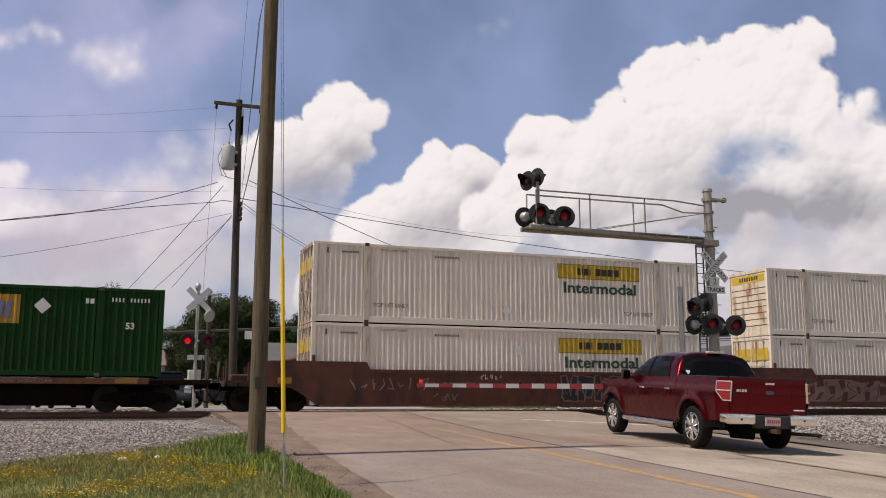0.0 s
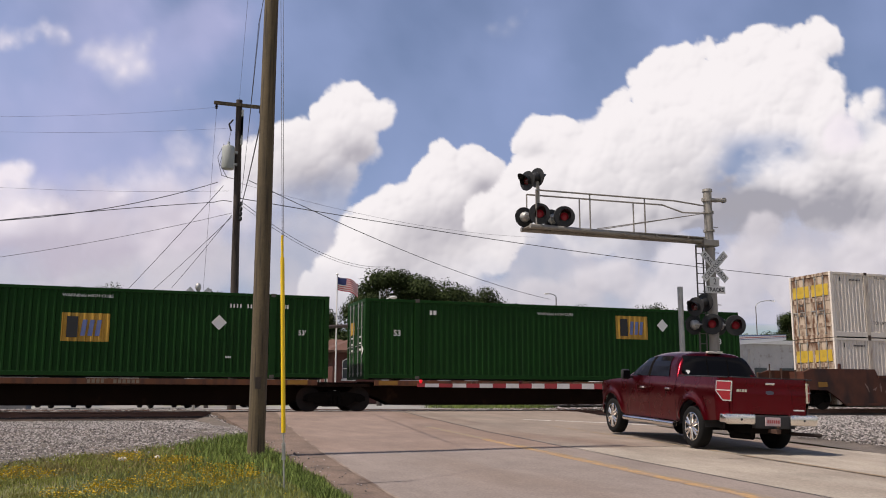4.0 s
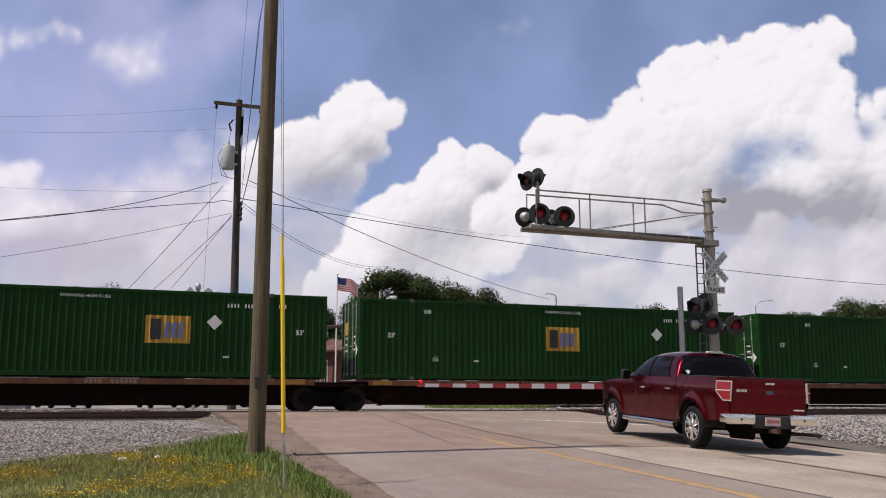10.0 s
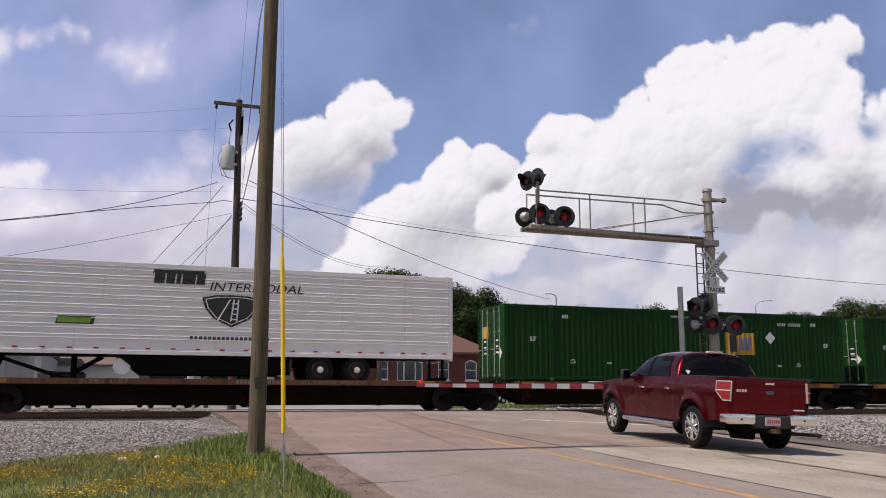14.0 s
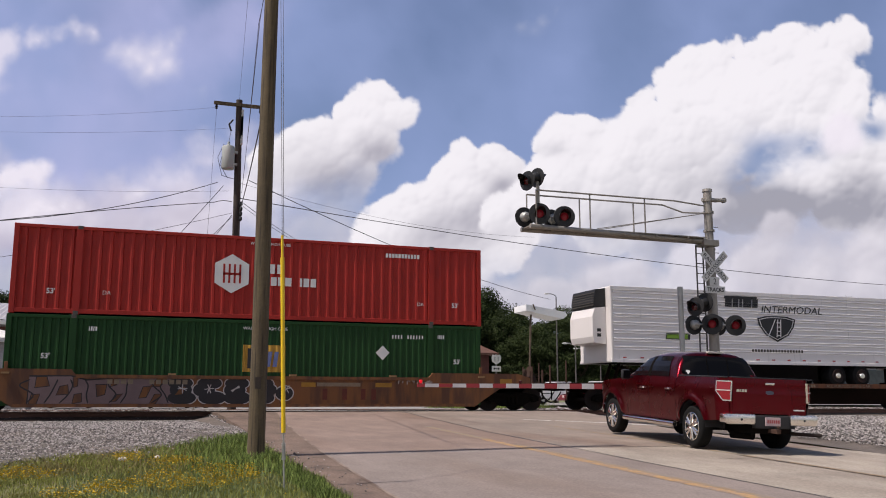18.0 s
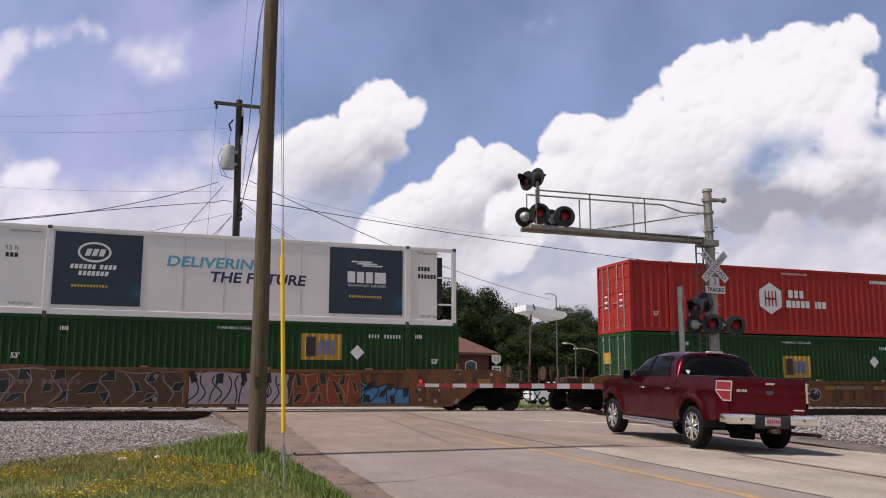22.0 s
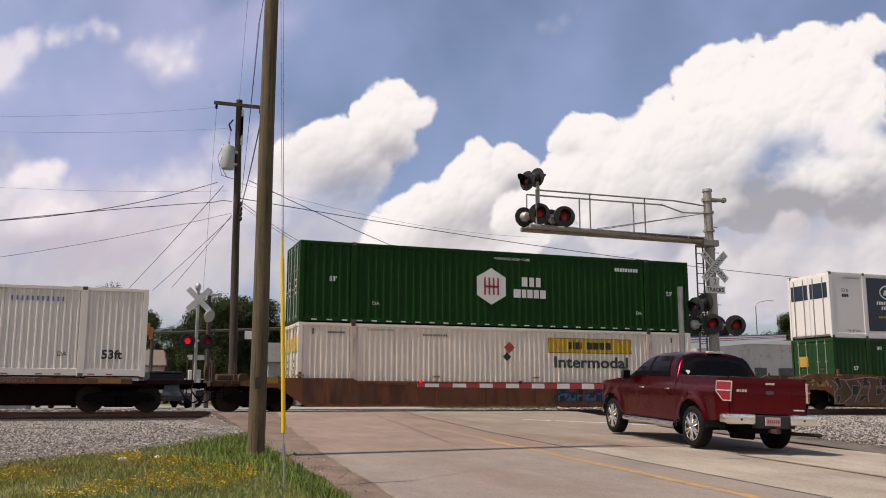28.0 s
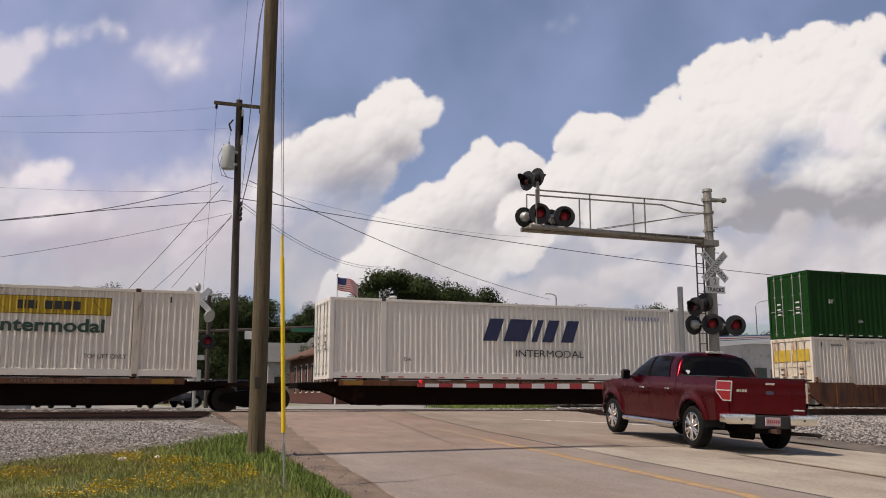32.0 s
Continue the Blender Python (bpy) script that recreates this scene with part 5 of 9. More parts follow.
for s in (-1, 1):
    for nm, pts, mt in (("front_window", [(1.98, BELT + 0.035), (2.78, BELT + 0.03), (2.30, 1.735), (2.0, 1.785)], M_TINT),
                        ("rear_window", [(1.02, BELT + 0.035), (1.87, BELT + 0.035), (1.89, 1.785), (1.20, 1.785)], M_TINT),
                        ("pillar_trim", [(1.875, BELT + 0.03), (1.975, BELT + 0.03), (1.995, 1.785), (1.895, 1.785)], M_GRIME)):
        bm = B()
        vs = [bm.verts.new((0, y, z)) for y, z in pts]
        bm.faces.new(vs)
        bmesh.ops.subdivide_edges(bm, edges=bm.edges, cuts=3, use_grid_fill=True)
        for v in bm.verts:
            v.co.x = s * (cab_x(v.co.y, v.co.z) + 0.006)
        r = bmesh.ops.extrude_face_region(bm, geom=bm.faces[:])
        for v in r["geom"]:
            if isinstance(v, bmesh.types.BMVert):
                v.co.x += s * 0.004
        part(nm, bm, mt, truck, "dark tinted side window" if "window" in nm else "black pillar trim")
    # mirror
    bm = B()
    box(bm, s * 1.13 - 0.10, s * 1.13 + 0.10, 2.66, 2.80, 1.25, 1.48, 0.05)
    box(bm, s * 1.0 - 0.07, s * 1.0 + 0.08, 2.70, 2.76, 1.29, 1.34)
    mir = part("door_mirror", bm, M_BLACKPLASTIC, truck, "black door mirror", smooth=True)
    bm = B()
    box(bm, s * 1.13 - 0.08, s * 1.13 + 0.08, 2.652, 2.658, 1.28, 1.45)
    part("mirror_glass", bm, M_TINT, mir)


grid_part("cab_shell", 48, 60, shell_at, M_CANDY, truck)
grid_part("windscreen", 12, 10, lambda u, v: (lambda y, x: (x, y + 0.006, cab_z(x, y) + 0.004))(2.98 - 0.52 * v, (2 * u - 1) * (0.86 - 0.20 * v)), M_TINT, truck, "windscreen")
grid_part("cab_back", 8, 2, lambda u, v: ((2 * u - 1) * 0.945, 0.655, 1.0 + 0.33 * v), M_CANDY, truck)


def back_y(x, z):
    """Where the cab's back meets a height at a distance from the middle."""
    lo, hi = 0.655, 0.93
    for k in range(14):
        mid = (lo + hi) / 2
        lo, hi = (mid, hi) if cab_z(x, mid) < z else (lo, mid)
    return hi


rw = grid_part("back_window", 16, 10, lambda u, v: (lambda z, x: (x, back_y(x, z) - 0.012, z))(1.365 + 0.435 * v, (2 * u - 1) * (0.865 - 0.155 * v)), M_TINT, truck, "dark tinted rear window")
bm = B()
poly_pts = [(-0.73, 1.50), (-0.66, 1.50), (-0.645, 1.47), (-0.695, 1.41), (-0.745, 1.47)]
fcs = bm.faces.new([bm.verts.new((x, back_y(x, z) - 0.020, z)) for x, z in poly_pts])
part("window_sticker", bm, M_LETTER_W, rw, "small white sticker")
for x in (-0.235, 0.235):
    bm = B()
    for k in range(6):
        z0, z1 = 1.37 + 0.07 * k, 1.44 + 0.07 * k
        rod(bm, (x, back_y(x, z0) - 0.016, z0), (x, back_y(x, z1) - 0.016, z1), 0.007, n=5)
    part("window_divider", bm, M_GRIME, rw)
bm = B()
box(bm, -0.17, 0.17, 0.80, 0.90, 1.862, 1.908, 0.012)
part("cargo_lamp", bm, M_CREAM, truck, "pale high-mounted cargo lamp")

# bed floor, tailgate, lamps, bumper
bm = B()
box(bm, -0.79, 0.79, -1.04, 0.64, 0.78, 0.82)
part("bed_floor", bm, M_BLACKPLASTIC, truck)
tail = grid_part("tailgate", 12, 10, lambda u, v: ((2 * u - 1) * 0.775, -1.115 - 0.018 * math.sin(math.pi * v) + 0.010 * math.exp(-((v - 0.72) / 0.05) ** 2), 0.72 + 0.665 * v), M_CANDY, truck)
bm = B()
box(bm, -0.775, 0.775, -1.11, -1.04, 0.72, 1.383, 0.008)
part("tailgate_core", bm, M_CANDY, truck)
bm = B()
box(bm, -0.78, 0.78, -1.125, -1.03, 1.378, 1.40, 0.008)
part("tailgate_cap", bm, M_BLACKPLASTIC, truck, "black tailgate cap")
for s in (-1, 1):
    bm = B()
    prism(bm, [(s * 0.74, -1.120), (s * 0.782, -1.120), (s * 0.795, -1.100), (s * 0.925, -0.95), (s * 0.925, -0.90), (s * 0.74, -0.90)], 0.62, 1.38, axis="z")
    part("bed_corner", bm, M_CANDY, truck)

    def wrapped(pts, d0, d1):
        """A flat outline (across, height) on the slanting rear corner, drawn out from it."""
        bm = B()
        rows_ = []
        for d in (d0, d1):
            rows_.append([bm.verts.new((s * (0.800 + 0.660 * u + 0.751 * d - 0.1 * max(0.0, z - 1.16)), -1.135 + 0.751 * u - 0.660 * d, z)) for u, z in pts])
        a, b = rows_
        n = len(pts)
        fs = [bm.faces.new(a), bm.faces.new(b)] + [bm.faces.new((a[i], a[(i + 1) % n], b[(i + 1) % n], b[i])) for i in range(n)]
        bmesh.ops.recalc_face_normals(bm, faces=fs)
        return bm
    bez = part("tail_lamp", wrapped([(0.0, 1.318), (0.300, 1.318), (0.295, 1.12), (0.16, 0.945), (0.0, 0.945)], -0.02, 0.022), M_CHROME, truck, "chrome-rimmed red tail lamp")
    part("red_lens", wrapped([(0.018, 1.298), (0.282, 1.298), (0.278, 1.150), (0.018, 1.150)], 0.01, 0.030), M_LENS_RED, bez)
    part("red_lens", wrapped([(0.018, 1.132), (0.274, 1.132), (0.27, 1.118), (0.155, 0.967), (0.018, 0.967)], 0.01, 0.030), M_LENS_RED, bez)
    part("reversing_lens", wrapped([(0.02, 1.148), (0.275, 1.148), (0.272, 1.135), (0.02, 1.135)], 0.01, 0.033), M_LETTER_W, bez, "white reversing lens")
    bm = B()
    a, b = sorted((s * 0.36, s * 0.94))
    box(bm, a, b, -1.25, -1.12, 0.525, 0.725, 0.04)
    box(bm, min(s * 0.90, s * 0.975), max(s * 0.90, s * 0.975), -1.22, -0.99, 0.55, 0.71, 0.03)
    bp = part("rear_bumper", bm, M_CHROME, truck, "chrome rear bumper half", smooth=True)
    bm = B()
    rod(bm, (s * 0.66, -1.255, 0.62), (s * 0.66, -1.245, 0.62), 0.022, n=10)
    part("parking_sensor", bm, M_BLACK, bp)
bm = B()
box(bm, -0.37, 0.37, -1.23, -1.12, 0.46, 0.70, 0.02)
part("bumper_step", bm, M_BLACKPLASTIC, truck, "black bumper centre step")
bm = B()
box(bm, -0.17, 0.15, -1.25, -1.235, 0.51, 0.67, 0.004)
plate = part("number_plate", bm, M_PLATE, truck, "pale plate")
bars(plate, M_TAPE_R, -0.13, 0.56, [0.03] * 6, 0.06, 0.015, y=-1.253, name="plate_bar")
bm = B()
box(bm, -0.045, 0.045, -1.42, -1.15, 0.38, 0.46)
ball(bm, (0, -1.40, 0.50), 0.03, 1)
part("tow_hitch", bm, M_RUST_STEEL, truck)
bm = B()
box(bm, -0.10, 0.10, -1.152, -1.13, 1.26, 1.305, 0.012)
part("tailgate_handle", bm, M_CHROME, truck, "chrome tailgate handle")
bm = B()
lathe(bm, [(0.0, 0.0), (0.085, 0.0), (0.088, 0.012), (0.07, 0.010), (0.0, 0.012)], Matrix.Translation((0, -1.128, 1.12)) @ pose(0, 0, 0, 90) @ Matrix.Diagonal((1, 0.42, 1, 1)), 20)
part("badge", bm, mat("dark_blue_badge", (0.10, 0.11, 0.15), 0.3, metal=0.5), truck, "plain oval badge")
bars(truck, M_CHROME, -0.70, 1.12, [0.05, 0.03, 0.05, 0.05], 0.05, 0.012, y=-1.14, name="badge_bar")
bars(truck, M_LETTER_W, 0.50, 0.795, [0.24], 0.025, y=-1.135, name="badge_bar")
bm = B()
rod(bm, (0.60, -0.9, 0.36), (0.98, -1.32, 0.36), 0.035, n=10)
part("exhaust_pipe", bm, M_STEEL, truck)
bm = B()
box(bm, -0.45, 0.45, -1.1, 4.3, 0.36, 0.56)
ball(bm, (0.0, 0.0, 0.38), 0.16, 2, (1.2, 1.0, 1.0))
rod(bm, (-0.75, 0, 0.40), (0.75, 0, 0.40), 0.06, n=10)
rod(bm, (-0.45, -0.55, 0.33), (-0.2, -0.9, 0.33), 0.10, n=12)
part("chassis", bm, M_GRIME, truck, "dark chassis frame and axle")
bm = B()
box(bm, -0.88, 0.88, 0.72, 3.9, 0.50, 0.98)
part("cab_floor", bm, M_INTERIOR, truck)
for y in (1.2, 2.15):
    for x in (-0.42, 0.42):
        bm = B()
        box(bm, x - 0.25, x + 0.25, y - 0.08, y + 0.06, 0.95, 1.52, 0.05)
        box(bm, x - 0.13, x + 0.13, y - 0.06, y + 0.04, 1.54, 1.70, 0.04)
        part("seat", bm, M_INTERIOR, truck)

TYRE = [(0.27, -0.12), (0.34, -0.132), (0.385, -0.115), (0.402, -0.09), (0.402, 0.09), (0.385, 0.115), (0.34, 0.132), (0.27, 0.12)]
for yc in (0.0, WB):
    for s in (-1, 1):
        m = Matrix.Translation((s * 0.86, yc, 0.402)) @ pose(0, 0, 0, 0, 90 * s, 0)
        bm = B()
        lathe(bm, TYRE, m, 40)
        tyre = part("tyre", bm, M_RUBBER, truck, "black all-terrain tyre", smooth=True)
        bm = B()
        lathe(bm, [(0.278, 0.118), (0.262, 0.126), (0.245, 0.10), (0.235, 0.03), (0.0, 0.03)], m, 32)
        for k in range(6):
            a = 2 * math.pi * k / 6
            for da in (-0.18, 0.18):
                p = m @ Vector((0.05 * math.cos(a), 0.05 * math.sin(a), 0.115))
                q = m @ Vector((0.25 * math.cos(a + da), 0.25 * math.sin(a + da), 0.105))
                rod(bm, p, q, 0.038, 0.031, 8)
        lathe(bm, [(0.09, 0.06), (0.085, 0.125), (0.05, 0.14), (0.0, 0.142)], m, 18)
        part("rim", bm, M_CHROME, tyre, "polished six-spoke rim", smooth=True)
        bm = B()
        lathe(bm, [(0.236, 0.034), (0.20, 0.045), (0.10, 0.045), (0.0, 0.045)], m, 24)
        part("brake_disc", bm, M_GRIME, tyre)
truck.matrix_basis = pose(11.94, 15.635, -0.540, 2.4, 1.7, -5.9) @ Matrix.Scale(1.02, 4)


# ---- crossing signals ----
def blinker(parent, x, y, z, turn, lit, name="flasher", r=0.30, back=None):
    """A round black board with a hooded red lamp; turn 0 faces the approaching traffic (-y)."""
    m = Matrix.Translation((x, y, z)) @ pose(0, 0, 0, 0, 0, turn)
    bm = B()
    lathe(bm, [(0.0, 0.012), (r, 0.012), (r + 0.012, 0.0), (r, -0.012), (0.0, -0.012)], m @ pose(0, 0, 0, 90), 28)
    f = part(name, bm, M_BLACK, parent, "round black backing board", smooth=True)
    bm = B()
    n = 16
    for i in range(n):
        a0, a1 = math.radians(-45 + 270 * i / n), math.radians(-45 + 270 * (i + 1) / n)
        d0, d1 = 0.14 + 0.22 * max(0, math.sin(a0)), 0.14 + 0.22 * max(0, math.sin(a1))
        vs = [m @ Vector((0.165 * math.cos(a), yy, 0.165 * math.sin(a))) for a, yy in ((a0, -0.01), (a1, -0.01), (a1, -d1), (a0, -d0))]
        bm.faces.new([bm.verts.new(v) for v in vs])
        vs = [m @ Vector((0.17 * math.cos(a), yy, 0.17 * math.sin(a))) for a, yy in ((a0, -0.01), (a1, -0.01), (a1, -d1), (a0, -d0))]
        bm.faces.new([bm.verts.new(v) for v in reversed(vs)])
    part("hood", bm, M_BLACK, f, "black lamp hood")
    bm = B()
    lathe(bm, [(0.125, 0.0), (0.115, 0.03), (0.075, 0.055), (0.0, 0.065)], m @ Matrix.Translation((0, -0.014, 0)) @ pose(0, 0, 0, 90), 20)
    part("lens", bm, lit if lit else M_LAMP_OFF, f, "red lamp lens", smooth=True)
    bm = B()
    lathe(bm, [(0.16, 0.0), (0.15, 0.10), (0.10, 0.17), (0.0, 0.19)], m @ Matrix.Translation((0, 0.014, 0)) @ pose(0, 0, 0, -90), 18)
    part("lamp_housing", bm, back or M_GALV, f, "black lamp housing" if back else "dull aluminium lamp housing", smooth=True)
    return f


def crossbuck(parent, x, y, z, size, words, facing=-1, turn=0):
    m = Matrix.Translation((x, y, z)) @ pose(0, 0, 0, 0, 0, turn)
    for a, word in ((-45, "RAILROAD"), (45, "CROSSING")):
        bm = B()
        off = 0.0 if a < 0 else 0.008
        box(bm, -size / 2, size / 2, -0.006, 0.006, -0.115, 0.115, m=m @ Matrix.Translation((0, facing * off, 0)) @ pose(0, 0, 0, 0, a * facing, 0))
        blade = part("blade", bm, M_SIGNWHITE, parent, "white crossing sign blade")
        if words:
            vs, fs = WORDS[word]
            w0 = max(v[0] for v in vs)
            out = []
            for u, v, c in vs:
                q = m @ Matrix.Translation((0, facing * (off + 0.009), 0)) @ pose(0, 0, 0, 0, a * facing * -1 * -1, 0) @ Vector((u / w0 * size * 0.44, 0, v * 0.14))
                out.append(q)
            raw("sign_word", out, fs, M_BLACK, blade)


CX, CY = 17.80, 24.15
M_MAST = mat("weathered_mast_steel", (0.30, 0.28, 0.25), 0.55, metal=0.4, var=0.22, scale=3, fine=25, spots=(0.17, 0.15, 0.13), spot_amount=0.4, spot_scale=(3, 3, 0.5))
mast = thing("cantilever_signal", Matrix(), "grey steel cantilever crossing signal with flashing red lamps over the road", "crossing signal")
bm = B()
rod(bm, (CX, CY, -0.5), (CX, CY, 5.2), 0.165, 0.155, 20)
rod(bm, (CX, CY, 5.2), (CX, CY, 7.08), 0.135, 0.135, 20)
rod(bm, (CX, CY, 7.08), (CX, CY, 7.16), 0.16, 0.15, 20)
for z in (5.15, 5.75, 6.35, 6.75):
    rod(bm, (CX, CY, z), (CX, CY, z + 0.07), 0.175, 0.175, 20)
part("mast", bm, M_MAST, mast, "weathered grey steel mast", smooth=True)
bm = B()
box(bm, CX - 0.45, CX + 0.45, CY - 0.45, CY + 0.45, -0.55, -0.36)
part("footing", bm, M_SHOULDER, mast)
bm = B()
rod(bm, (11.30, CY - 0.32, 5.47), (17.55, CY - 0.1, 5.42), 0.075, n=12)
rod(bm, (11.30, CY + 0.32, 5.47), (17.55, CY + 0.1, 5.42), 0.075, n=12)
part("arm_beam", bm, M_MAST, mast, "twin-tube cantilever arm", smooth=True)
bm = B()
box(bm, 11.35, 17.5, CY - 0.28, CY + 0.28, 5.49, 5.52)
part("walkway", bm, M_MAST, mast, "grating walkway")
for k in range(5):
    bm = B()
    rod(bm, (12.2 + 1.15 * k, CY - 0.32, 5.46), (12.2 + 1.15 * k, CY + 0.32, 5.46), 0.03, n=6)
    part("cross_tube", bm, M_MAST, mast)
bm = B()
box(bm, 17.42, 18.0, CY - 0.24, CY + 0.24, 5.26, 5.46, 0.02)
part("arm_clamp", bm, M_MAST, mast)
for yy in (-0.33, 0.33):
    y = CY + yy
    bm = B()
    rod(bm, (11.52, y, 6.57), (16.3, y, 6.60), 0.026, n=8)
    if yy < 0:
        rod(bm, (16.3, y, 6.60), (17.7, CY, 6.60), 0.026, n=8)
    else:
        rod(bm, (16.3, y, 6.60), (17.0, y - 0.1, 6.38), 0.026, n=8)
        rod(bm, (17.0, y - 0.1, 6.38), (17.7, CY, 6.36), 0.026, n=8)
    part("hand_rail", bm, M_MAST, mast, smooth=True)
    for x in (11.5, 13.30, 15.22):
        bm = B()
        rod(bm, (x, y, 5.5), (x, y, 6.58), 0.024, n=8)
        part("rail_post", bm, M_MAST, mast)
for yy in (-0.2, 0.2):
    bm = B()
    rod(bm, (13.6, CY + yy, 5.55), (17.65, CY, 6.35), 0.012, n=6)
    part("stay_rod", bm, M_MAST, mast)
bm = B()
rod(bm, (CX - 0.2, CY, 6.80), (18.45, CY, 6.84), 0.065, n=10)
rod(bm, (18.42, CY - 0.05, 6.84), (18.42, CY + 0.05, 6.84), 0.09, n=10)
part("stub_arm", bm, M_MAST, mast)
for k in range(9):
    z = 3.4 + 0.42 * k
    bm = B()
    s = -1 if k % 2 else 1
    rod(bm, (CX, CY, z), (CX + s * 0.34, CY, z), 0.014, n=6)
    part("climbing_peg", bm, M_MAST, mast)
# The ladder's steel is coloured darker to carry the shade it stands in.
for x in (17.34, 17.60):
    bm = B()
    rod(bm, (x, CY + 0.1, 1.0), (x, CY + 0.1, 5.3), 0.025, n=6)
    part("ladder_rail", bm, M_DARKGALV, mast)
for k in range(13):
    bm = B()
    rod(bm, (17.34, CY + 0.1, 1.2 + 0.32 * k), (17.60, CY + 0.1, 1.2 + 0.32 * k), 0.014, n=6)
    part("ladder_rung", bm, M_DARKGALV, mast)
# lamps over the road
bm = B()
rod(bm, (11.72, CY, 5.5), (11.72, CY, 7.05), 0.055, n=10)
rod(bm, (11.25, CY - 0.1, 5.82), (12.6, CY - 0.1, 5.82), 0.03, n=8)
part("lamp_post", bm, M_MAST, mast)
blinker(mast, 11.62, CY - 0.30, 5.86, -17, M_LAMP_DIM, r=0.315)
blinker(mast, 12.44, CY - 0.30, 5.83, -17, M_LAMP_DIM, r=0.315)
blinker(mast, 11.38, CY + 0.25, 5.84, 180, M_LAMP_DIM)
blinker(mast, 12.30, CY + 0.25, 5.84, 180, False)
blinker(mast, 11.32, CY - 0.12, 6.88, -68, False, r=0.29, back=M_BLACK)
blinker(mast, 11.72, CY + 0.05, 7.05, 112, False, r=0.29, back=M_BLACK)
# sign and lamps on the mast
crossbuck(mast, 17.81, CY - 0.19, 4.60, 1.24, True)
bm = B()
box(bm, 17.59, 17.95, CY - 0.205, CY - 0.195, 3.98, 4.26, 0.003)
box(bm, 17.42, 18.16, CY - 0.205, CY - 0.195, 3.74, 3.97, 0.003)
tsign = part("track_count_sign", bm, M_SIGNWHITE, mast, "white plate that gives the number of tracks")
lettering("sign_word", "2", 0.19, 17.78, CY - 0.212, 4.12, M_BLACK, tsign)
lettering("sign_word", "TRACKS", 0.13, 17.79, CY - 0.212, 3.855, M_BLACK, tsign, width=0.62)
bm = B()
rod(bm, (17.0, CY - 0.2, 2.74), (18.5, CY - 0.2, 2.74), 0.03, n=8)
rod(bm, (17.1, CY - 0.2, 3.38), (17.7, CY, 3.38), 0.03, n=8)
part("lamp_bracket", bm, M_GALV, mast)
blinker(mast, 17.50, CY - 0.34, 2.75, -24, M_LAMP_DIM, r=0.315)
blinker(mast, 18.38, CY - 0.34, 2.73, -24, M_LAMP_DIM, r=0.315)
blinker(mast, 17.10, CY + 0.05, 2.74, 180, M_LAMP_DIM)
blinker(mast, 18.02, CY + 0.05, 2.74, 180, False)
blinker(mast, 16.98, CY - 0.25, 3.28, -68, False, r=0.29, back=M_BLACK)
blinker(mast, 17.44, CY - 0.10, 3.45, 112, False, r=0.29, back=M_BLACK)

gate = thing("crossing_gate", Matrix(), "lowered crossing gate arm with red and white bands", "crossing gate")
bm = B()
box(bm, 16.75, 17.25, CY - 0.2, CY + 0.2, 0.35, 1.15, 0.03)
part("gate_motor", bm, M_GALV, gate, "grey gate machine")
bm = B()
rod(bm, (16.61, CY, -0.4), (16.61, CY, 3.92), 0.085, n=14)
part("gate_post", bm, M_GALV, gate, "plain grey steel post", smooth=True)
x, k = 7.93, 0
first = True
while x < 16.4:
    w = 0.22 if first else 0.408
    first = False
    hh = 0.048 + 0.006 * (x - 8)
    bm = B()
    box(bm, x, x + w, CY - 0.02, CY + 0.02, 0.805 - hh, 0.805 + hh)
    part("band", bm, M_TAPE_R if k % 2 == 0 else M_TAPE_W, gate)
    x += w
    k += 1
for x in (8.03, 11.06, 14.0):
    bm = B()
    rod(bm, (x, CY - 0.05, 0.925), (x, CY + 0.05, 0.925), 0.032, n=12)
    box(bm, x - 0.03, x + 0.03, CY - 0.02, CY + 0.02, 0.86, 0.92)
    part("arm_lamp", bm, M_LAMP if x < 9 else M_LAMP_OFF, gate, "small red lamp on the arm")

fm = thing("crossing_signal", Matrix(), "grey crossing signal mast with white crossed blades and red lamps", "crossing signal")
FX, FY = 3.10, 38.6
bm = B()
rod(bm, (FX, FY, -0.2), (FX, FY, 4.95), 0.065, n=12)
part("mast", bm, M_GALV, fm, smooth=True)
crossbuck(fm, FX + 0.02, FY - 0.08, 4.48, 1.24, False)
bm = B()
ball(bm, (FX - 0.02, FY, 5.0), 0.14, 2, (0.9, 0.9, 1.3))
part("bell", bm, M_GALV, fm, "rounded grey crossing bell", smooth=True)
bm = B()
lathe(bm, [(0.0, 0.0), (0.26, 0.0), (0.28, 0.05), (0.2, 0.14), (0.0, 0.18)], Matrix.Translation((FX + 0.50, FY - 0.1, 3.80)) @ pose(0, 0, 0, -70, 0, 40), 20)
part("lamp_housing", bm, M_GALV, fm, smooth=True)
bm = B()
rod(bm, (FX - 0.45, FY - 0.12, 2.76), (FX + 0.45, FY - 0.12, 2.76), 0.03, n=8)
part("lamp_bracket", bm, M_GALV, fm)
blinker(fm, FX - 0.36, FY - 0.2, 2.76, 0, M_LAMP, r=0.30)
blinker(fm, FX + 0.42, FY - 0.2, 2.76, 0, M_LAMP_DIM, r=0.30)
bm = B()
box(bm, FX - 0.32, FX + 0.36, FY + 0.06, FY + 0.075, 2.0, 2.2)
part("track_count_sign", bm, M_SIGNWHITE, fm)
bm = B()
box(bm, FX - 0.25, FX + 0.25, FY + 0.1, FY + 0.5, 0.9, 1.6, 0.03)
part("gate_machine", bm, M_SIGNWHITE, fm, "pale gate machine")


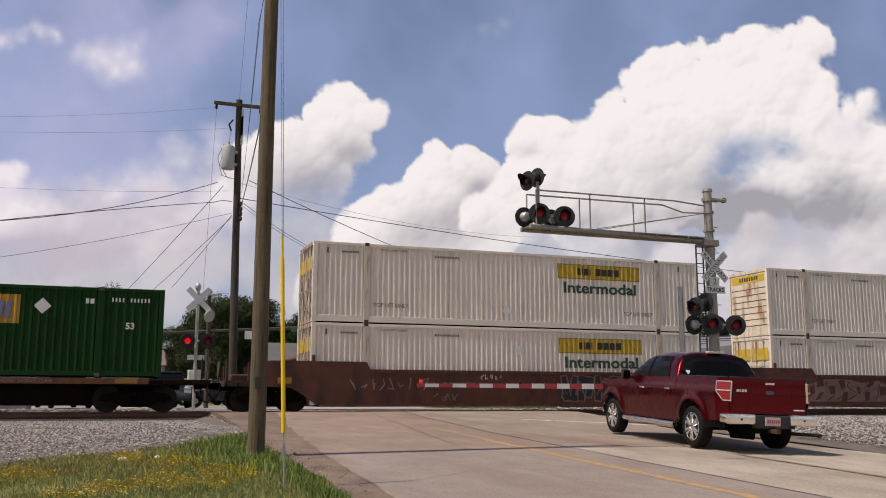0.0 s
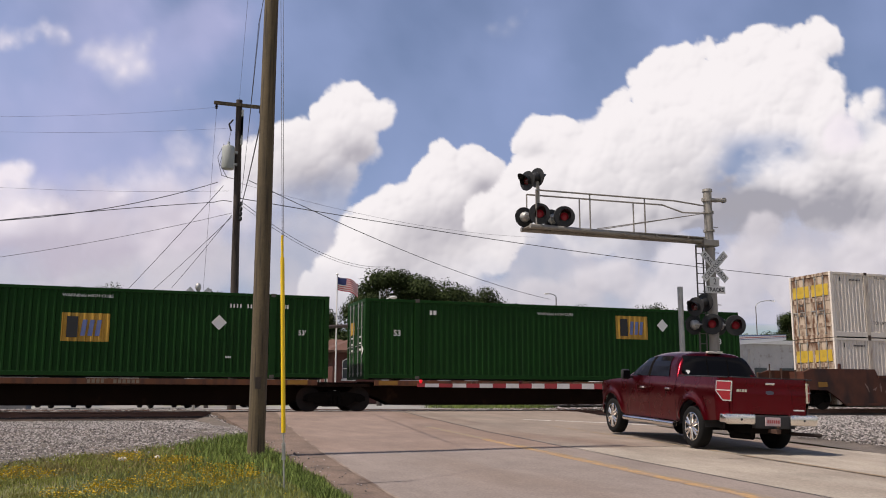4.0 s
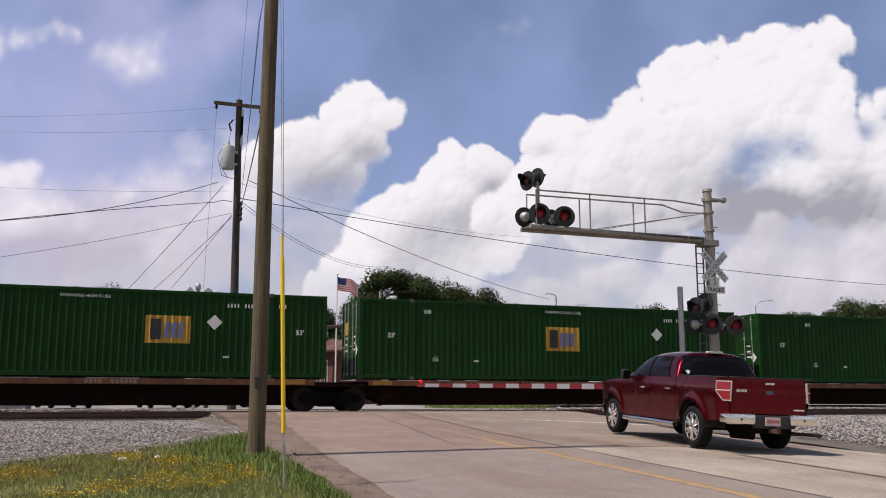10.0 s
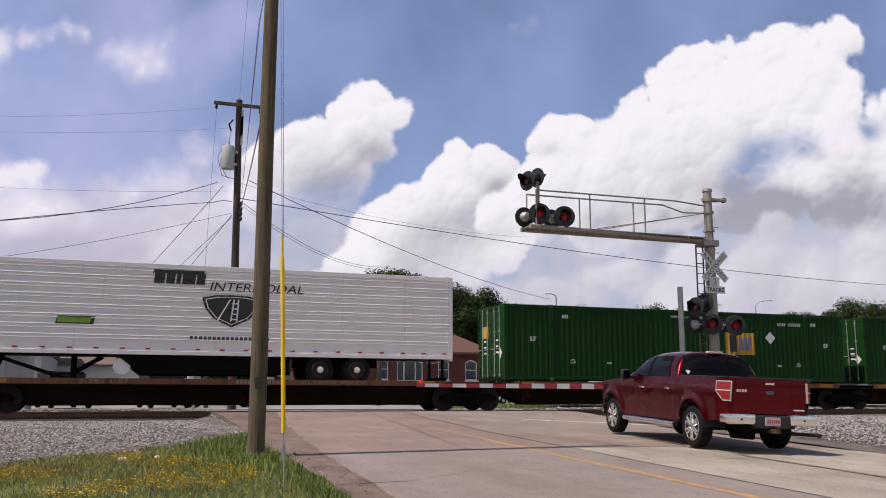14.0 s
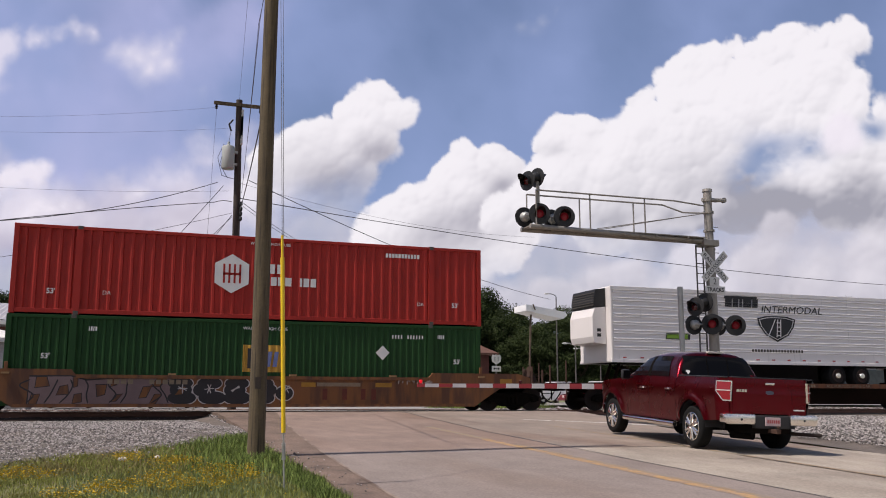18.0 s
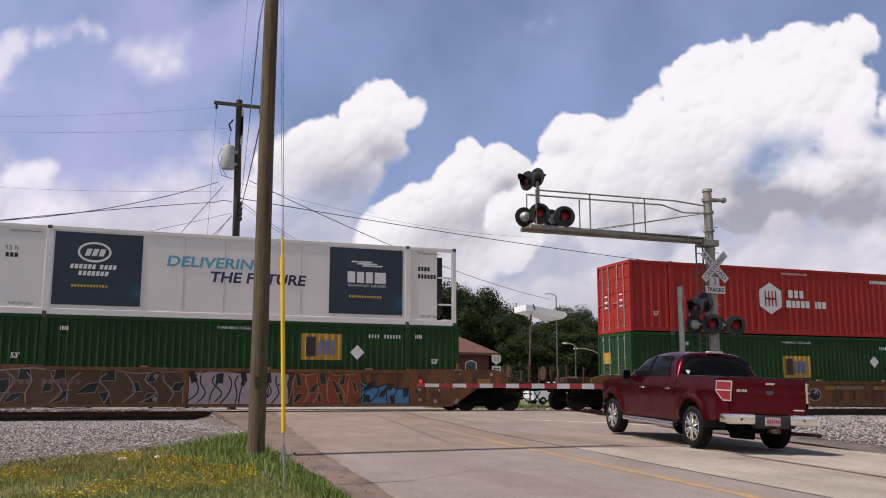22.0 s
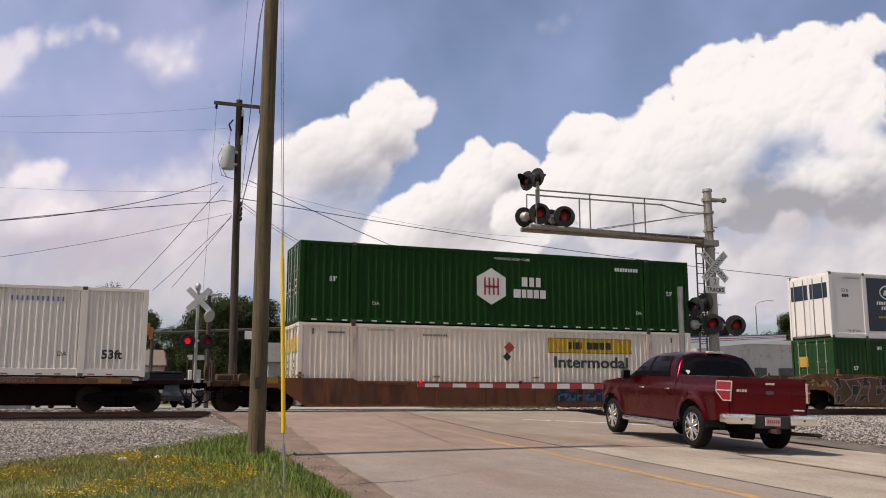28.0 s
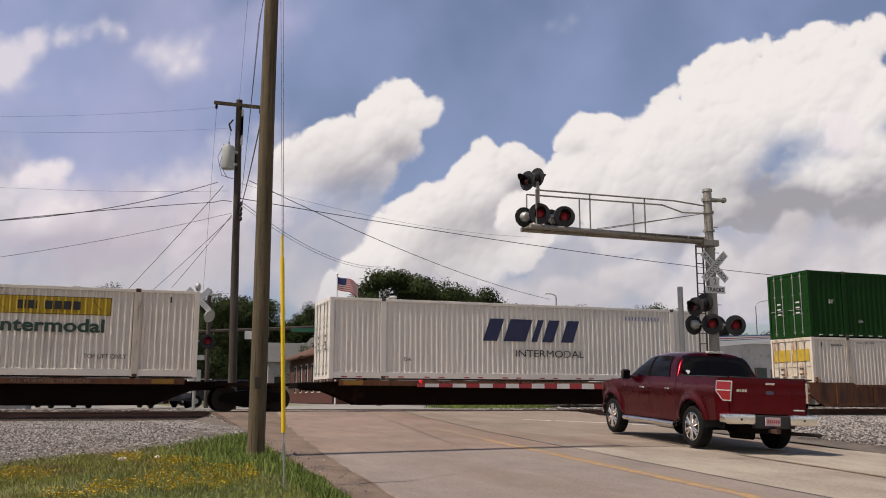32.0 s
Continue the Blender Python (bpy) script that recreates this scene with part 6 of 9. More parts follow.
# ---- poles, wires and the guyed marker ----
def tapered_pole(name, base, top, r0, r1, material, label):
    p = thing(name, Matrix(), label, "utility pole")
    bm = B()
    n, rings = 20, []
    b, t = Vector(base), Vector(top)
    for j in range(15):
        a = j / 14
        c = b.lerp(t, a) + Vector((0.012 * noise.noise((a * 3, 0, r0)), 0, 0))
        r = r0 + (r1 - r0) * a
        rings.append([bm.verts.new(c + Vector((r * math.cos(2 * math.pi * i / n), r * math.sin(2 * math.pi * i / n), 0)) * (1 + 0.03 * noise.noise((math.cos(6.28 * i / n) * 2, math.sin(6.28 * i / n) * 2, a * 6)))) for i in range(n)])
    for q, w in zip(rings, rings[1:]):
        for i in range(n):
            bm.faces.new((q[i], q[(i + 1) % n], w[(i + 1) % n], w[i]))
    bm.faces.new(rings[-1])
    part("shaft", bm, material, p, smooth=True)
    return p


near_pole = tapered_pole("utility_pole", (2.345, 15.95, -0.75), (2.365, 15.95, 12.5), 0.150, 0.115, M_WOOD, "weathered grey-brown wooden pole standing in the grass")
bm = B()
box(bm, 2.27, 2.37, 15.795, 15.802, 0.60, 0.80)
part("number_tag", bm, M_WOOD_DARK, near_pole)
far_pole = tapered_pole("utility_pole", (4.80, 40.0, -0.1), (4.62, 40.0, 13.7), 0.19, 0.14, M_WOOD_DARK, "dark creosoted utility pole carrying a grey transformer")
bm = B()
box(bm, 3.50, 5.70, 39.80, 39.92, 13.36, 13.50)
part("crossarm", bm, M_WOOD, far_pole, "pale wooden crossarm")
for x in (3.62, 5.55):
    bm = B()
    lathe(bm, [(0.03, -0.22), (0.07, -0.18), (0.04, -0.14), (0.07, -0.10), (0.04, -0.05), (0.05, 0.0), (0.0, 0.0)], Matrix.Translation((x, 39.86, 13.36)), 12)
    part("insulator", bm, M_BLACK, far_pole)
bm = B()
lathe(bm, [(0.0, 10.42), (0.26, 10.42), (0.28, 10.46), (0.28, 11.38), (0.25, 11.45), (0.06, 11.52), (0.05, 11.66), (0.0, 11.68)], Matrix.Translation((4.20, 39.75, 0)), 24)
part("transformer", bm, M_GREYTANK, far_pole, "grey cylindrical transformer", smooth=True)
bm = B()
box(bm, 4.40, 4.60, 39.68, 39.85, 10.6, 10.7)
box(bm, 4.40, 4.60, 39.68, 39.85, 11.15, 11.25)
part("bracket", bm, M_GALV, far_pole)
bm = B()
for a, b in (((4.35, 39.8, 12.7), (4.18, 39.7, 12.45)), ((4.18, 39.7, 12.45), (4.28, 39.7, 12.15))):
    rod(bm, a, b, 0.04, n=8)
part("fuse_cutout", bm, M_BLACK, far_pole)
for z0, z1, dx in ((12.9, 11.6, 0.10), (13.2, 12.0, 0.16)):
    bm = B()
    box(bm, 4.75 - 0.03, 4.75 + 0.05, 39.72, 39.86, z1, z0)
    part("conduit", bm, M_GREYTANK, far_pole)
bm = B()
for k in range(4):
    ball(bm, (4.84, 39.8, 8.9 - 0.22 * k), 0.10, 1, (0.9, 0.9, 1.3))
part("cable_closure", bm, M_BLACK, far_pole, "black cable splice closure")


def wire(points, r, sag=0.0, name="overhead_wire", label="thin dark overhead wire strung between poles", material=None, n=14):
    """A hanging cable through given points."""
    cu = bpy.data.curves.new(name, "CURVE")
    cu.dimensions, cu.bevel_depth, cu.bevel_resolution = "3D", r, 1
    for a, b in zip(points, points[1:]):
        a, b = Vector(a), Vector(b)
        sp = cu.splines.new("POLY")
        sp.points.add(n)
        for i in range(n + 1):
            u = i / n
            p = a.lerp(b, u) - Vector((0, 0, 4 * sag * u * (1 - u)))
            sp.points[i].co = (*p, 1)
    cu.materials.append(material or M_WIRE)
    ob = new(name, cu)
    return tagged(ob, label, "wire", "overhead wires")


HUB = (4.55, 39.9, 10.0)
for pts, r, sag in (
        ([(-5.34, 36.0, 6.70), (3.80, 39.8, 9.80)], 0.017, 0.35),
        ([(-5.35, 36.0, 6.64), (3.70, 39.8, 8.90), (4.44, 39.8, 8.97)], 0.016, -0.06),
        ([(-5.81, 40.0, 5.80), (4.46, 39.8, 8.47)], 0.010, 0.15),
        ([(4.80, 39.8, 9.15), (55.58, 50.0, 8.49)], 0.018, 0.55),
        ([(5.14, 39.8, 10.0), (35.04, 70.0, 8.89)], 0.018, 0.6),
        ([(4.93, 39.8, 8.96), (17.64, 60.0, 9.53)], 0.012, 0.9),
        ([(4.93, 39.8, 8.80), (18.2, 60.0, 9.45)], 0.010, 1.0),
        ([(4.05, 39.8, 9.66), (0.43, 56.0, 6.70)], 0.016, 0.05),
        ([(4.46, 39.8, 8.37), (3.05, 58.0, 7.2)], 0.014, 0.05),
        ([(4.46, 39.8, 8.29), (1.92, 58.0, 6.98)], 0.014, 0.05),
        ([(4.7, 39.8, 9.85), (24.0, 50.0, 10.3)], 0.006, 0.5),
        ([(-5.01, 40.0, 11.89), (3.62, 39.8, 13.2)], 0.004, 0.1),
        ([(-4.97, 40.0, 11.25), (4.19, 39.8, 12.3)], 0.004, 0.1),
        ([(-5.5, 40.0, 8.9), (4.3, 39.8, 9.45)], 0.005, 0.1),
        ([(3.62, 39.8, 13.1), (3.40, 39.9, 5.0)], 0.006, 0.0),
        ([(4.80, 39.8, 8.6), (2.42, 16.1, 6.42)], 0.016, 0.2),
        ([(4.9, 39.8, 10.0), (3.35, 25.0, 11.1), (2.75, 17.0, 11.0)], 0.008, 0.1),
        ([(4.85, 39.8, 9.4), (3.25, 24.0, 10.8), (2.65, 17.0, 11.0)], 0.008, 0.1),
        ([(4.62, 40.0, 13.7), (3.62, 30.0, 14.1)], 0.005, 0.0),
        ([(4.0, 39.75, 11.55), (3.75, 39.7, 10.9), (3.95, 39.7, 10.1), (4.5, 39.8, 10.0)], 0.012, 0.0),
        ([(4.2, 39.75, 11.65), (4.28, 39.7, 12.15)], 0.010, 0.0),
        ([(4.05, 39.72, 11.5), (3.85, 39.7, 10.6), (4.2, 39.7, 10.0)], 0.012, 0.0),
        ([(2.36, 15.9, 12.2), (2.02, 12.0, 2.58)], 0.004, 0.0),
        ([(2.42, 15.9, 12.2), (2.04, 12.0, 2.58)], 0.004, 0.0)):
    wire(pts, r, sag)

guy = thing("guy_anchor", Matrix(), "bright yellow plastic guard over a steel guy wire beside the road", "guy wire")
G0, G1 = Vector((2.145, 12.0, -0.90)), Vector((2.02, 12.0, 2.58))
gd = (G1 - G0).normalized()
bm = B()
rod(bm, G0 - gd * 0.2, G0 + gd * 0.95, 0.012, n=8)
part("anchor_rod", bm, M_GALV, guy, "galvanised anchor rod")
bm = B()
for s in (-1, 1):
    rod(bm, G0 + gd * 0.58 + Vector((0.016 * s, 0, 0)), G0 + gd * 0.74 + Vector((0.016 * s, 0, 0)), 0.008, n=6)
rod(bm, G0 + gd * 0.55, G0 + gd * 0.59, 0.026, n=10)
rod(bm, G0 + gd * 0.73, G0 + gd * 0.77, 0.026, n=10)
part("turnbuckle", bm, M_GALV, guy, "steel turnbuckle")
bm = B()
rod(bm, G0 + gd * 0.90, G0 + gd * 3.20, 0.028, n=14)
part("yellow_guard", bm, M_PLASTIC_Y, guy, smooth=True)
bm = B()
rod(bm, G0 + gd * 2.9, G0 + gd * 3.50, 0.018, n=12)
part("guard_tip", bm, M_PLASTIC_Y, guy, smooth=True)


# ---- grass, flowers and loose stones ----
M_GRASS = mat("meadow_grass", (0.225, 0.240, 0.062), 0.85, var=0.42, scale=1.2, island=0.7, spots=(0.20, 0.165, 0.062), spot_amount=0.40, spot_freq=1.1, spec=0.2)
M_GRASS_DARK = mat("rank_green_grass", (0.150, 0.200, 0.050), 0.8, var=0.55, scale=1.5, island=0.9, spec=0.2)
M_FLOWER = mat("yellow_petals", (0.58, 0.39, 0.012), 0.8, var=0.2, island=0.6)
M_WEED = mat("grey_green_weeds", (0.16, 0.20, 0.085), 0.85, var=0.35, island=0.9)


def blades(name, count, place, size, material, label, category, lean=0.85, seed=3):
    """Loose grass: each blade a bent pair of quads."""
    rnd = random.Random(seed)
    vs, fs = [], []
    while count > 0:
        p = place(rnd)
        if p is None:
            continue
        count -= 1
        x, y, z = p
        h = size(x, y, rnd)
        a = rnd.uniform(0, 6.283)
        w = h * 0.03 + 0.003
        dx, dy = math.cos(a) * w, math.sin(a) * w
        b = rnd.uniform(0, 6.283)
        lx, ly = math.cos(b) * h * lean * rnd.random(), math.sin(b) * h * lean * rnd.random()
        i = len(vs)
        vs += [(x - dx, y - dy, z - 0.02), (x + dx, y + dy, z - 0.02), (x + dx * 0.7 + lx * 0.35, y + dy * 0.7 + ly * 0.35, z + h * 0.6), (x - dx * 0.7 + lx * 0.35, y - dy * 0.7 + ly * 0.35, z + h * 0.6), (x + lx, y + ly, z + h)]
        fs += [(i, i + 1, i + 2, i + 3), (i + 3, i + 2, i + 4)]
    ob = raw(name, vs, fs, material)
    return tagged(ob, label, category, kind="stuff")


def turf_place(x0, x1, y0, y1, density=None):
    def place(rnd):
        x, y = rnd.uniform(x0, x1), rnd.uniform(y0, y1)
        if x > road_left(y) - 0.10 + 0.16 * noise.noise((x * 3, y * 2.2, 5)) or (y > ballast_edge(x) + rnd.gauss(0.0, 0.35)):
            return None
        if density and rnd.random() > density(x, y):
            return None
        return x, y, terrain(x, y)
    return place


def patchy(x, y):
    return 0.35 + 0.9 * (0.5 + noise.noise((x * 0.9, y * 0.6, 7)))


blades("grass", 95000, turf_place(-4.5, 2.9, 9.5, 22.0, patchy), lambda x, y, r: r.uniform(0.02, 0.075) * (0.75 + 0.8 * max(0, noise.noise((x, y, 2)))), M_GRASS, "sunlit rough grass verge beside the road", "grass")
blades("grass", 4200, turf_place(2.35, 2.95, 9.5, 14.0), lambda x, y, r: r.uniform(0.05, 0.17), M_GRASS_DARK, "taller dark green grass along the road edge", "grass", 0.6, 5)
blades("grass", 6500, turf_place(-0.6, 3.0, 13.4, 20.5, lambda x, y: max(0.0, min(1.0, (x - 0.4) / 2.2)) ** 1.5 * (0.3 + 0.7 * min(1.0, max(0.0, (y - 13.4) / 2.5)))), lambda x, y, r: r.uniform(0.06, 0.17), M_GRASS_DARK, "green grass round the foot of the pole", "grass", 0.9, 6)
blades("weeds", 5200, turf_place(-0.6, 2.4, 9.5, 14.0), lambda x, y, r: r.uniform(0.03, 0.10), M_WEED, "low grey-green weeds in the verge", "weeds", 0.9, 8)
blades("weeds", 3500, turf_place(-4.5, 1.5, 14.0, 19.5), lambda x, y, r: r.uniform(0.03, 0.10), mat("dry_grass", (0.22, 0.18, 0.075), 0.85, var=0.3, island=0.8), "dry straw-coloured grass at the edge of the ballast", "grass", 0.8, 9)


FLOWER_BEDS = [(-1.06, 14.0, 0.45, 0.6), (0.3, 16.0, 0.25, 0.8), (0.05, 12.3, 0.35, 0.7), (0.71, 12.9, 0.45, 1.0), (1.62, 13.6, 0.5, 0.9), (0.96, 15.0, 0.4, 0.7), (-0.43, 11.7, 0.4, 0.4), (-2.6, 13.0, 0.6, 0.6), (1.3, 12.4, 0.3, 0.4)]


def flower_patch(x, y):
    n = 0.5 * noise.noise((x * 3.1, y * 1.9, 4))
    best = max(1.25 - ((x - cx) / rx) ** 2 - ((y - cy) / ry) ** 2 for cx, cy, rx, ry in FLOWER_BEDS)
    return 1.0 if best + n > 0.35 else (0.035 if best + n > -0.8 else 0.004)


rnd = random.Random(21)
vs, fs = [], []
place = turf_place(-4.2, 2.3, 10.2, 16.6, flower_patch)
n = 0
while n < 4000:
    p = place(rnd)
    if p is None:
        continue
    n += 1
    x, y, z = p
    z += rnd.uniform(0.05, 0.14)
    r = rnd.uniform(0.006, 0.014)
    tilt, a0 = rnd.uniform(-0.9, 0.2), rnd.uniform(0, 6.28)
    i = len(vs)
    vs.append((x, y, z + r * 0.4))
    for k in range(6):
        a = a0 + k * 1.047
        vs.append((x + r * math.cos(a), y + r * math.sin(a), z + r * math.sin(a) * tilt))
    fs += [(i, i + 1 + k, i + 1 + (k + 1) % 6) for k in range(6)]
tagged(raw("flowers", vs, fs, M_FLOWER), "small yellow wildflowers scattered through the grass", "flowers", kind="stuff")


def stones(name, count, place, lo, hi, label, seed):
    rnd = random.Random(seed)
    vs, fs = [], []
    while count > 0:
        p = place(rnd)
        if p is None:
            continue
        count -= 1
        x, y, z = p
        r = rnd.uniform(lo, hi) * (1.6 if rnd.random() < 0.04 else 1.0)
        i = len(vs)
        a0 = rnd.uniform(0, 6.28)
        for k in range(4):
            a = a0 + k * 1.571 + rnd.uniform(-0.3, 0.3)
            q = r * rnd.uniform(0.7, 1.2)
            vs.append((x + q * math.cos(a), y + q * math.sin(a), z + r * rnd.uniform(-0.1, 0.35)))
        vs += [(x + r * rnd.uniform(-0.4, 0.4), y + r * rnd.uniform(-0.4, 0.4), z + r * rnd.uniform(0.5, 0.95)), (x, y, z - r * 0.5)]
        for k in range(4):
            fs.append((i + k, i + (k + 1) % 4, i + 4))
            fs.append((i + (k + 1) % 4, i + k, i + 5))
    ob = raw(name, vs, fs, M_STONE)
    return tagged(ob, label, "gravel", kind="stuff")


def west_place(rnd):
    x, y = rnd.uniform(-5.5, 3.1), 14.0 + 18.0 * rnd.random() ** 0.8
    if y < ballast_edge(x) + rnd.gauss(0, 0.5) or (x > road_left(y) - 0.02):
        return None
    return x, y, max(terrain(x, y) + 0.02, bed(y))


def east_place(rnd):
    x, y = rnd.uniform(14.6, 30.0), rnd.uniform(14.9, 31.9)
    if x < 15.0 + 0.12 * max(0, y - 24) or (x < 16 and y < 14.6 + (16 - x) * 0.5):
        return None
    return x, y, terrain(x, y) + 0.03


stones("gravel", 36000, west_place, 0.010, 0.030, "pale grey crushed stone of the track bed", 31)
stones("gravel", 36000, east_place, 0.016, 0.044, "pale buff crushed stone of the track bed", 32)
stones("gravel", 5000, lambda r: (r.uniform(-8, 3.0), r.uniform(33.8, 44), -0.05), 0.03, 0.07, "pale stone beyond the rails", 33)
stones("gravel", 4000, lambda r: (r.uniform(14.5, 40), r.uniform(33.8, 44), -0.05), 0.04, 0.09, "pale stone beyond the rails", 34)
stones("gravel", 90, lambda r: (lambda y: (road_left(y) + abs(r.gauss(0.05, 0.18)), y, road_top(3, y) + 0.0))(r.uniform(11, 20)), 0.008, 0.022, "loose grit in the gutter", 35)
for x, y, r in ((0.2, 15.9, 0.05), (0.75, 16.2, 0.035), (18.9, 22.2, 0.075)):
    bm = B()
    ball(bm, (x, y, terrain(x, y) + 0.05), r, 2, (1.5, 1.0, 0.7))
    for v in bm.verts:
        v.co += Vector((noise.noise(v.co * 20), noise.noise(v.co * 20 + Vector((3, 0, 0))), 0)) * 0.015
    tagged(part("litter", bm, M_LETTER_W), "crumpled white scrap lying on the gravel", "litter")
blades("grass", 3000, lambda r: (r.uniform(15.3, 20.5), r.uniform(40.5, 46.0), -0.06), lambda x, y, r: r.uniform(0.1, 0.35), M_GRASS_DARK, "green grass beyond the rails", "grass", 0.5, 15)

# ---- town beyond the rails ----
M_BRICK = mat("red_brick", (0.090, 0.030, 0.022), 0.85, var=0.3, scale=1.5, fine=25, bump=0.004)
M_BRICK_DARK = mat("dark_brick", (0.055, 0.022, 0.018), 0.85, var=0.3, scale=1.5, fine=25)
M_SHINGLE = mat("brown_shingles", (0.115, 0.055, 0.038), 0.9, var=0.2, scale=1.2, fine=14, bump=0.01)
M_SHINGLE_GREY = mat("grey_shingles", (0.10, 0.10, 0.10), 0.9, var=0.2, scale=1.2, fine=14)
M_TRIM = mat("white_trim", (0.66, 0.65, 0.62), 0.6, var=0.08)
M_PANE = mat("window_pane", (0.05, 0.06, 0.065), 0.08, var=0.3, scale=2)
M_METALROOF = mat("corrugated_metal_roof", (0.50, 0.48, 0.47), 0.45, metal=0.4, var=0.15, scale=0.6, spots=(0.30, 0.22, 0.18), spot_amount=0.36, spot_scale=(0.4, 2, 1))
M_STUCCO = mat("grey_white_wall", (0.42, 0.41, 0.40), 0.8, var=0.15, scale=0.7, spots=(0.28, 0.25, 0.23), spot_amount=0.4)
M_TANROOF = mat("tan_brown_roof", (0.155, 0.115, 0.095), 0.9, var=0.18, scale=0.8, fine=12)
M_BARK = mat("bark", (0.09, 0.065, 0.045), 0.9, var=0.3, bump=0.02)
M_LEAF = mat("tree_leaves", (0.031, 0.045, 0.014), 0.75, spec=0.12, var=0.40, scale=0.4, island=0.45, spots=(0.042, 0.056, 0.017), spot_amount=0.4, spot_freq=0.4)
M_LEAF_LIGHT = mat("pale_tree_leaves", (0.034, 0.055, 0.013), 0.7, spec=0.25, var=0.5, scale=0.5, island=1.0)

depot = thing("brick_station", Matrix(), "low red-brick station building with a brown hipped roof", "building")
X0, X1, Y0, Y1, EV = 18.3, 33.4, 80.0, 92.0, 4.55
# front wall with openings cut through it: piers and bands between the windows
WINS = [(19.75, 1.15), (22.95, 1.05), (25.55, 2.5), (28.85, 1.1), (31.6, 1.2)]
edges, last = [], X0
for c, w in WINS:
    edges.append((last, c - w / 2))
    last = c + w / 2
edges.append((last, X1))
for a, b in edges:
    bm = B()
    box(bm, a, b, Y0, Y0 + 0.35, 0.0, EV)
    part("wall_pier", bm, M_BRICK, depot)
for c, w in WINS:
    door = w > 2
    zb, zt = (0.15 if door else 2.15), 4.05
    bm = B()
    if not door:
        box(bm, c - w / 2, c + w / 2, Y0, Y0 + 0.35, 0.0, zb)
    n = 8
    arch = [(c - w / 2 + w * i / n, zt - 0.28 + 0.28 * math.sin(math.pi * i / n)) for i in range(n + 1)]
    prism(bm, arch + [(c + w / 2, EV), (c - w / 2, EV)], Y0, Y0 + 0.35)
    part("wall_band", bm, M_BRICK, depot)
    bm = B()
    fr = 0.09
    for x in ((c - w / 2, c - w / 2 + fr), (c + w / 2 - fr, c + w / 2)) + (((c - 0.6, c - 0.5), (c + 0.5, c + 0.6)) if door else ()):
        box(bm, x[0], x[1], Y0 + 0.10, Y0 + 0.22, zb, zt - 0.2)
    box(bm, c - w / 2, c + w / 2, Y0 + 0.10, Y0 + 0.22, zb, zb + 0.1)
    box(bm, c - w / 2, c + w / 2, Y0 + 0.10, Y0 + 0.22, (zb + zt) / 2 - 0.03, (zb + zt) / 2 + 0.03)
    prism(bm, arch + [(p[0], p[1] - 0.12) for p in reversed(arch)], Y0 + 0.08, Y0 + 0.22)
    wn_ = part("window_frame" if not door else "door_frame", bm, M_TRIM, depot, "white arched frame")
    bm = B()
    box(bm, c - w / 2, c + w / 2, Y0 + 0.15, Y0 + 0.17, zb, zt)
    part("pane", bm, M_PANE, wn_)
    if not door:
        bm = B()
        box(bm, c - w / 2 - 0.08, c + w / 2 + 0.08, Y0 - 0.06, Y0 + 0.08, zb - 0.12, zb)
        part("sill", bm, M_TRIM, depot)
bm = B()
box(bm, X0, X0 + 0.35, Y0 + 0.35, 101, 0, EV)
part("side_wall", bm, M_BRICK, depot, "long red-brick side wall")
bm = B()
box(bm, X1 - 0.35, X1, Y0 + 0.35, Y1, 0, EV)
part("side_wall", bm, M_BRICK, depot)
bm = B()
box(bm, X0 + 0.35, X1 - 0.35, 100.6, 101, 0, EV)
part("rear_wall", bm, M_BRICK, depot)
for y in (82.5, 85.5, 88.5, 91.5, 94.5, 97.5):
    bm = B()
    box(bm, X0 - 0.05, X0 + 0.02, y - 0.55, y + 0.55, 1.0, 3.9)
    sw = part("side_window", bm, M_TRIM, depot, "tall white-framed side window")
    bm = B()
    box(bm, X0 - 0.07, X0 - 0.045, y - 0.42, y + 0.42, 1.1, 3.75)
    part("pane", bm, M_PANE, sw)


def hip(bm, x0, x1, y0, y1, z0, z1, ra, rb, ry):
    v = [bm.verts.new(p) for p in ((x0, y0, z0), (x1, y0, z0), (x1, y1, z0), (x0, y1, z0), (ra, ry, z1), (rb, ry, z1), (x0, y0, z0 - 0.18), (x1, y0, z0 - 0.18), (x1, y1, z0 - 0.18), (x0, y1, z0 - 0.18))]
    for f in ((0, 1, 5, 4), (1, 2, 5), (2, 3, 4, 5), (3, 0, 4), (6, 7, 1, 0), (7, 8, 2, 1), (8, 9, 3, 2), (9, 6, 0, 3), (9, 8, 7, 6)):
        bm.faces.new([v[i] for i in f])
    return bm


bm = hip(B(), X0 - 0.7, X1 + 0.7, Y0 - 0.7, Y1 + 0.7, 4.72, 7.25, 24.4, 31.0, 86)
part("roof", bm, M_SHINGLE, depot, "brown shingled hip roof")
bm = hip(B(), X0 - 0.7, 27, Y1 - 2, 101.8, 4.70, 6.8, 22, 23, 97)
part("roof", bm, M_SHINGLE, depot)
for x in (22.0, 31.5):
    bm = B()
    box(bm, x - 0.38, x + 0.38, 86.2, 87.0, 6.0, 8.3, 0.02)
    box(bm, x - 0.46, x + 0.46, 86.1, 87.1, 8.15, 8.35)
    part("chimney", bm, M_TRIM, depot, "white-painted chimney")

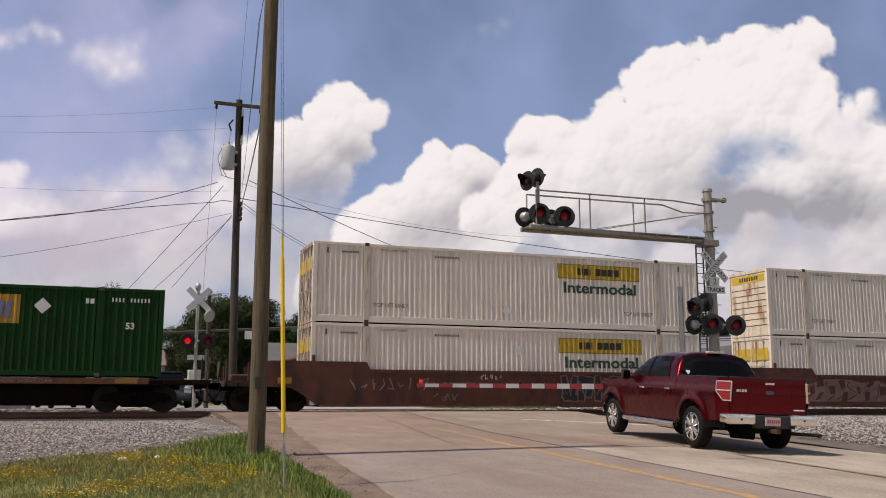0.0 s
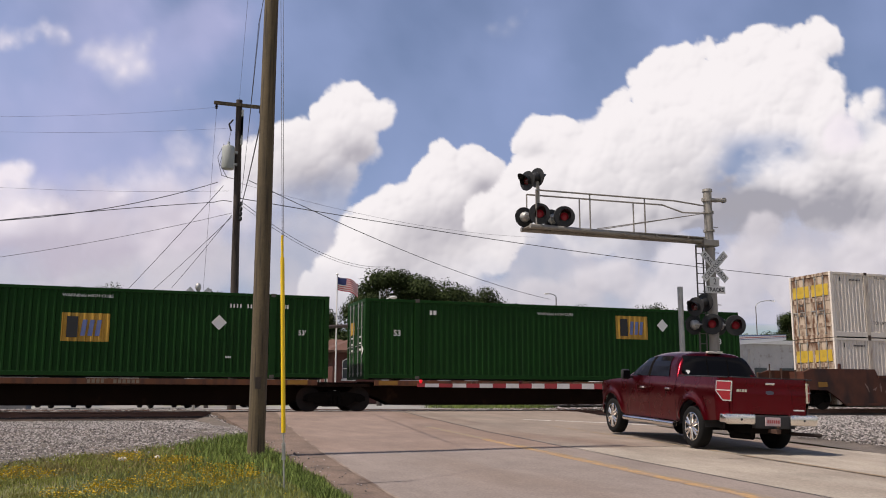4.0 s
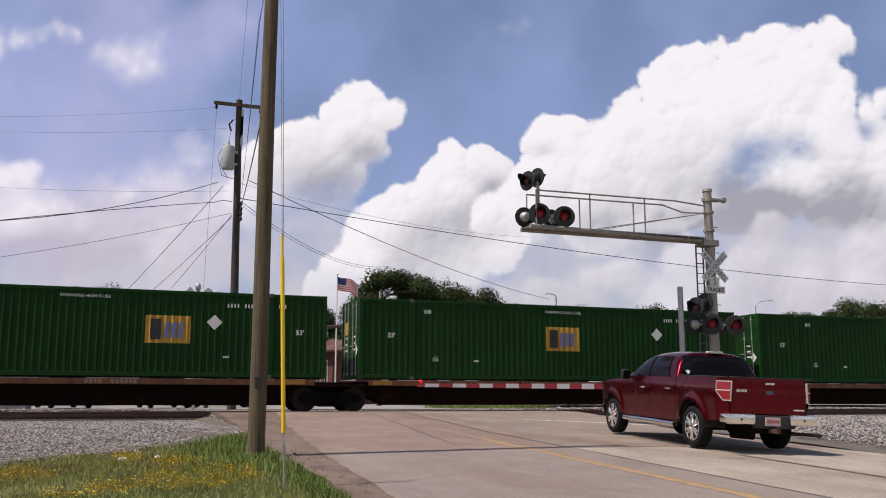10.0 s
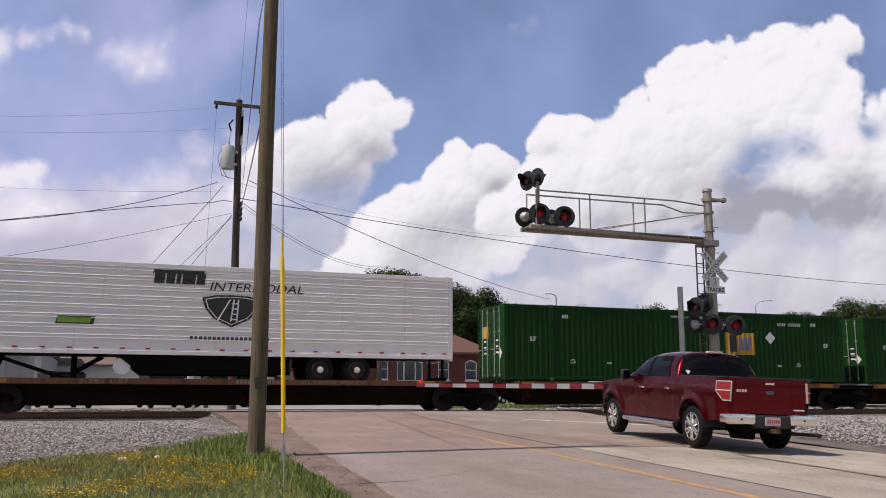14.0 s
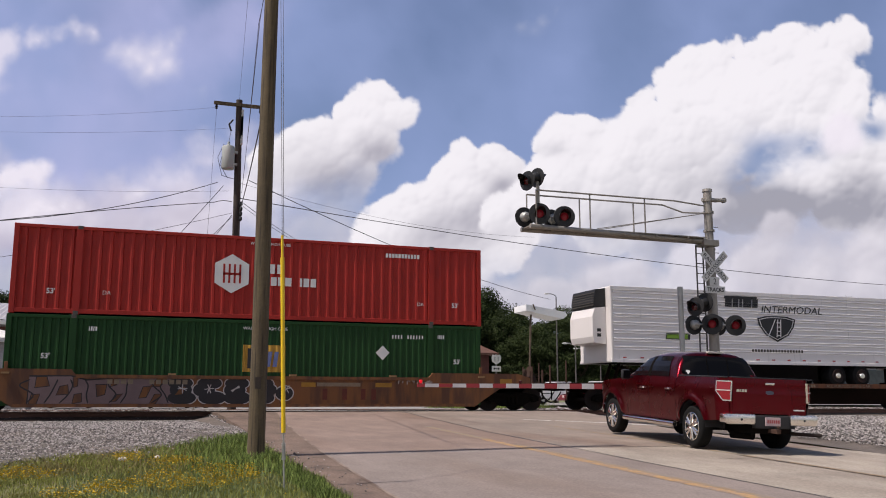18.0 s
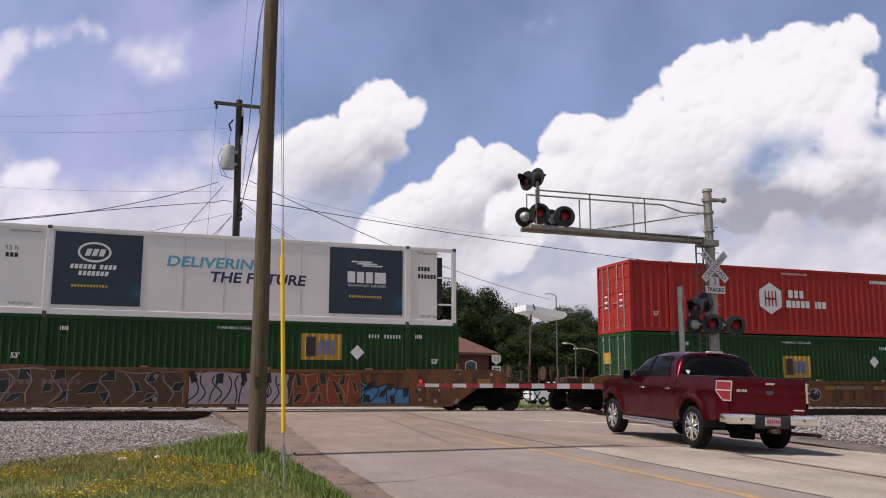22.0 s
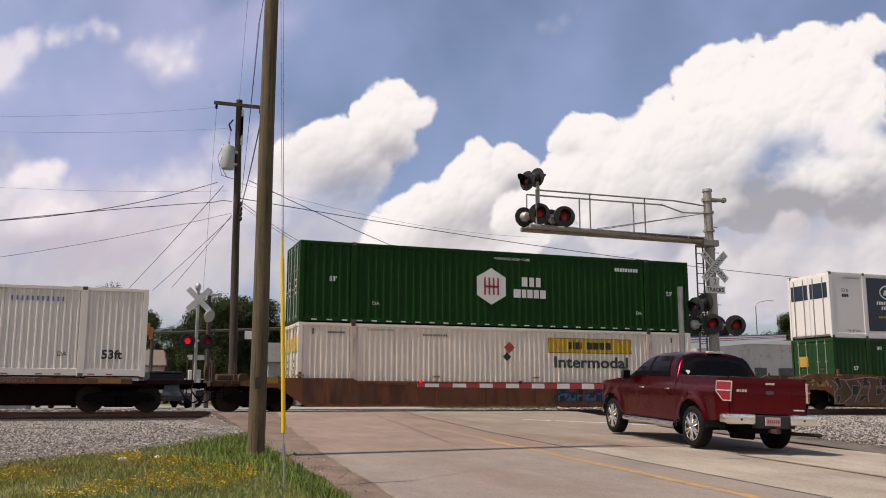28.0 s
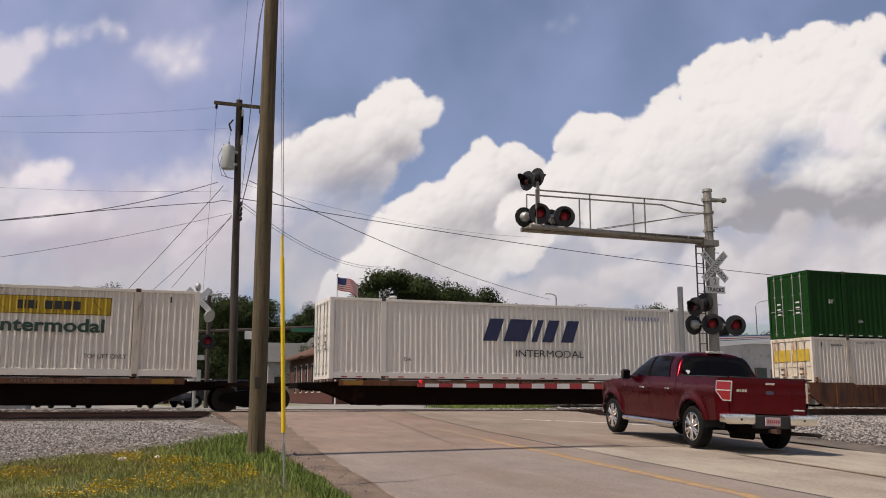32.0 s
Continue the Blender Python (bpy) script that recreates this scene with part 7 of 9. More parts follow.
hall = thing("metal_roofed_building", Matrix(), "old brick building with a ribbed metal roof", "building")
bm = B()
box(bm, -30, -4.6, 66, 66.4, 0, 5.4)
part("front_wall", bm, M_STUCCO, hall, "pale rendered front wall")
bm = B()
prism(bm, [(66.4, 0), (85, 0), (85, 6.0), (77, 7.3), (66.4, 5.5)], -5.0, -4.6, axis="x")
part("gable_wall", bm, M_STUCCO, hall)
bm = B()
prism(bm, [(66.38, 3.6), (85.02, 3.6), (85.02, 6.9), (66.38, 6.2)], -5.02, -4.5, axis="x")
part("brick_parapet", bm, M_BRICK_DARK, hall, "dark brick parapet")
bm = B()
box(bm, -30, -5.05, 65.96, 66.02, 3.6, 5.1)
part("brick_band", bm, M_BRICK, hall)
vs, fs = [], []
n = 130
for i in range(n + 1):
    x = -30 + (25.9) * i / n
    dz = 0.07 if i % 2 else 0.0
    vs += [(x, 65.4, 5.50 + dz), (x, 78, 7.75 + dz), (x, 86, 6.1 + dz)]
for i in range(n):
    a = 3 * i
    fs += [(a, a + 3, a + 4, a + 1), (a + 1, a + 4, a + 5, a + 2)]
raw("roof", vs, fs, M_METALROOF, hall, "ribbed metal roof")
bm = B()
box(bm, -30, -4.95, 65.3, 65.5, 5.22, 5.50)
part("gutter", bm, M_TRIM, hall)

bung = thing("signal_cabin", Matrix(), "pale metal railway equipment cabin with a pyramid roof", "equipment cabin")
bm = B()
box(bm, -6.4, -3.45, 43, 45.5, -0.1, 2.95, 0.02)
part("shell", bm, M_STUCCO, bung)
bm = hip(B(), -6.55, -3.3, 42.85, 45.65, 3.0, 3.45, -4.95, -4.9, 44.2)
part("roof", bm, M_TRIM, bung)
bm = B()
box(bm, -5.5, -4.4, 42.96, 43.0, 0.1, 2.35, 0.01)
dr = part("door", bm, mat("pale_metal_door", (0.46, 0.46, 0.45), 0.5), bung)
bm = B()
box(bm, -5.1, -4.75, 42.94, 42.955, 1.3, 1.7)
part("door_sign", bm, M_YELLOW, dr, "small yellow sign")

low_b = thing("low_building", Matrix(), "long low building with a tan-brown roof and white walls", "building")
bm = B()
box(bm, -16, 4.2, 85, 94, 0, 3.3)
part("shell", bm, M_TRIM, low_b, "white walls")
bm = B()
prism(bm, [(84.3, 3.2), (84.3, 3.35), (89.5, 4.95), (94.7, 3.35), (94.7, 3.2)], -16.3, 4.3, axis="x")
part("roof", bm, M_TANROOF, low_b)
bm = B()
prism(bm, [(84.6, 0), (94.4, 0), (94.4, 3.3), (89.5, 4.8), (84.6, 3.3)], 4.22, 4.42, axis="x")
part("gable_wall", bm, M_BRICK, low_b, "red brick gable")
for x in (-12, -9, -6, -3, 0, 2.6):
    bm = B()
    box(bm, x - 0.5, x + 0.5, 84.94, 84.99, 1.0, 2.2)
    part("window", bm, M_PANE, low_b)

house = thing("grey_house", Matrix(), "pale timber house with a steep grey shingled roof", "house")
bm = B()
box(bm, 17.0, 25.6, 108, 117, 0, 4.9)
part("shell", bm, M_STUCCO, house)
bm = B()
prism(bm, [(107.4, 4.7), (112.5, 7.25), (117.6, 4.7)], 16.7, 26.0, axis="x")
part("roof", bm, M_SHINGLE_GREY, house)
bm = B()
prism(bm, [(20.9, 5.0), (22.9, 7.9), (24.9, 5.0)], 107.2, 113)
part("gable_roof", bm, M_SHINGLE_GREY, house)
for x in (18.2, 20.4, 23.4):
    bm = B()
    box(bm, x - 0.45, x + 0.45, 107.95, 108, 1.4, 3.0)
    part("window", bm, M_PANE, house)

canopy = thing("filling_station_canopy", Matrix(), "white filling-station canopy with red and blue stripes", "canopy")
M_FASCIA = mat("white_fascia", (0.85, 0.85, 0.85), 0.4, var=0.04)
M_BLUE = mat("blue_stripe", (0.05, 0.09, 0.27), 0.5)
bm = B()
prism(bm, [(43.75, 4.32), (43.75, 6.1), (64, 6.9), (64, 6.35)], 75.0, 76.2)
part("fascia", bm, M_FASCIA, canopy)
for z0, z1, mt in ((5.92, 6.10, M_BLUE), (5.55, 5.68, M_TAPE_R), (5.25, 5.34, M_BLUE)):
    bm = B()
    prism(bm, [(43.75, z0), (43.75, z1), (64, 6.9 - (6.1 - z1) * 0.35), (64, 6.9 - (6.1 - z0) * 0.35)], 74.97, 74.99)
    part("stripe", bm, mt, canopy)
for x in (54, 60):
    for y in (75.6,):
        bm = B()
        box(bm, x - 0.2, x + 0.2, y - 0.2, y + 0.2, 0, 5.4)
        part("column", bm, M_STUCCO, canopy)
slab = thing("awning", Matrix(), "white tilted awning panel on a thin pole", "awning")
bm = B()
prism(bm, [(32.7, 7.85), (32.7, 8.38), (36.4, 7.85), (36.6, 7.6), (36.2, 7.25)], 70, 72.5)
part("panel", bm, M_FASCIA, slab)
bm = B()
rod(bm, (33.2, 70.8, 0), (33.5, 70.8, 7.6), 0.09, n=10)
rod(bm, (33.5, 69.9, 7.9), (33.3, 69.9, 8.4), 0.06, n=8)
part("post", bm, M_BARK, slab)
shop = thing("white_shop_building", Matrix(), "long low white commercial building with a flat roof", "building")
bm = B()
box(bm, 66, 110, 92, 104, 0, 7.1)
part("shell", bm, M_STUCCO, shop)
bm = B()
box(bm, 65.7, 110.3, 91.7, 104.3, 7.1, 7.6)
part("parapet", bm, M_TRIM, shop)
for k in range(8):
    bm = B()
    box(bm, 68 + 4.6 * k, 70.6 + 4.6 * k, 91.9, 91.98, 0.8, 4.2)
    part("shop_window", bm, M_PANE, shop)


# ---- trees ----
def tree(h, r, seed, leaves=2600, material=None, label="broad dark green tree behind the rails", airy=0.0):
    rnd = random.Random(seed)
    t = thing("tree", Matrix(), label, "tree", "trees behind the rails")
    bm = B()
    rod(bm, (0, 0, -0.2), (0.1, 0, h * 0.45), 0.035 * h * 0.7, 0.02 * h * 0.6, 9)
    clumps = []
    for k in range(64):
        u = rnd.random()
        zz = h * (0.14 + 0.82 * u)
        rr = r * math.sqrt(max(0.05, 1 - ((u - 0.42) / 0.62) ** 2)) * (0.35 + 0.75 * rnd.random() ** 0.5)
        a = rnd.uniform(0, 6.283)
        clumps.append((Vector((rr * math.cos(a), rr * math.sin(a), zz)), r * rnd.uniform(0.20, 0.42)))
    for c, q in clumps[:14]:
        rod(bm, (0.05, 0, h * rnd.uniform(0.22, 0.42)), c, 0.009 * h, 0.003 * h, 5)
    part("trunk", bm, M_BARK, t, "grey-brown trunk and limbs")
    vs, fs = [], []
    for k in range(leaves):
        c, q = clumps[rnd.randrange(len(clumps))]
        d = Vector((rnd.gauss(0, 1), rnd.gauss(0, 1), rnd.gauss(0, 1))).normalized() * q * (0.40 + 0.68 * rnd.random() + airy * rnd.random())
        p = c + Vector((d.x, d.y, d.z * 0.75))
        nrm = (d.normalized() + Vector((rnd.gauss(0, 0.5), rnd.gauss(0, 0.5), rnd.gauss(0, 0.5) + 0.3))).normalized()
        a = nrm.orthogonal().normalized()
        b = nrm.cross(a)
        s = rnd.uniform(0.006, 0.0115) * h * 0.9
        i = len(vs)
        for e, f in ((-1, -0.6), (0.2, -1), (1, 0.5), (-0.3, 1)):
            vs.append(p + a * s * e * rnd.uniform(0.7, 1.1) + b * s * f * rnd.uniform(0.7, 1.1))
        fs.append((i, i + 1, i + 2, i + 3))
    raw("crown", vs, fs, material or M_LEAF, t, "dense leafy crown with gaps")
    return t


protos = [tree(15.0, 5.6, 40 + k, 44000) for k in range(3)]
light_proto = tree(8.0, 2.5, 50, 16000, M_LEAF, "airy green tree with sparse foliage", 0.3)
bush_proto = tree(7.5, 3.6, 53, 15000, M_LEAF_LIGHT, "rounded olive-green tree behind the low building")
TREES = [(33.1, 110, 16.6, 1.1), (39.1, 112, 16.3, 1.05), (45.1, 114, 15.2, 0.9), (29.0, 108, 13.3, 0.7), (53.2, 120, 12.2, 0.9), (59.1, 112, 12.9, 0.9), (64.0, 112, 11.4, 0.9), (72.0, 110, 13.6, 0.9),
         (84.7, 118, 13.7, 0.9), (131, 150, 18.0, 0.9), (116.9, 120, 17.5, 0.85), (132, 125, 17.0, 1.0), (-11.4, 115, 12.5, 0.9), (-5.2, 105, 12.2, 0.85), (-1.0, 102, 12.0, 0.8), (2.5, 112, 11.1, 0.7),
         (25.8, 122, 13.4, 0.7), (21.0, 124, 11.1, 0.9), (48.5, 118, 11.5, 0.9), (78.0, 122, 12.5, 0.9), (13.5, 118, 10.5, 0.9), (9.5, 92, 10.3, 0.8)]
TREES += [(49.6, 115, 14.1, 0.85), (12.6, 116, 13.0, 1.0), (16.1, 119, 13.6, 1.0), (10.6, 122, 11.5, 0.9), (54.5, 108, 11.0, 1.2), (48.0, 110, 11.2, 1.2), (56.0, 104, 9.5, 1.3), (61.5, 102, 10.2, 1.2), (67.0, 107, 10.6, 1.2), (50.5, 106, 9.0, 1.3), (88, 124, 10.5, 1.3), (96, 126, 11.0, 1.3), (105, 128, 12.0, 1.2), (143, 135, 16.0, 1.2), (36, 118, 13.0, 1.2), (-18, 112, 12.0, 1.2)]
for k, (x, y, h, wide) in enumerate(TREES):
    s = h / 15.0
    m = Matrix.Translation((x, y, -0.3)) @ pose(0, 0, 0, 0, 0, 73 * k) @ Matrix.Diagonal((s * wide, s * wide, s, 1))
    if k < 3:
        protos[k].matrix_basis = m
    else:
        copy_thing(protos[k % 3], Matrix.Translation((x, y, -0.3)) @ pose(0, 0, 0, 0, 0, 73 * k)).scale = (s * wide, s * wide, s)
light_proto.matrix_basis = pose(5.4, 101, -0.2)
copy_thing(light_proto, pose(8.7, 101, -0.2, 0, 0, 50))
copy_thing(light_proto, pose(12.5, 126, -0.2, 0, 0, 130))
bush_proto.matrix_basis = pose(-2.0, 98, -0.2)
copy_thing(bush_proto, pose(2.9, 97, -0.2, 0, 0, 90))
copy_thing(bush_proto, pose(22.8, 104, -0.2, 0, 0, 200))


# ---- street furniture beyond the rails ----
arm = thing("traffic_signal", Matrix(), "long brown mast arm with yellow traffic signal heads", "traffic signal")
M_BROWNPOLE = mat("brown_steel_pole", (0.055, 0.038, 0.032), 0.5, var=0.2)
M_SIGNAL = mat("orange_yellow_signal", (0.40, 0.15, 0.02), 0.5, var=0.15)
bm = B()
rod(bm, (17.55, 62, -0.1), (17.5, 62, 5.8), 0.19, 0.14, 14)
part("pole", bm, M_BROWNPOLE, arm, smooth=True)
bm = B()
rod(bm, (17.4, 62, 5.6), (2.3, 62, 4.65), 0.13, 0.07, 12)
part("mast_arm", bm, M_BROWNPOLE, arm, smooth=True)
for x, z in ((15.8, 4.65), (2.1, 4.52), (1.92, 4.78)):
    bm = B()
    box(bm, x - 0.11, x + 0.11, 61.75, 62.0, z - 0.28, z + 0.50, 0.03)
    for k in range(3):
        rod(bm, (x, 61.75, z + 0.36 - 0.25 * k), (x, 61.6, z + 0.33 - 0.25 * k), 0.10, 0.11, 10)
    part("signal_head", bm, M_SIGNAL, arm, "yellow three-lamp signal head")
bm = B()
box(bm, 15.66, 15.86, 61.8, 61.95, 5.58, 5.80)
part("camera_box", bm, M_SIGNAL, arm)
for x0, x1, z0, z1, mt in ((11.2, 13.2, 4.95, 5.22, mat("green_street_sign", (0.02, 0.12, 0.07), 0.5)), (8.1, 8.7, 4.38, 4.93, M_TRIM)):
    bm = B()
    box(bm, x0, x1, 61.84, 61.87, z0, z1)
    part("street_sign", bm, mt, arm)
bm = B()
rod(bm, (17.5, 62, 6.2), (17.5, 62, 8.0), 0.05, n=8)
rod(bm, (17.5, 62, 6.6), (17.6, 61.9, 7.3), 0.04, n=8)
rod(bm, (17.6, 61.9, 7.3), (18.2, 61.6, 7.55), 0.04, n=8)
part("lamp_arm", bm, M_GALV, arm)
bm = B()
ball(bm, (18.35, 61.5, 7.55), 0.2, 2, (1.5, 1.0, 0.6))
part("lamp_head", bm, M_TRIM, arm)
bm = B()
rod(bm, (2.2, 62, -0.1), (2.2, 62, 4.6), 0.13, 0.11, 10)
tagged(part("signal_post", bm, M_BROWNPOLE), "plain dark brown steel post", "post")

flagpole = thing("flagpole", Matrix(), "tall pale flagpole flying a striped flag", "flagpole")
bm = B()
rod(bm, (16.25, 70, 0), (16.25, 70, 10.1), 0.07, 0.04, 12)
ball(bm, (16.25, 70, 10.2), 0.1, 2)
part("pole", bm, M_TRIM, flagpole)


def flag_at(u, v):
    return (16.3 + 1.65 * u, 70 + 0.12 * math.sin(6 * u + v), 10.0 - 1.05 * (1 - v) - 0.55 * u * u - 0.05 * math.sin(7 * u))


M_FLAGRED, M_FLAGBLUE = mat("flag_red", (0.46, 0.015, 0.03), 0.8), mat("flag_blue", (0.03, 0.04, 0.14), 0.8)
for k in range(13):
    u0 = 0.42 if k >= 6 else 0.0
    grid_part("flag_stripe", 10, 1, lambda u, v: flag_at(u0 + (1 - u0) * u, (k + v) / 13), M_FLAGRED if k % 2 == 0 else M_TRIM, flagpole)
grid_part("flag_canton", 5, 4, lambda u, v: flag_at(0.42 * u, (6 + 7 * v) / 13), M_FLAGBLUE, flagpole)


def street_lamp(x, y, h, reach, label="tall grey street lamp with a curved arm"):
    l = thing("street_lamp", Matrix(), label, "street lamp", "street lamps")
    bm = B()
    rod(bm, (x, y, 0), (x, y, h), 0.09, 0.06, 10)
    part("pole", bm, M_DARKGALV, l, smooth=True)
    bm = B()
    pts = [Vector((x + reach * (1 - math.cos(a * 0.3927)), y, h + abs(reach) * 0.35 * math.sin(a * 0.3927))) for a in range(5)]
    for p, q in zip(pts, pts[1:]):
        rod(bm, p, q, 0.05, n=8)
    part("arm", bm, M_GALV, l)
    bm = B()
    ball(bm, (x + reach * 1.12, y, h + abs(reach) * 0.33), 0.22, 2, (1.5, 0.8, 0.45))
    part("head", bm, M_TRIM, l, smooth=True)


street_lamp(45.7, 90, 11.6, -1.0)
street_lamp(45.3, 85, 5.8, -1.1)
street_lamp(80.6, 100, 12.7, 2.6)
street_lamp(53.9, 95, 5.3, -2.9)

rs = thing("route_sign", Matrix(), "white shield route sign over an arrow plate", "road sign")
bm = B()
rod(bm, (25.6, 60, 0), (25.6, 60, 3.6), 0.03, n=8)
part("post", bm, M_GALV, rs)
bm = B()
prism(bm, [(25.28, 3.05), (25.6, 2.85), (25.92, 3.05), (25.97, 3.3), (25.88, 3.55), (25.6, 3.5), (25.32, 3.55), (25.23, 3.3)], 59.92, 59.95)
sh = part("shield", bm, M_TRIM, rs)
lettering("route_number", "11", 0.34, 25.6, 59.915, 3.24, M_BLACK, sh)
bm = B()
box(bm, 25.25, 25.95, 59.92, 59.95, 2.35, 2.75)
ap = part("arrow_plate", bm, M_TRIM, rs)
raw("arrow", [(25.35, 59.915, 2.55), (25.47, 59.915, 2.45), (25.47, 59.915, 2.52), (25.73, 59.915, 2.52), (25.73, 59.915, 2.45), (25.85, 59.915, 2.55), (25.73, 59.915, 2.65), (25.73, 59.915, 2.58), (25.47, 59.915, 2.58), (25.47, 59.915, 2.65)], [tuple(range(10))], M_BLACK, ap)
tp = thing("utility_pole", Matrix(), "thin dark utility pole with a short crossarm", "utility pole")
bm = B()
rod(bm, (4.1, 44, 0), (4.05, 44, 5.55), 0.11, 0.09, 10)
part("shaft", bm, M_WOOD_DARK, tp)
bm = B()
box(bm, 3.55, 4.55, 43.85, 43.92, 5.25, 5.34)
part("crossarm", bm, M_GREYTANK, tp)
bm = B()
rod(bm, (4.15, 43.85, 3.95), (4.15, 43.85, 4.25), 0.09, n=10)
part("meter", bm, M_BLACK, tp)


# ---- parked cars ----
def parked_car(kind, paint, label, m):
    """Along x; nose at +x."""
    c = thing("parked_car", m, label, "car", "parked cars")
    L, Wd = {"sedan": (4.7, 1.8), "suv": (4.8, 1.9), "pickup": (5.6, 1.95)}[kind]
    roof = {"sedan": 1.45, "suv": 1.78, "pickup": 1.85}[kind]
    belt = {"sedan": 0.92, "suv": 1.08, "pickup": 1.12}[kind]
    h = L / 2
    out = [(-h, 0.35), (-h, belt - 0.08), (-h + 0.12, belt), (h - 1.25, belt), (h - 0.15, belt - 0.16), (h, belt - 0.4), (h, 0.35)]
    bm = B()
    prism(bm, out, -Wd / 2, Wd / 2)
    bmesh.ops.bevel(bm, geom=[e for e in bm.edges], offset=0.06, segments=2, affect="EDGES", clamp_overlap=True)
    part("body", bm, paint, c, smooth=True)
    a, b = {"sedan": (-h + 0.55, h - 1.3), "suv": (-h + 0.05, h - 1.35), "pickup": (-h + 1.9, h - 1.45)}[kind]
    bm = B()
    sl0, sl1 = (0.55, 0.7) if kind == "sedan" else (0.15, 0.65)
    prism(bm, [(a, belt), (b, belt), (b - sl1, roof - 0.08), (a + sl0, roof - 0.08)], -Wd / 2 + 0.12, Wd / 2 - 0.12)
    part("glass", bm, M_TINT, c, "dark windows")
    bm = B()
    box(bm, a + sl0 - 0.03, b - sl1 + 0.05, -Wd / 2 + 0.13, Wd / 2 - 0.13, roof - 0.09, roof, 0.03)
    part("roof", bm, paint, c)
    for x in (a + sl0 * 0.5 + 0.1, (a + b) / 2, b - sl1 * 0.5 - 0.1):
        for y in (-Wd / 2 + 0.11, Wd / 2 - 0.13):
            bm = B()
            box(bm, x - 0.04, x + 0.04, y, y + 0.02, belt, roof - 0.05)
            part("pillar", bm, paint, c)
    for x in (-h + 0.9, h - 0.9):
        for s in (-1, 1):
            mm = Matrix.Translation((x, s * (Wd / 2 - 0.1), 0.33)) @ pose(0, 0, 0, -90 * s)
            bm = B()
            lathe(bm, [(0.0, -0.1), (0.30, -0.1), (0.33, -0.07), (0.33, 0.08), (0.30, 0.11), (0.2, 0.11)], mm, 18)
            ty = part("tyre", bm, M_RUBBER, c, smooth=True)
            bm = B()
            lathe(bm, [(0.2, 0.09), (0.12, 0.12), (0.0, 0.12)], mm, 14)
            part("rim", bm, M_GALV, ty)
    for x, mt, nm in ((-h - 0.005, M_LENS_RED, "tail_lamp"), (h - 0.03, M_TRIM, "headlamp")):
        for s in (-1, 1):
            bm = B()
            box(bm, x, x + 0.035, s * (Wd / 2 - 0.28) - 0.16, s * (Wd / 2 - 0.28) + 0.16, belt - 0.36, belt - 0.2)
            part(nm, bm, mt, c)
    return c


M_CARBLACK = mat("dark_car_paint", (0.02, 0.022, 0.028), 0.25, coat=0.8)
M_CARSILVER = mat("silver_car_paint", (0.42, 0.43, 0.44), 0.3, metal=0.6, coat=0.6)
M_CARWHITE = mat("white_car_paint", (0.70, 0.70, 0.70), 0.3, coat=0.6, var=0.04)
M_CARRED = mat("red_car_paint", (0.20, 0.012, 0.02), 0.3, coat=0.8)
parked_car("suv", M_CARBLACK, "dark parked estate car with glinting windows", pose(2.35, 47.5, -0.02, 0, 0, -82))
parked_car("suv", M_CARBLACK, "dark parked estate car facing the rails", pose(-2.3, 49, -0.02, 0, 0, -75))
parked_car("sedan", M_CARBLACK, "dark blue-black parked saloon car", pose(5.4, 50, -0.03, 0, 0, 185))
parked_car("suv", M_CARSILVER, "silver parked car beside the low building", pose(5.6, 64, -0.03, 0, 0, 15))
parked_car("pickup", M_CARWHITE, "white parked pickup in the yard", pose(23.4, 68, -0.03, 0, 0, 190))
parked_car("sedan", M_CARWHITE, "white parked saloon in front of the station", pose(29.5, 72, -0.03, 0, 0, 10))
parked_car("pickup", M_CARWHITE, "white parked pickup behind the crossing", pose(34.6, 68, -0.03, 0, 0, 0))
parked_car("sedan", M_CARRED, "dark red parked saloon in the yard", pose(33.2, 60, -0.03, 0, 0, 170))
parked_car("suv", M_CARWHITE, "white parked van near the canopy", pose(36.2, 62, -0.03, 0, 0, 30))
parked_car("suv", M_CARSILVER, "silver parked van near the shop", pose(8.3, 90, -0.05, 0, 0, 80))


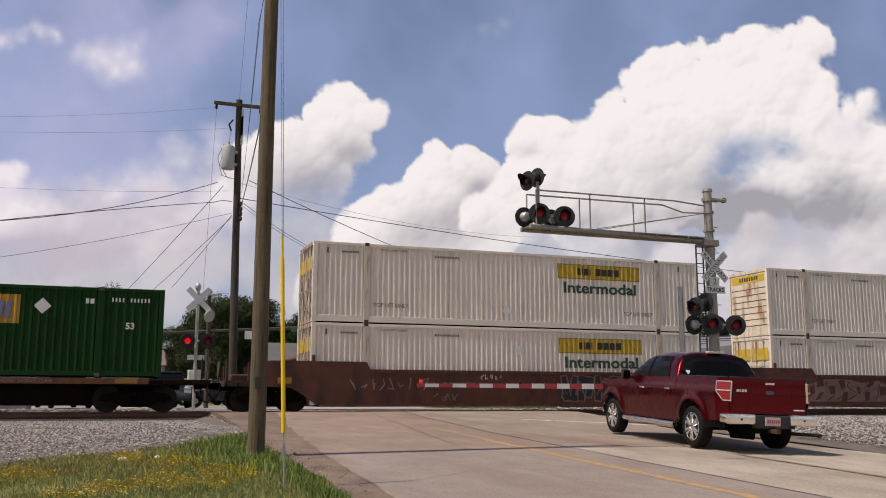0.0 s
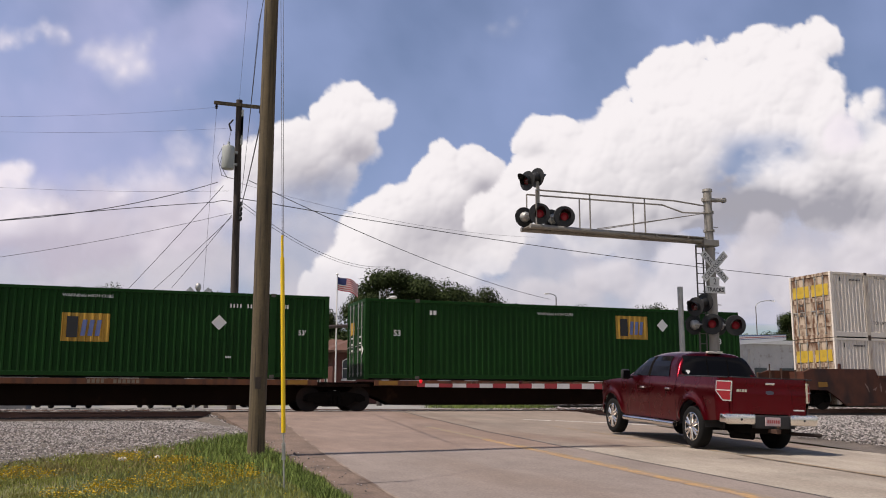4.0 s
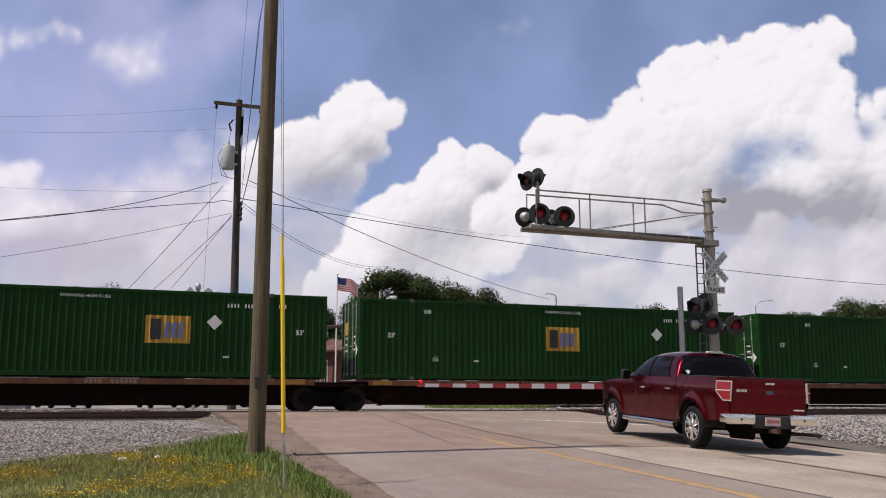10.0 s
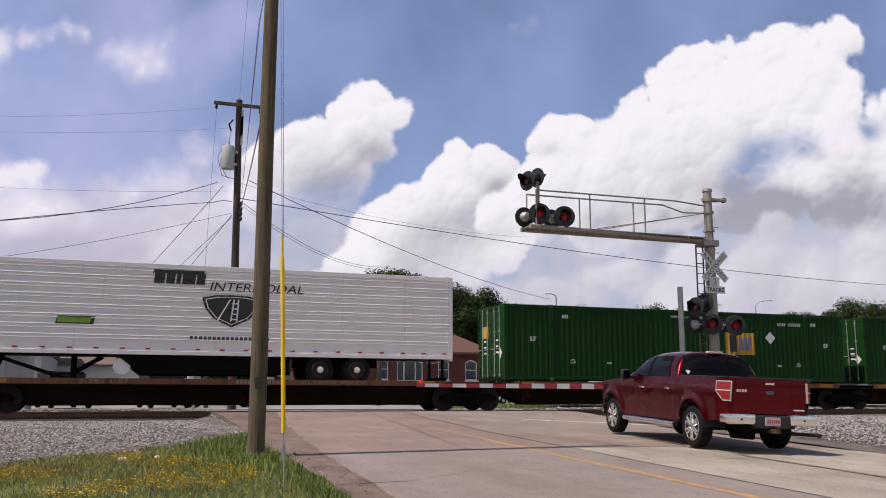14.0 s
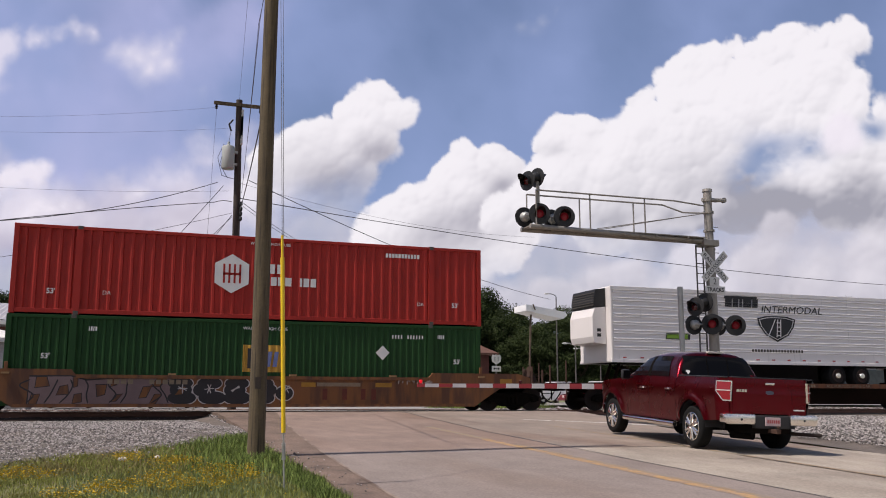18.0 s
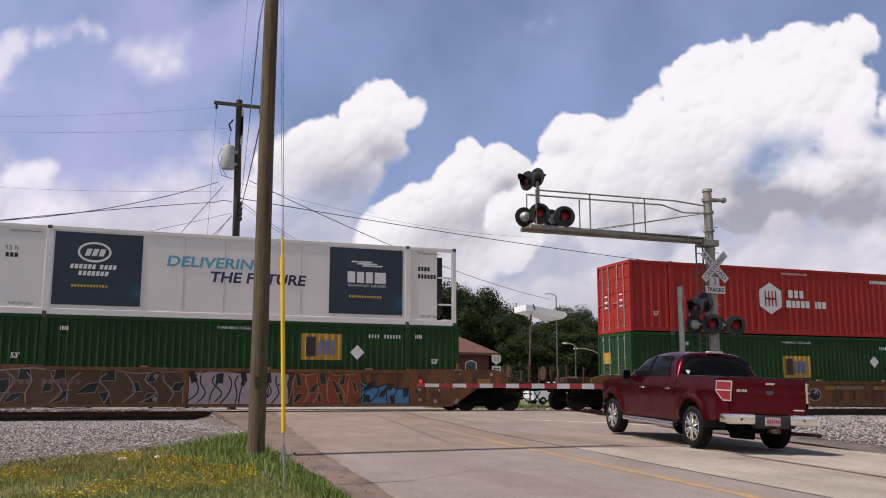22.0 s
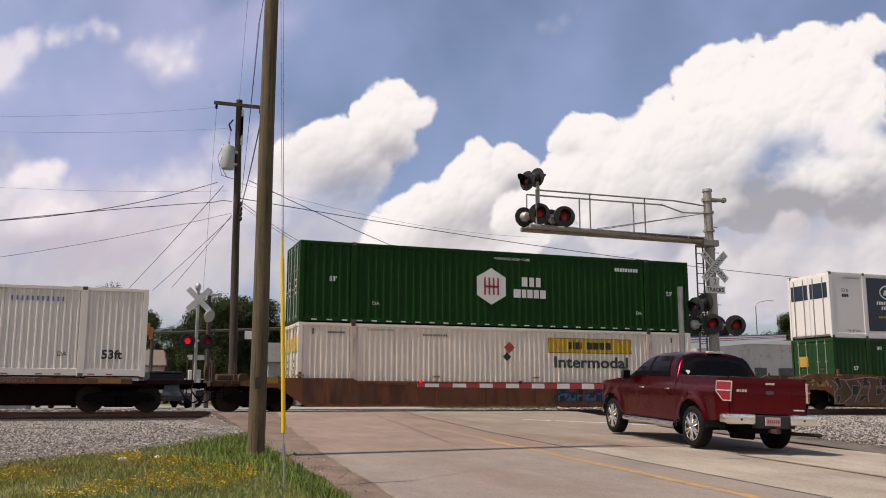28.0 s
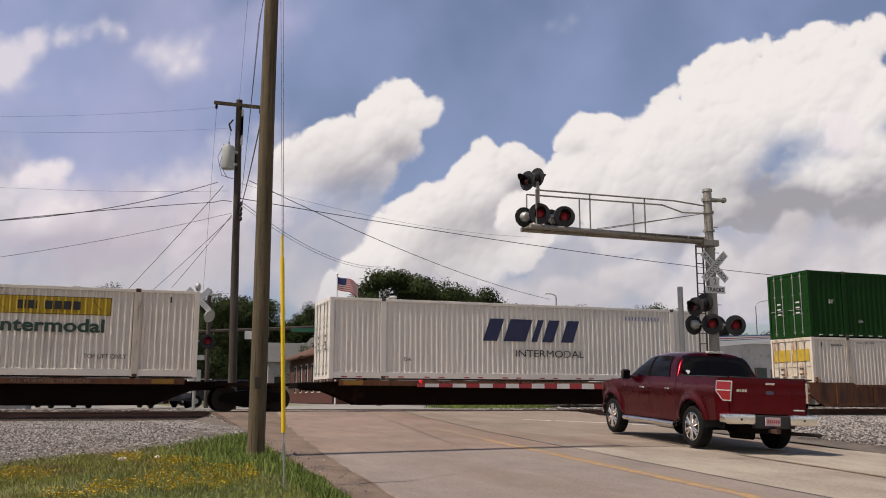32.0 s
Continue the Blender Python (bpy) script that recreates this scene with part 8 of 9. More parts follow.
# ---- sprayed paint on the railway cars ----
def scrawl(car, x0, x1, z0, z1, fill, edge, seed, n, y=-1.452):
    """Sprayed shapes made of fat leaning strokes with an outline: no letters, only their size and colours."""
    rnd = random.Random(seed)
    w, h = (x1 - x0) / n, z1 - z0

    def stroke(cx, cz, length, thick, ang, grow, yy, material, name):
        ca, sa_ = math.cos(ang), math.sin(ang)
        pts = []
        for a, b in ((-0.5, -0.5), (0.0, -0.58), (0.5, -0.42), (0.52, 0.42), (0.05, 0.55), (-0.5, 0.5)):
            u = a * (length + 2 * grow) + rnd.uniform(-0.02, 0.02)
            v = b * (thick + 2 * grow)
            pts.append((cx + u * ca - v * sa_, min(z1, max(z0, cz + u * sa_ + v * ca))))
        poly(name, pts, yy, material, car)
    k_ = 0
    for k in range(n):
        cx, cz = x0 + w * (k + 0.5), (z0 + z1) / 2
        lean = rnd.uniform(-0.25, 0.25)
        marks = [(cx - w * 0.26, cz, h * 0.86, w * 0.34, 1.57 + lean), (cx + w * 0.24, cz + rnd.uniform(-0.1, 0.1) * h, h * rnd.uniform(0.6, 0.86), w * 0.32, 1.57 + rnd.uniform(-0.4, 0.4)),
                 (cx, cz + rnd.choice((-0.28, 0.0, 0.28)) * h, w * 0.9, h * 0.24, rnd.uniform(-0.4, 0.4))]
        for m in marks:
            k_ += 1
            stroke(*m, 0.05, y - 0.002 - 0.00012 * (k_ % 12), edge, "paint_outline")
        for m in marks:
            k_ += 1
            stroke(*m, 0.0, y - 0.0045 - 0.00012 * (k_ % 12), fill, "paint_fill")
        for j in range(3):
            u = cx + rnd.uniform(-0.4, 0.4) * w
            bars(car, edge, u, cz - rnd.uniform(0.05, 0.4) * h, [0.03], rnd.uniform(0.2, 0.5) * h, y=y - 0.008, name="paint_stroke", slant=rnd.uniform(-0.7, 0.7))


def ribbon(car, pts, width, material, y, name="paint_stroke"):
    """A sprayed line through a few points, rounded between them, tapering at its ends."""
    p = [Vector(q) for q in pts]
    p = [2 * p[0] - p[1]] + p + [2 * p[-1] - p[-2]]
    line = []
    for i in range(1, len(p) - 2):
        for j in range(5):
            u = j / 5
            line.append(0.5 * (2 * p[i] + (p[i + 1] - p[i - 1]) * u + (2 * p[i - 1] - 5 * p[i] + 4 * p[i + 1] - p[i + 2]) * u * u + (3 * p[i] - p[i - 1] - 3 * p[i + 1] + p[i + 2]) * u ** 3))
    line.append(p[-2])
    vs, fs = [], []
    for i, q in enumerate(line):
        d = (line[min(i + 1, len(line) - 1)] - line[max(i - 1, 0)])
        nv = Vector((-d.y, d.x)).normalized() * width * (0.5 if 0 < i < len(line) - 1 else 0.2)
        vs += [(q.x - nv.x, y, q.y - nv.y), (q.x + nv.x, y, q.y + nv.y)]
    return raw(name, vs, [(2 * i, 2 * i + 2, 2 * i + 3, 2 * i + 1) for i in range(len(line) - 1)], material, car)


def mural(car, x0, x1, z0, z1, n, fill, edge, hole, seed, y=-1.452, top=0.16, lines=2, rows=(0, 1, 2)):
    """A wall of fat sprayed shapes: one ragged body with an outline, wedge-shaped gaps cut into it, and curling seams."""
    rnd = random.Random(seed)
    w, h = (x1 - x0) / n, z1 - z0
    crest = []
    for k in range(n * 2 + 1):
        crest.append((x0 + w * k / 2 + (rnd.uniform(-0.12, 0.12) * w if 0 < k < 2 * n else 0), z1 - rnd.uniform(0, top) * h))
    poly("paint_outline", [(x0 - 0.05, z0)] + [(x1 + 0.05, z0)] + [(a, min(z1 + 0.03, b + 0.05)) for a, b in reversed(crest)], y - 0.001, edge, car)
    poly("paint_fill", [(x0, z0 + 0.03)] + [(x1, z0 + 0.03)] + [(a, b) for a, b in reversed(crest)], y - 0.002, fill, car)
    for k in range(n):
        cx = x0 + w * (k + 0.5)
        for j in rows:
            hx, hz = cx + (0.34 if j % 2 else -0.3) * w + rnd.uniform(-0.1, 0.1) * w, z0 + h * (0.22 + 0.28 * j + rnd.uniform(-0.05, 0.05))
            lean, a, b = rnd.uniform(-0.7, 0.7), rnd.uniform(0.10, 0.20) * w, rnd.uniform(0.13, 0.22) * h
            shape = [(-a * rnd.uniform(0.4, 1.2), -b), (a * rnd.uniform(0.2, 1.0), -b * rnd.uniform(0.5, 1.0)), (a, b), (-a * rnd.uniform(0.0, 0.7), b * rnd.uniform(0.6, 1.0))]
            for grow, mt, lift in ((0.022, edge, 0.003), (0.0, hole, 0.004)):
                poly("paint_gap", [(hx + u + lean * v + math.copysign(grow, u), hz + v + math.copysign(grow, v)) for u, v in shape], y - lift - 0.0001 * (k % 5), mt, car)
        for j in range(lines):
            sx = cx + w * (0.5 * j - 0.45) + rnd.uniform(-0.1, 0.1) * w
            ribbon(car, [(sx + rnd.uniform(-0.1, 0.1) * w, z1 - 0.12 * h), (sx + rnd.uniform(-0.25, 0.25) * w, z0 + 0.66 * h), (sx + rnd.uniform(-0.2, 0.3) * w, z0 + 0.35 * h), (sx + rnd.uniform(-0.3, 0.1) * w, z0 + 0.05 * h)], 0.045, edge, y - 0.0055)


def tag_line(car, x0, z0, n, h, material, seed, y=-1.458):
    """A thin sprayed scribble."""
    rnd = random.Random(seed)
    x = x0
    for k in range(n):
        pts = [(x + rnd.uniform(0, h * 0.7), z0 + rnd.uniform(0, h)) for i in range(4)]
        vs, fs = [], []
        for (a, b), (c, d) in zip(pts, pts[1:]):
            dv = Vector((c - a, d - b))
            nv = Vector((-dv.y, dv.x)).normalized() * 0.019
            i = len(vs)
            vs += [(a - nv.x, y, b - nv.y), (c - nv.x, y, d - nv.y), (c + nv.x, y, d + nv.y), (a + nv.x, y, b + nv.y)]
            fs.append((i, i + 1, i + 2, i + 3))
        raw("paint_scribble", vs, fs, material, car)
        x += h * 0.72


M_SPRAY_W = mat("white_spray_paint", (0.46, 0.43, 0.42), 0.8, var=0.25, scale=3, spots=(0.25, 0.16, 0.12), spot_amount=0.42)
M_SPRAY_K = mat("black_spray_paint", (0.02, 0.018, 0.02), 0.7, var=0.4)
M_SPRAY_G = mat("grey_spray_paint", (0.17, 0.14, 0.15), 0.8, var=0.3)
M_SPRAY_B = mat("blue_spray_paint", (0.06, 0.20, 0.36), 0.8, var=0.3)
M_SPRAY_R = mat("red_spray_paint", (0.30, 0.05, 0.035), 0.8, var=0.3)
M_SPRAY_P = mat("mauve_spray_paint", (0.17, 0.115, 0.115), 0.8, var=0.3)
M_SPRAY_Y = mat("tan_spray_paint", (0.28, 0.17, 0.075), 0.8, var=0.3)
M_SPRAY_GREEN = mat("green_spray_paint", (0.04, 0.13, 0.06), 0.8, var=0.3)
M_FADE_W = mat("faded_white_spray", (0.20, 0.12, 0.10), 0.85, var=0.4, scale=4)
WELLS = [o for o, x, y, z in MOVERS if o.name.startswith("well_car")]
cB, cA, cR, cK, cG = WELLS
tag_line(cB, -6.7, 0.72, 9, 0.46, mat("thin_white_spray", (0.26, 0.17, 0.14), 0.85, var=0.4, scale=4), 3)
tag_line(cB, -1.75, 1.12, 5, 0.24, M_SPRAY_W, 4)
tag_line(cB, -3.6, 0.32, 4, 0.34, M_FADE_W, 5)
scrawl(cB, 1.6, 4.4, 0.30, 1.36, M_SPRAY_K, M_FADE_W, 6, 4)
bars(cB, M_FADE_W, -4.15, 0.86, [0.18, 0.16, 0.16, -0.2, 0.16, 0.16, 0.16, 0.16, 0.16, 0.16], 0.17, 0.06, y=-1.456)
mural(cA, -7.5, 3.5, 0.30, 1.30, 8, M_FADE_W, M_BROWN, M_BROWN, 7, top=0.4)
mural(cR, -7.3, -2.6, 0.24, 1.14, 4, M_SPRAY_P, M_SPRAY_K, M_YELLOWCAR, 8)
rnd = random.Random(9)
for k in range(5):
    cx = -2.65 + 0.86 * k
    lobes = [(cx + rnd.uniform(-0.15, 0.15), 0.46, 0.46, 0.22), (cx + rnd.uniform(-0.2, 0.2), 0.72, 0.36, 0.24), (cx + rnd.uniform(-0.1, 0.1), 0.94, 0.40, 0.20)] if k < 4 else [(0.72, 0.62, 0.30, 0.24)]
    for grow, mt, lift in ((0.035, M_SPRAY_W, 0.001), (0.0, M_SPRAY_K, 0.003)):
        for j, (u, v, a, b) in enumerate(lobes):
            poly("paint_blob", [(u + (a + grow) * math.cos(q * 0.3927), min(1.16, max(0.21, v + (b + grow) * math.sin(q * 0.3927)))) for q in range(16)], -1.452 - lift - 0.0003 * (j + 3 * (k % 2)), mt, cR)
    for j in range(3):
        q = rnd.uniform(0, 3.14)
        ribbon(cR, [(cx - 0.16 * math.cos(q), 0.76 - 0.16 * math.sin(q)), (cx, 0.76), (cx + 0.16 * math.cos(q), 0.76 + 0.16 * math.sin(q))], 0.03, M_SPRAY_W, -1.459 - 0.0003 * j)
bars(cR, M_LETTER_FADED, -5.0, 0.90, [0.16, 0.16, 0.16, 0.16, -0.4, 0.16, 0.16, 0.16, 0.16, 0.16, 0.16], 0.15, 0.05, y=-1.462)
M_RED_FADED = mat("faded_red_stencil", (0.115, 0.030, 0.018), 0.85, var=0.3, scale=4)
M_YELLOW_FADED = mat("chalky_yellow_plate", (0.33, 0.17, 0.022), 0.8, var=0.3, scale=3)
bars(cR, M_LETTER_FADED, 1.85, 0.86, [1.55], 0.13, y=-1.456, name="pale_stripe")
for x, w in ((1.30, 0.5), (3.95, 0.6), (6.30, 0.55)):
    bars(cR, M_YELLOW_FADED, x, 0.84, [w], 0.15, y=-1.456, name="yellow_stripe")
for x, sl in ((2.05, 0.0), (2.75, 0.0), (3.42, 0.0), (3.80, 0.0)):
    bars(cR, M_RED_FADED, x, 0.40, [0.17], 0.38, y=-1.456, name="faded_mark", slant=sl)
tag_line(cR, 4.75, 0.93, 8, 0.24, mat("chalk_white_spray", (0.36, 0.32, 0.29), 0.85), 19)
M_SPRAY_TAN = mat("brown_tan_spray", (0.100, 0.057, 0.030), 0.8, var=0.3, scale=1.2, spots=(0.065, 0.040, 0.024), spot_amount=0.45)
M_SPRAY_LILAC = mat("pale_lilac_spray", (0.40, 0.34, 0.36), 0.8, var=0.12, scale=1.5, spots=(0.33, 0.27, 0.29), spot_amount=0.4)
M_SPRAY_MAUVE = mat("mauve_outline_spray", (0.27, 0.20, 0.20), 0.8, var=0.25)
M_SPRAY_DKGREEN = mat("black_green_spray", (0.022, 0.032, 0.022), 0.8, var=0.5, scale=3)
M_SPRAY_DKBLUE = mat("dark_blue_spray", (0.025, 0.025, 0.05), 0.8, var=0.3)
M_SPRAY_RUST = mat("rust_red_spray", (0.22, 0.050, 0.022), 0.8, var=0.3, scale=2)
mural(cK, -8.3, -1.75, 0.22, 1.40, 5, M_SPRAY_TAN, M_SPRAY_MAUVE, M_SPRAY_DKGREEN, 11)
mural(cK, -1.55, 1.75, 0.20, 1.36, 4, M_SPRAY_LILAC, M_SPRAY_K, M_SPRAY_K, 12, top=0.10, lines=3, rows=(2,))
mural(cK, 1.95, 4.3, 0.22, 1.34, 3, M_SPRAY_RUST, M_SPRAY_Y, M_SPRAY_DKGREEN, 13)
mural(cK, 4.35, 6.1, 0.24, 1.05, 2, M_SPRAY_B, M_SPRAY_K, M_SPRAY_K, 14, top=0.5)
bars(cK, M_FADE_W, -6.9, 0.88, [0.14] * 3 + [-0.2] + [0.14] * 6, 0.15, 0.06, y=-1.464)
rnd = random.Random(77)
for k in range(34):
    x = rnd.choice((rnd.uniform(-9.6, -8.4), rnd.uniform(-2.8, 2.2), rnd.uniform(5.8, 9.4)))
    z = rnd.uniform(0.3, 1.35) if abs(x) < 8.0 else rnd.uniform(0.95, 1.35)
    q = rnd.uniform(0.035, 0.085)
    poly("paint_spot", [(x + q * math.cos(a * 0.785), z + q * math.sin(a * 0.785)) for a in range(8)], -1.462 - 0.0003 * k, rnd.choice((M_SPRAY_LILAC, M_SPRAY_K, M_SPRAY_MAUVE)), cK)
mural(cG, 1.9, 4.3, 0.34, 0.84, 3, mat("dull_blue_spray", (0.05, 0.12, 0.22), 0.8, var=0.3), M_SPRAY_DKBLUE, M_SPRAY_DKBLUE, 15, top=0.5)
for c in (cR, cK, cG):
    for x in (-8.0, -3.0, 1.0, 4.6, 8.0):
        box_part("lock_block", (x - 0.12, x + 0.12, -1.50, -1.40, 1.44 if c is cK else 1.20, 1.50 if c is cK else 1.26), M_SPRAY_Y, c)


# ---- clouds: far sheets on one sloping layer, drifting east ----
DRIFTERS = []
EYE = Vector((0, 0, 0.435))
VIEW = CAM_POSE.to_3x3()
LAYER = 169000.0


def fbm(x, y, seed, octaves=5):
    """Smooth layered noise on arrays."""
    total, amp, size = np.zeros_like(x), 1.0, 0.0
    for k in range(octaves):
        r = np.random.RandomState(seed * 31 + k).rand(64, 64)
        xs, ys = x * 2 ** k, y * 2 ** k
        i, j = np.floor(xs).astype(int), np.floor(ys).astype(int)
        u, v = xs - i, ys - j
        u, v = u * u * (3 - 2 * u), v * v * (3 - 2 * v)
        g = lambda a, b: r[a % 64, b % 64]
        total += amp * ((g(i, j) * (1 - u) + g(i + 1, j) * u) * (1 - v) + (g(i, j + 1) * (1 - u) + g(i + 1, j + 1) * u) * v)
        size += amp
        amp *= 0.5
    return total / size


def domes(x, y, seed):
    """Packed round bumps with creases between them, 0 to 1."""
    r = np.random.RandomState(seed * 17 + 3).rand(64, 64, 3)
    i, j = np.floor(x).astype(int), np.floor(y).astype(int)
    best = np.zeros_like(x)
    for a in (-1, 0, 1):
        for b in (-1, 0, 1):
            c = r[(i + a) % 64, (j + b) % 64]
            d2 = (x - i - a - c[..., 0]) ** 2 + (y - j - b - c[..., 1]) ** 2
            size = 0.62 + 0.55 * c[..., 2]
            best = np.maximum(best, size * np.sqrt(np.clip(1 - d2 / size ** 2, 0, None)))
    return best


def step_up(v):
    v = np.clip(v, 0, 1)
    return v * v * (3 - 2 * v)


def blurred(h, n):
    for k in range(n):
        p = np.pad(h, 1, mode="edge")
        h = (p[:-2, 1:-1] + p[2:, 1:-1] + p[1:-1, :-2] + p[1:-1, 2:] + p[1:-1, 1:-1]) / 5
    return h


M_CLOUD = bpy.data.materials.new("cloud")
M_CLOUD.use_nodes = True
cn, cl = M_CLOUD.node_tree.nodes, M_CLOUD.node_tree.links
cn.remove(cn["Principled BSDF"])
at_ = cn.new("ShaderNodeAttribute")
at_.attribute_name = "vapour"
tr_, em_, mx_ = cn.new("ShaderNodeBsdfTransparent"), cn.new("ShaderNodeEmission"), cn.new("ShaderNodeMixShader")
em_.inputs[1].default_value = 0.92
cl.new(at_.outputs["Color"], em_.inputs[0])
cl.new(at_.outputs["Alpha"], mx_.inputs[0])
cl.new(tr_.outputs[0], mx_.inputs[1])
cl.new(em_.outputs[0], mx_.inputs[2])
cl.new(mx_.outputs[0], cn["Material Output"].inputs[0])
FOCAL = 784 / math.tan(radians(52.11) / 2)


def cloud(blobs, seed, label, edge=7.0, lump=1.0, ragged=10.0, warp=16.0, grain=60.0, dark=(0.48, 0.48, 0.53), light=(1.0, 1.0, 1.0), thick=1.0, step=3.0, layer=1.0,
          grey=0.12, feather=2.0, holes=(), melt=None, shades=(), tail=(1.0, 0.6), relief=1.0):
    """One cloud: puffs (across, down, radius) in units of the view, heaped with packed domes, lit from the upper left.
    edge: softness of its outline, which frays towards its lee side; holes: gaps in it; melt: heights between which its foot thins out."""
    b = np.array(blobs, float)
    rim = edge * (1 + feather) + 20 * lump + ragged
    x0, x1 = (b[:, 0] - b[:, 2]).min() - rim, (b[:, 0] + b[:, 2]).max() + rim
    y0, y1 = (b[:, 1] - b[:, 2]).min() - rim, min(600, (b[:, 1] + b[:, 2]).max() + rim)
    nx, ny = int((x1 - x0) / step) + 1, int((y1 - y0) / step) + 1
    X, Y = np.meshgrid(np.linspace(x0, x1, nx), np.linspace(y0, y1, ny))
    wx = X + warp * (2 * fbm(X / 80, Y / 80, seed + 5, 5) - 1)
    wy = Y + warp * (2 * fbm(X / 80, Y / 80, seed + 6, 5) - 1)
    heap, near = np.zeros_like(X), np.full_like(X, 0.0)
    for cx, cy, r in blobs:
        d = np.sqrt((wx - cx) ** 2 + (wy - cy) ** 2)
        heap = np.maximum(heap, np.sqrt(np.clip(r * r - d * d, 0, None)))
        near += np.exp(np.clip((r - d) / 7.0, -40, 12))
    inside = 7.0 * np.log(near + 1e-12)
    lumps = 26 * domes(wx / 62, wy / 62, seed + 1) + 13 * domes(wx / 30, wy / 30, seed + 2) + 6.5 * domes(wx / 14, wy / 14, seed + 3) + 3 * domes(X / 7, Y / 7, seed + 4)
    f = inside + lump * 0.85 * (lumps - 31) + ragged * (2 * fbm(X / grain, Y / grain, seed, 6) - 1)
    lee = np.clip((X - b[:, 0].mean()) / (np.ptp(b[:, 0]) / 2 + 40), 0, 1) * tail[0] + np.clip((Y - b[:, 1].min()) / (np.ptp(b[:, 1]) + 40), 0, 1) * tail[1]
    wide = edge * (1 + feather * lee * np.clip(3.0 * fbm(X / 90, Y / 70, seed + 31, 4) - 0.8, 0, 2))
    alpha = step_up((f + 0.35 * (wide - edge)) / wide) * thick
    for cx, cy, r in holes:
        alpha = alpha * (1 - 0.9 * np.exp(-(((wx - cx) / r) ** 2 + ((wy - cy) / (0.7 * r)) ** 2)) * step_up(2.6 * fbm(X / 70, Y / 45, seed + 44, 5) - 0.6))
    if melt:
        alpha = alpha * (1 - step_up((Y + 60 * (fbm(X / 60, Y / 60, seed + 51, 4) - 0.5) - melt[0]) / (melt[1] - melt[0])))
    h = blurred(0.55 * blurred(heap, int(30 / step)) + 0.75 * lump * lumps, 2)
    gy, gx = np.gradient(h, step)
    facing = (0.62 * gx + 0.78 * gy) / np.sqrt(1 + gx ** 2 + gy ** 2)
    crease = np.clip((h - blurred(h, int(60 / step))) / 14, -1, 1)
    broad = step_up(2.2 * fbm(X / 150, Y / 90, seed + 21, 4) - 0.5)
    shade = grey * broad
    for cx, cy, r in shades:
        shade = shade + 0.46 * np.exp(-((X - cx) / (1.5 * r)) ** 2 - ((Y - cy) / r) ** 2) * (0.25 + 1.1 * broad)
    lit = np.clip(0.95 + relief * (0.24 * facing + 0.16 * crease) - shade, 0, 1)
    lit = np.where(lit > 0.80, 0.80 + 0.20 * np.tanh((lit - 0.80) / 0.16), lit)
    col = np.stack([dark[k] + (light[k] - dark[k]) * lit for k in range(3)] + [alpha], -1)
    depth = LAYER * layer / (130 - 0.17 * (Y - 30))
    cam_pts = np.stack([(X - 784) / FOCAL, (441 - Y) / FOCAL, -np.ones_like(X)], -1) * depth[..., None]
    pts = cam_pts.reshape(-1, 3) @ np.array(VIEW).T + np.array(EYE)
    centre = pts.mean(0)
    idx = np.arange(nx * ny).reshape(ny, nx)
    keep = (np.maximum.reduce([alpha[:-1, :-1], alpha[1:, :-1], alpha[:-1, 1:], alpha[1:, 1:]]) > 0.002).ravel()
    quads = np.stack([idx[:-1, :-1].ravel(), idx[1:, :-1].ravel(), idx[1:, 1:].ravel(), idx[:-1, 1:].ravel()], -1)[keep]
    used, quads = np.unique(quads, return_inverse=True)
    ob = raw("cloud", (pts[used] - centre).tolist(), quads.reshape(-1, 4).tolist(), M_CLOUD)
    att = ob.data.color_attributes.new("vapour", "FLOAT_COLOR", "POINT")
    att.data.foreach_set("color", col.reshape(-1, 4)[used].astype(np.float32).ravel())
    ob.location = centre
    tagged(ob, label, "cloud", "clouds in the sky", "structure")
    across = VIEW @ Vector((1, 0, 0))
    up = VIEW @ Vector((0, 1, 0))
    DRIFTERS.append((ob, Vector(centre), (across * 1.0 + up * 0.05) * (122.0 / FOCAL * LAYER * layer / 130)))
    return ob


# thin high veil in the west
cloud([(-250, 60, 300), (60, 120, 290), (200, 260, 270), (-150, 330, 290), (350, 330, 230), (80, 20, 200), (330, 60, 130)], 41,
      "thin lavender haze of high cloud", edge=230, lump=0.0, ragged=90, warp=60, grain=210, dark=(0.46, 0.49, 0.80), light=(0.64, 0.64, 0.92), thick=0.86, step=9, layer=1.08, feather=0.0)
# Wide glowing sheet, added to lift the sky's brightness and blue.
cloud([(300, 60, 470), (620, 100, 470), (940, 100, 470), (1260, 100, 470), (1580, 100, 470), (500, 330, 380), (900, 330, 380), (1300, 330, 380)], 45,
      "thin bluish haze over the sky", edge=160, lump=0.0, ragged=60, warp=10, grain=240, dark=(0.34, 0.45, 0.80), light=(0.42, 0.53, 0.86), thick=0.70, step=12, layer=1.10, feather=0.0)
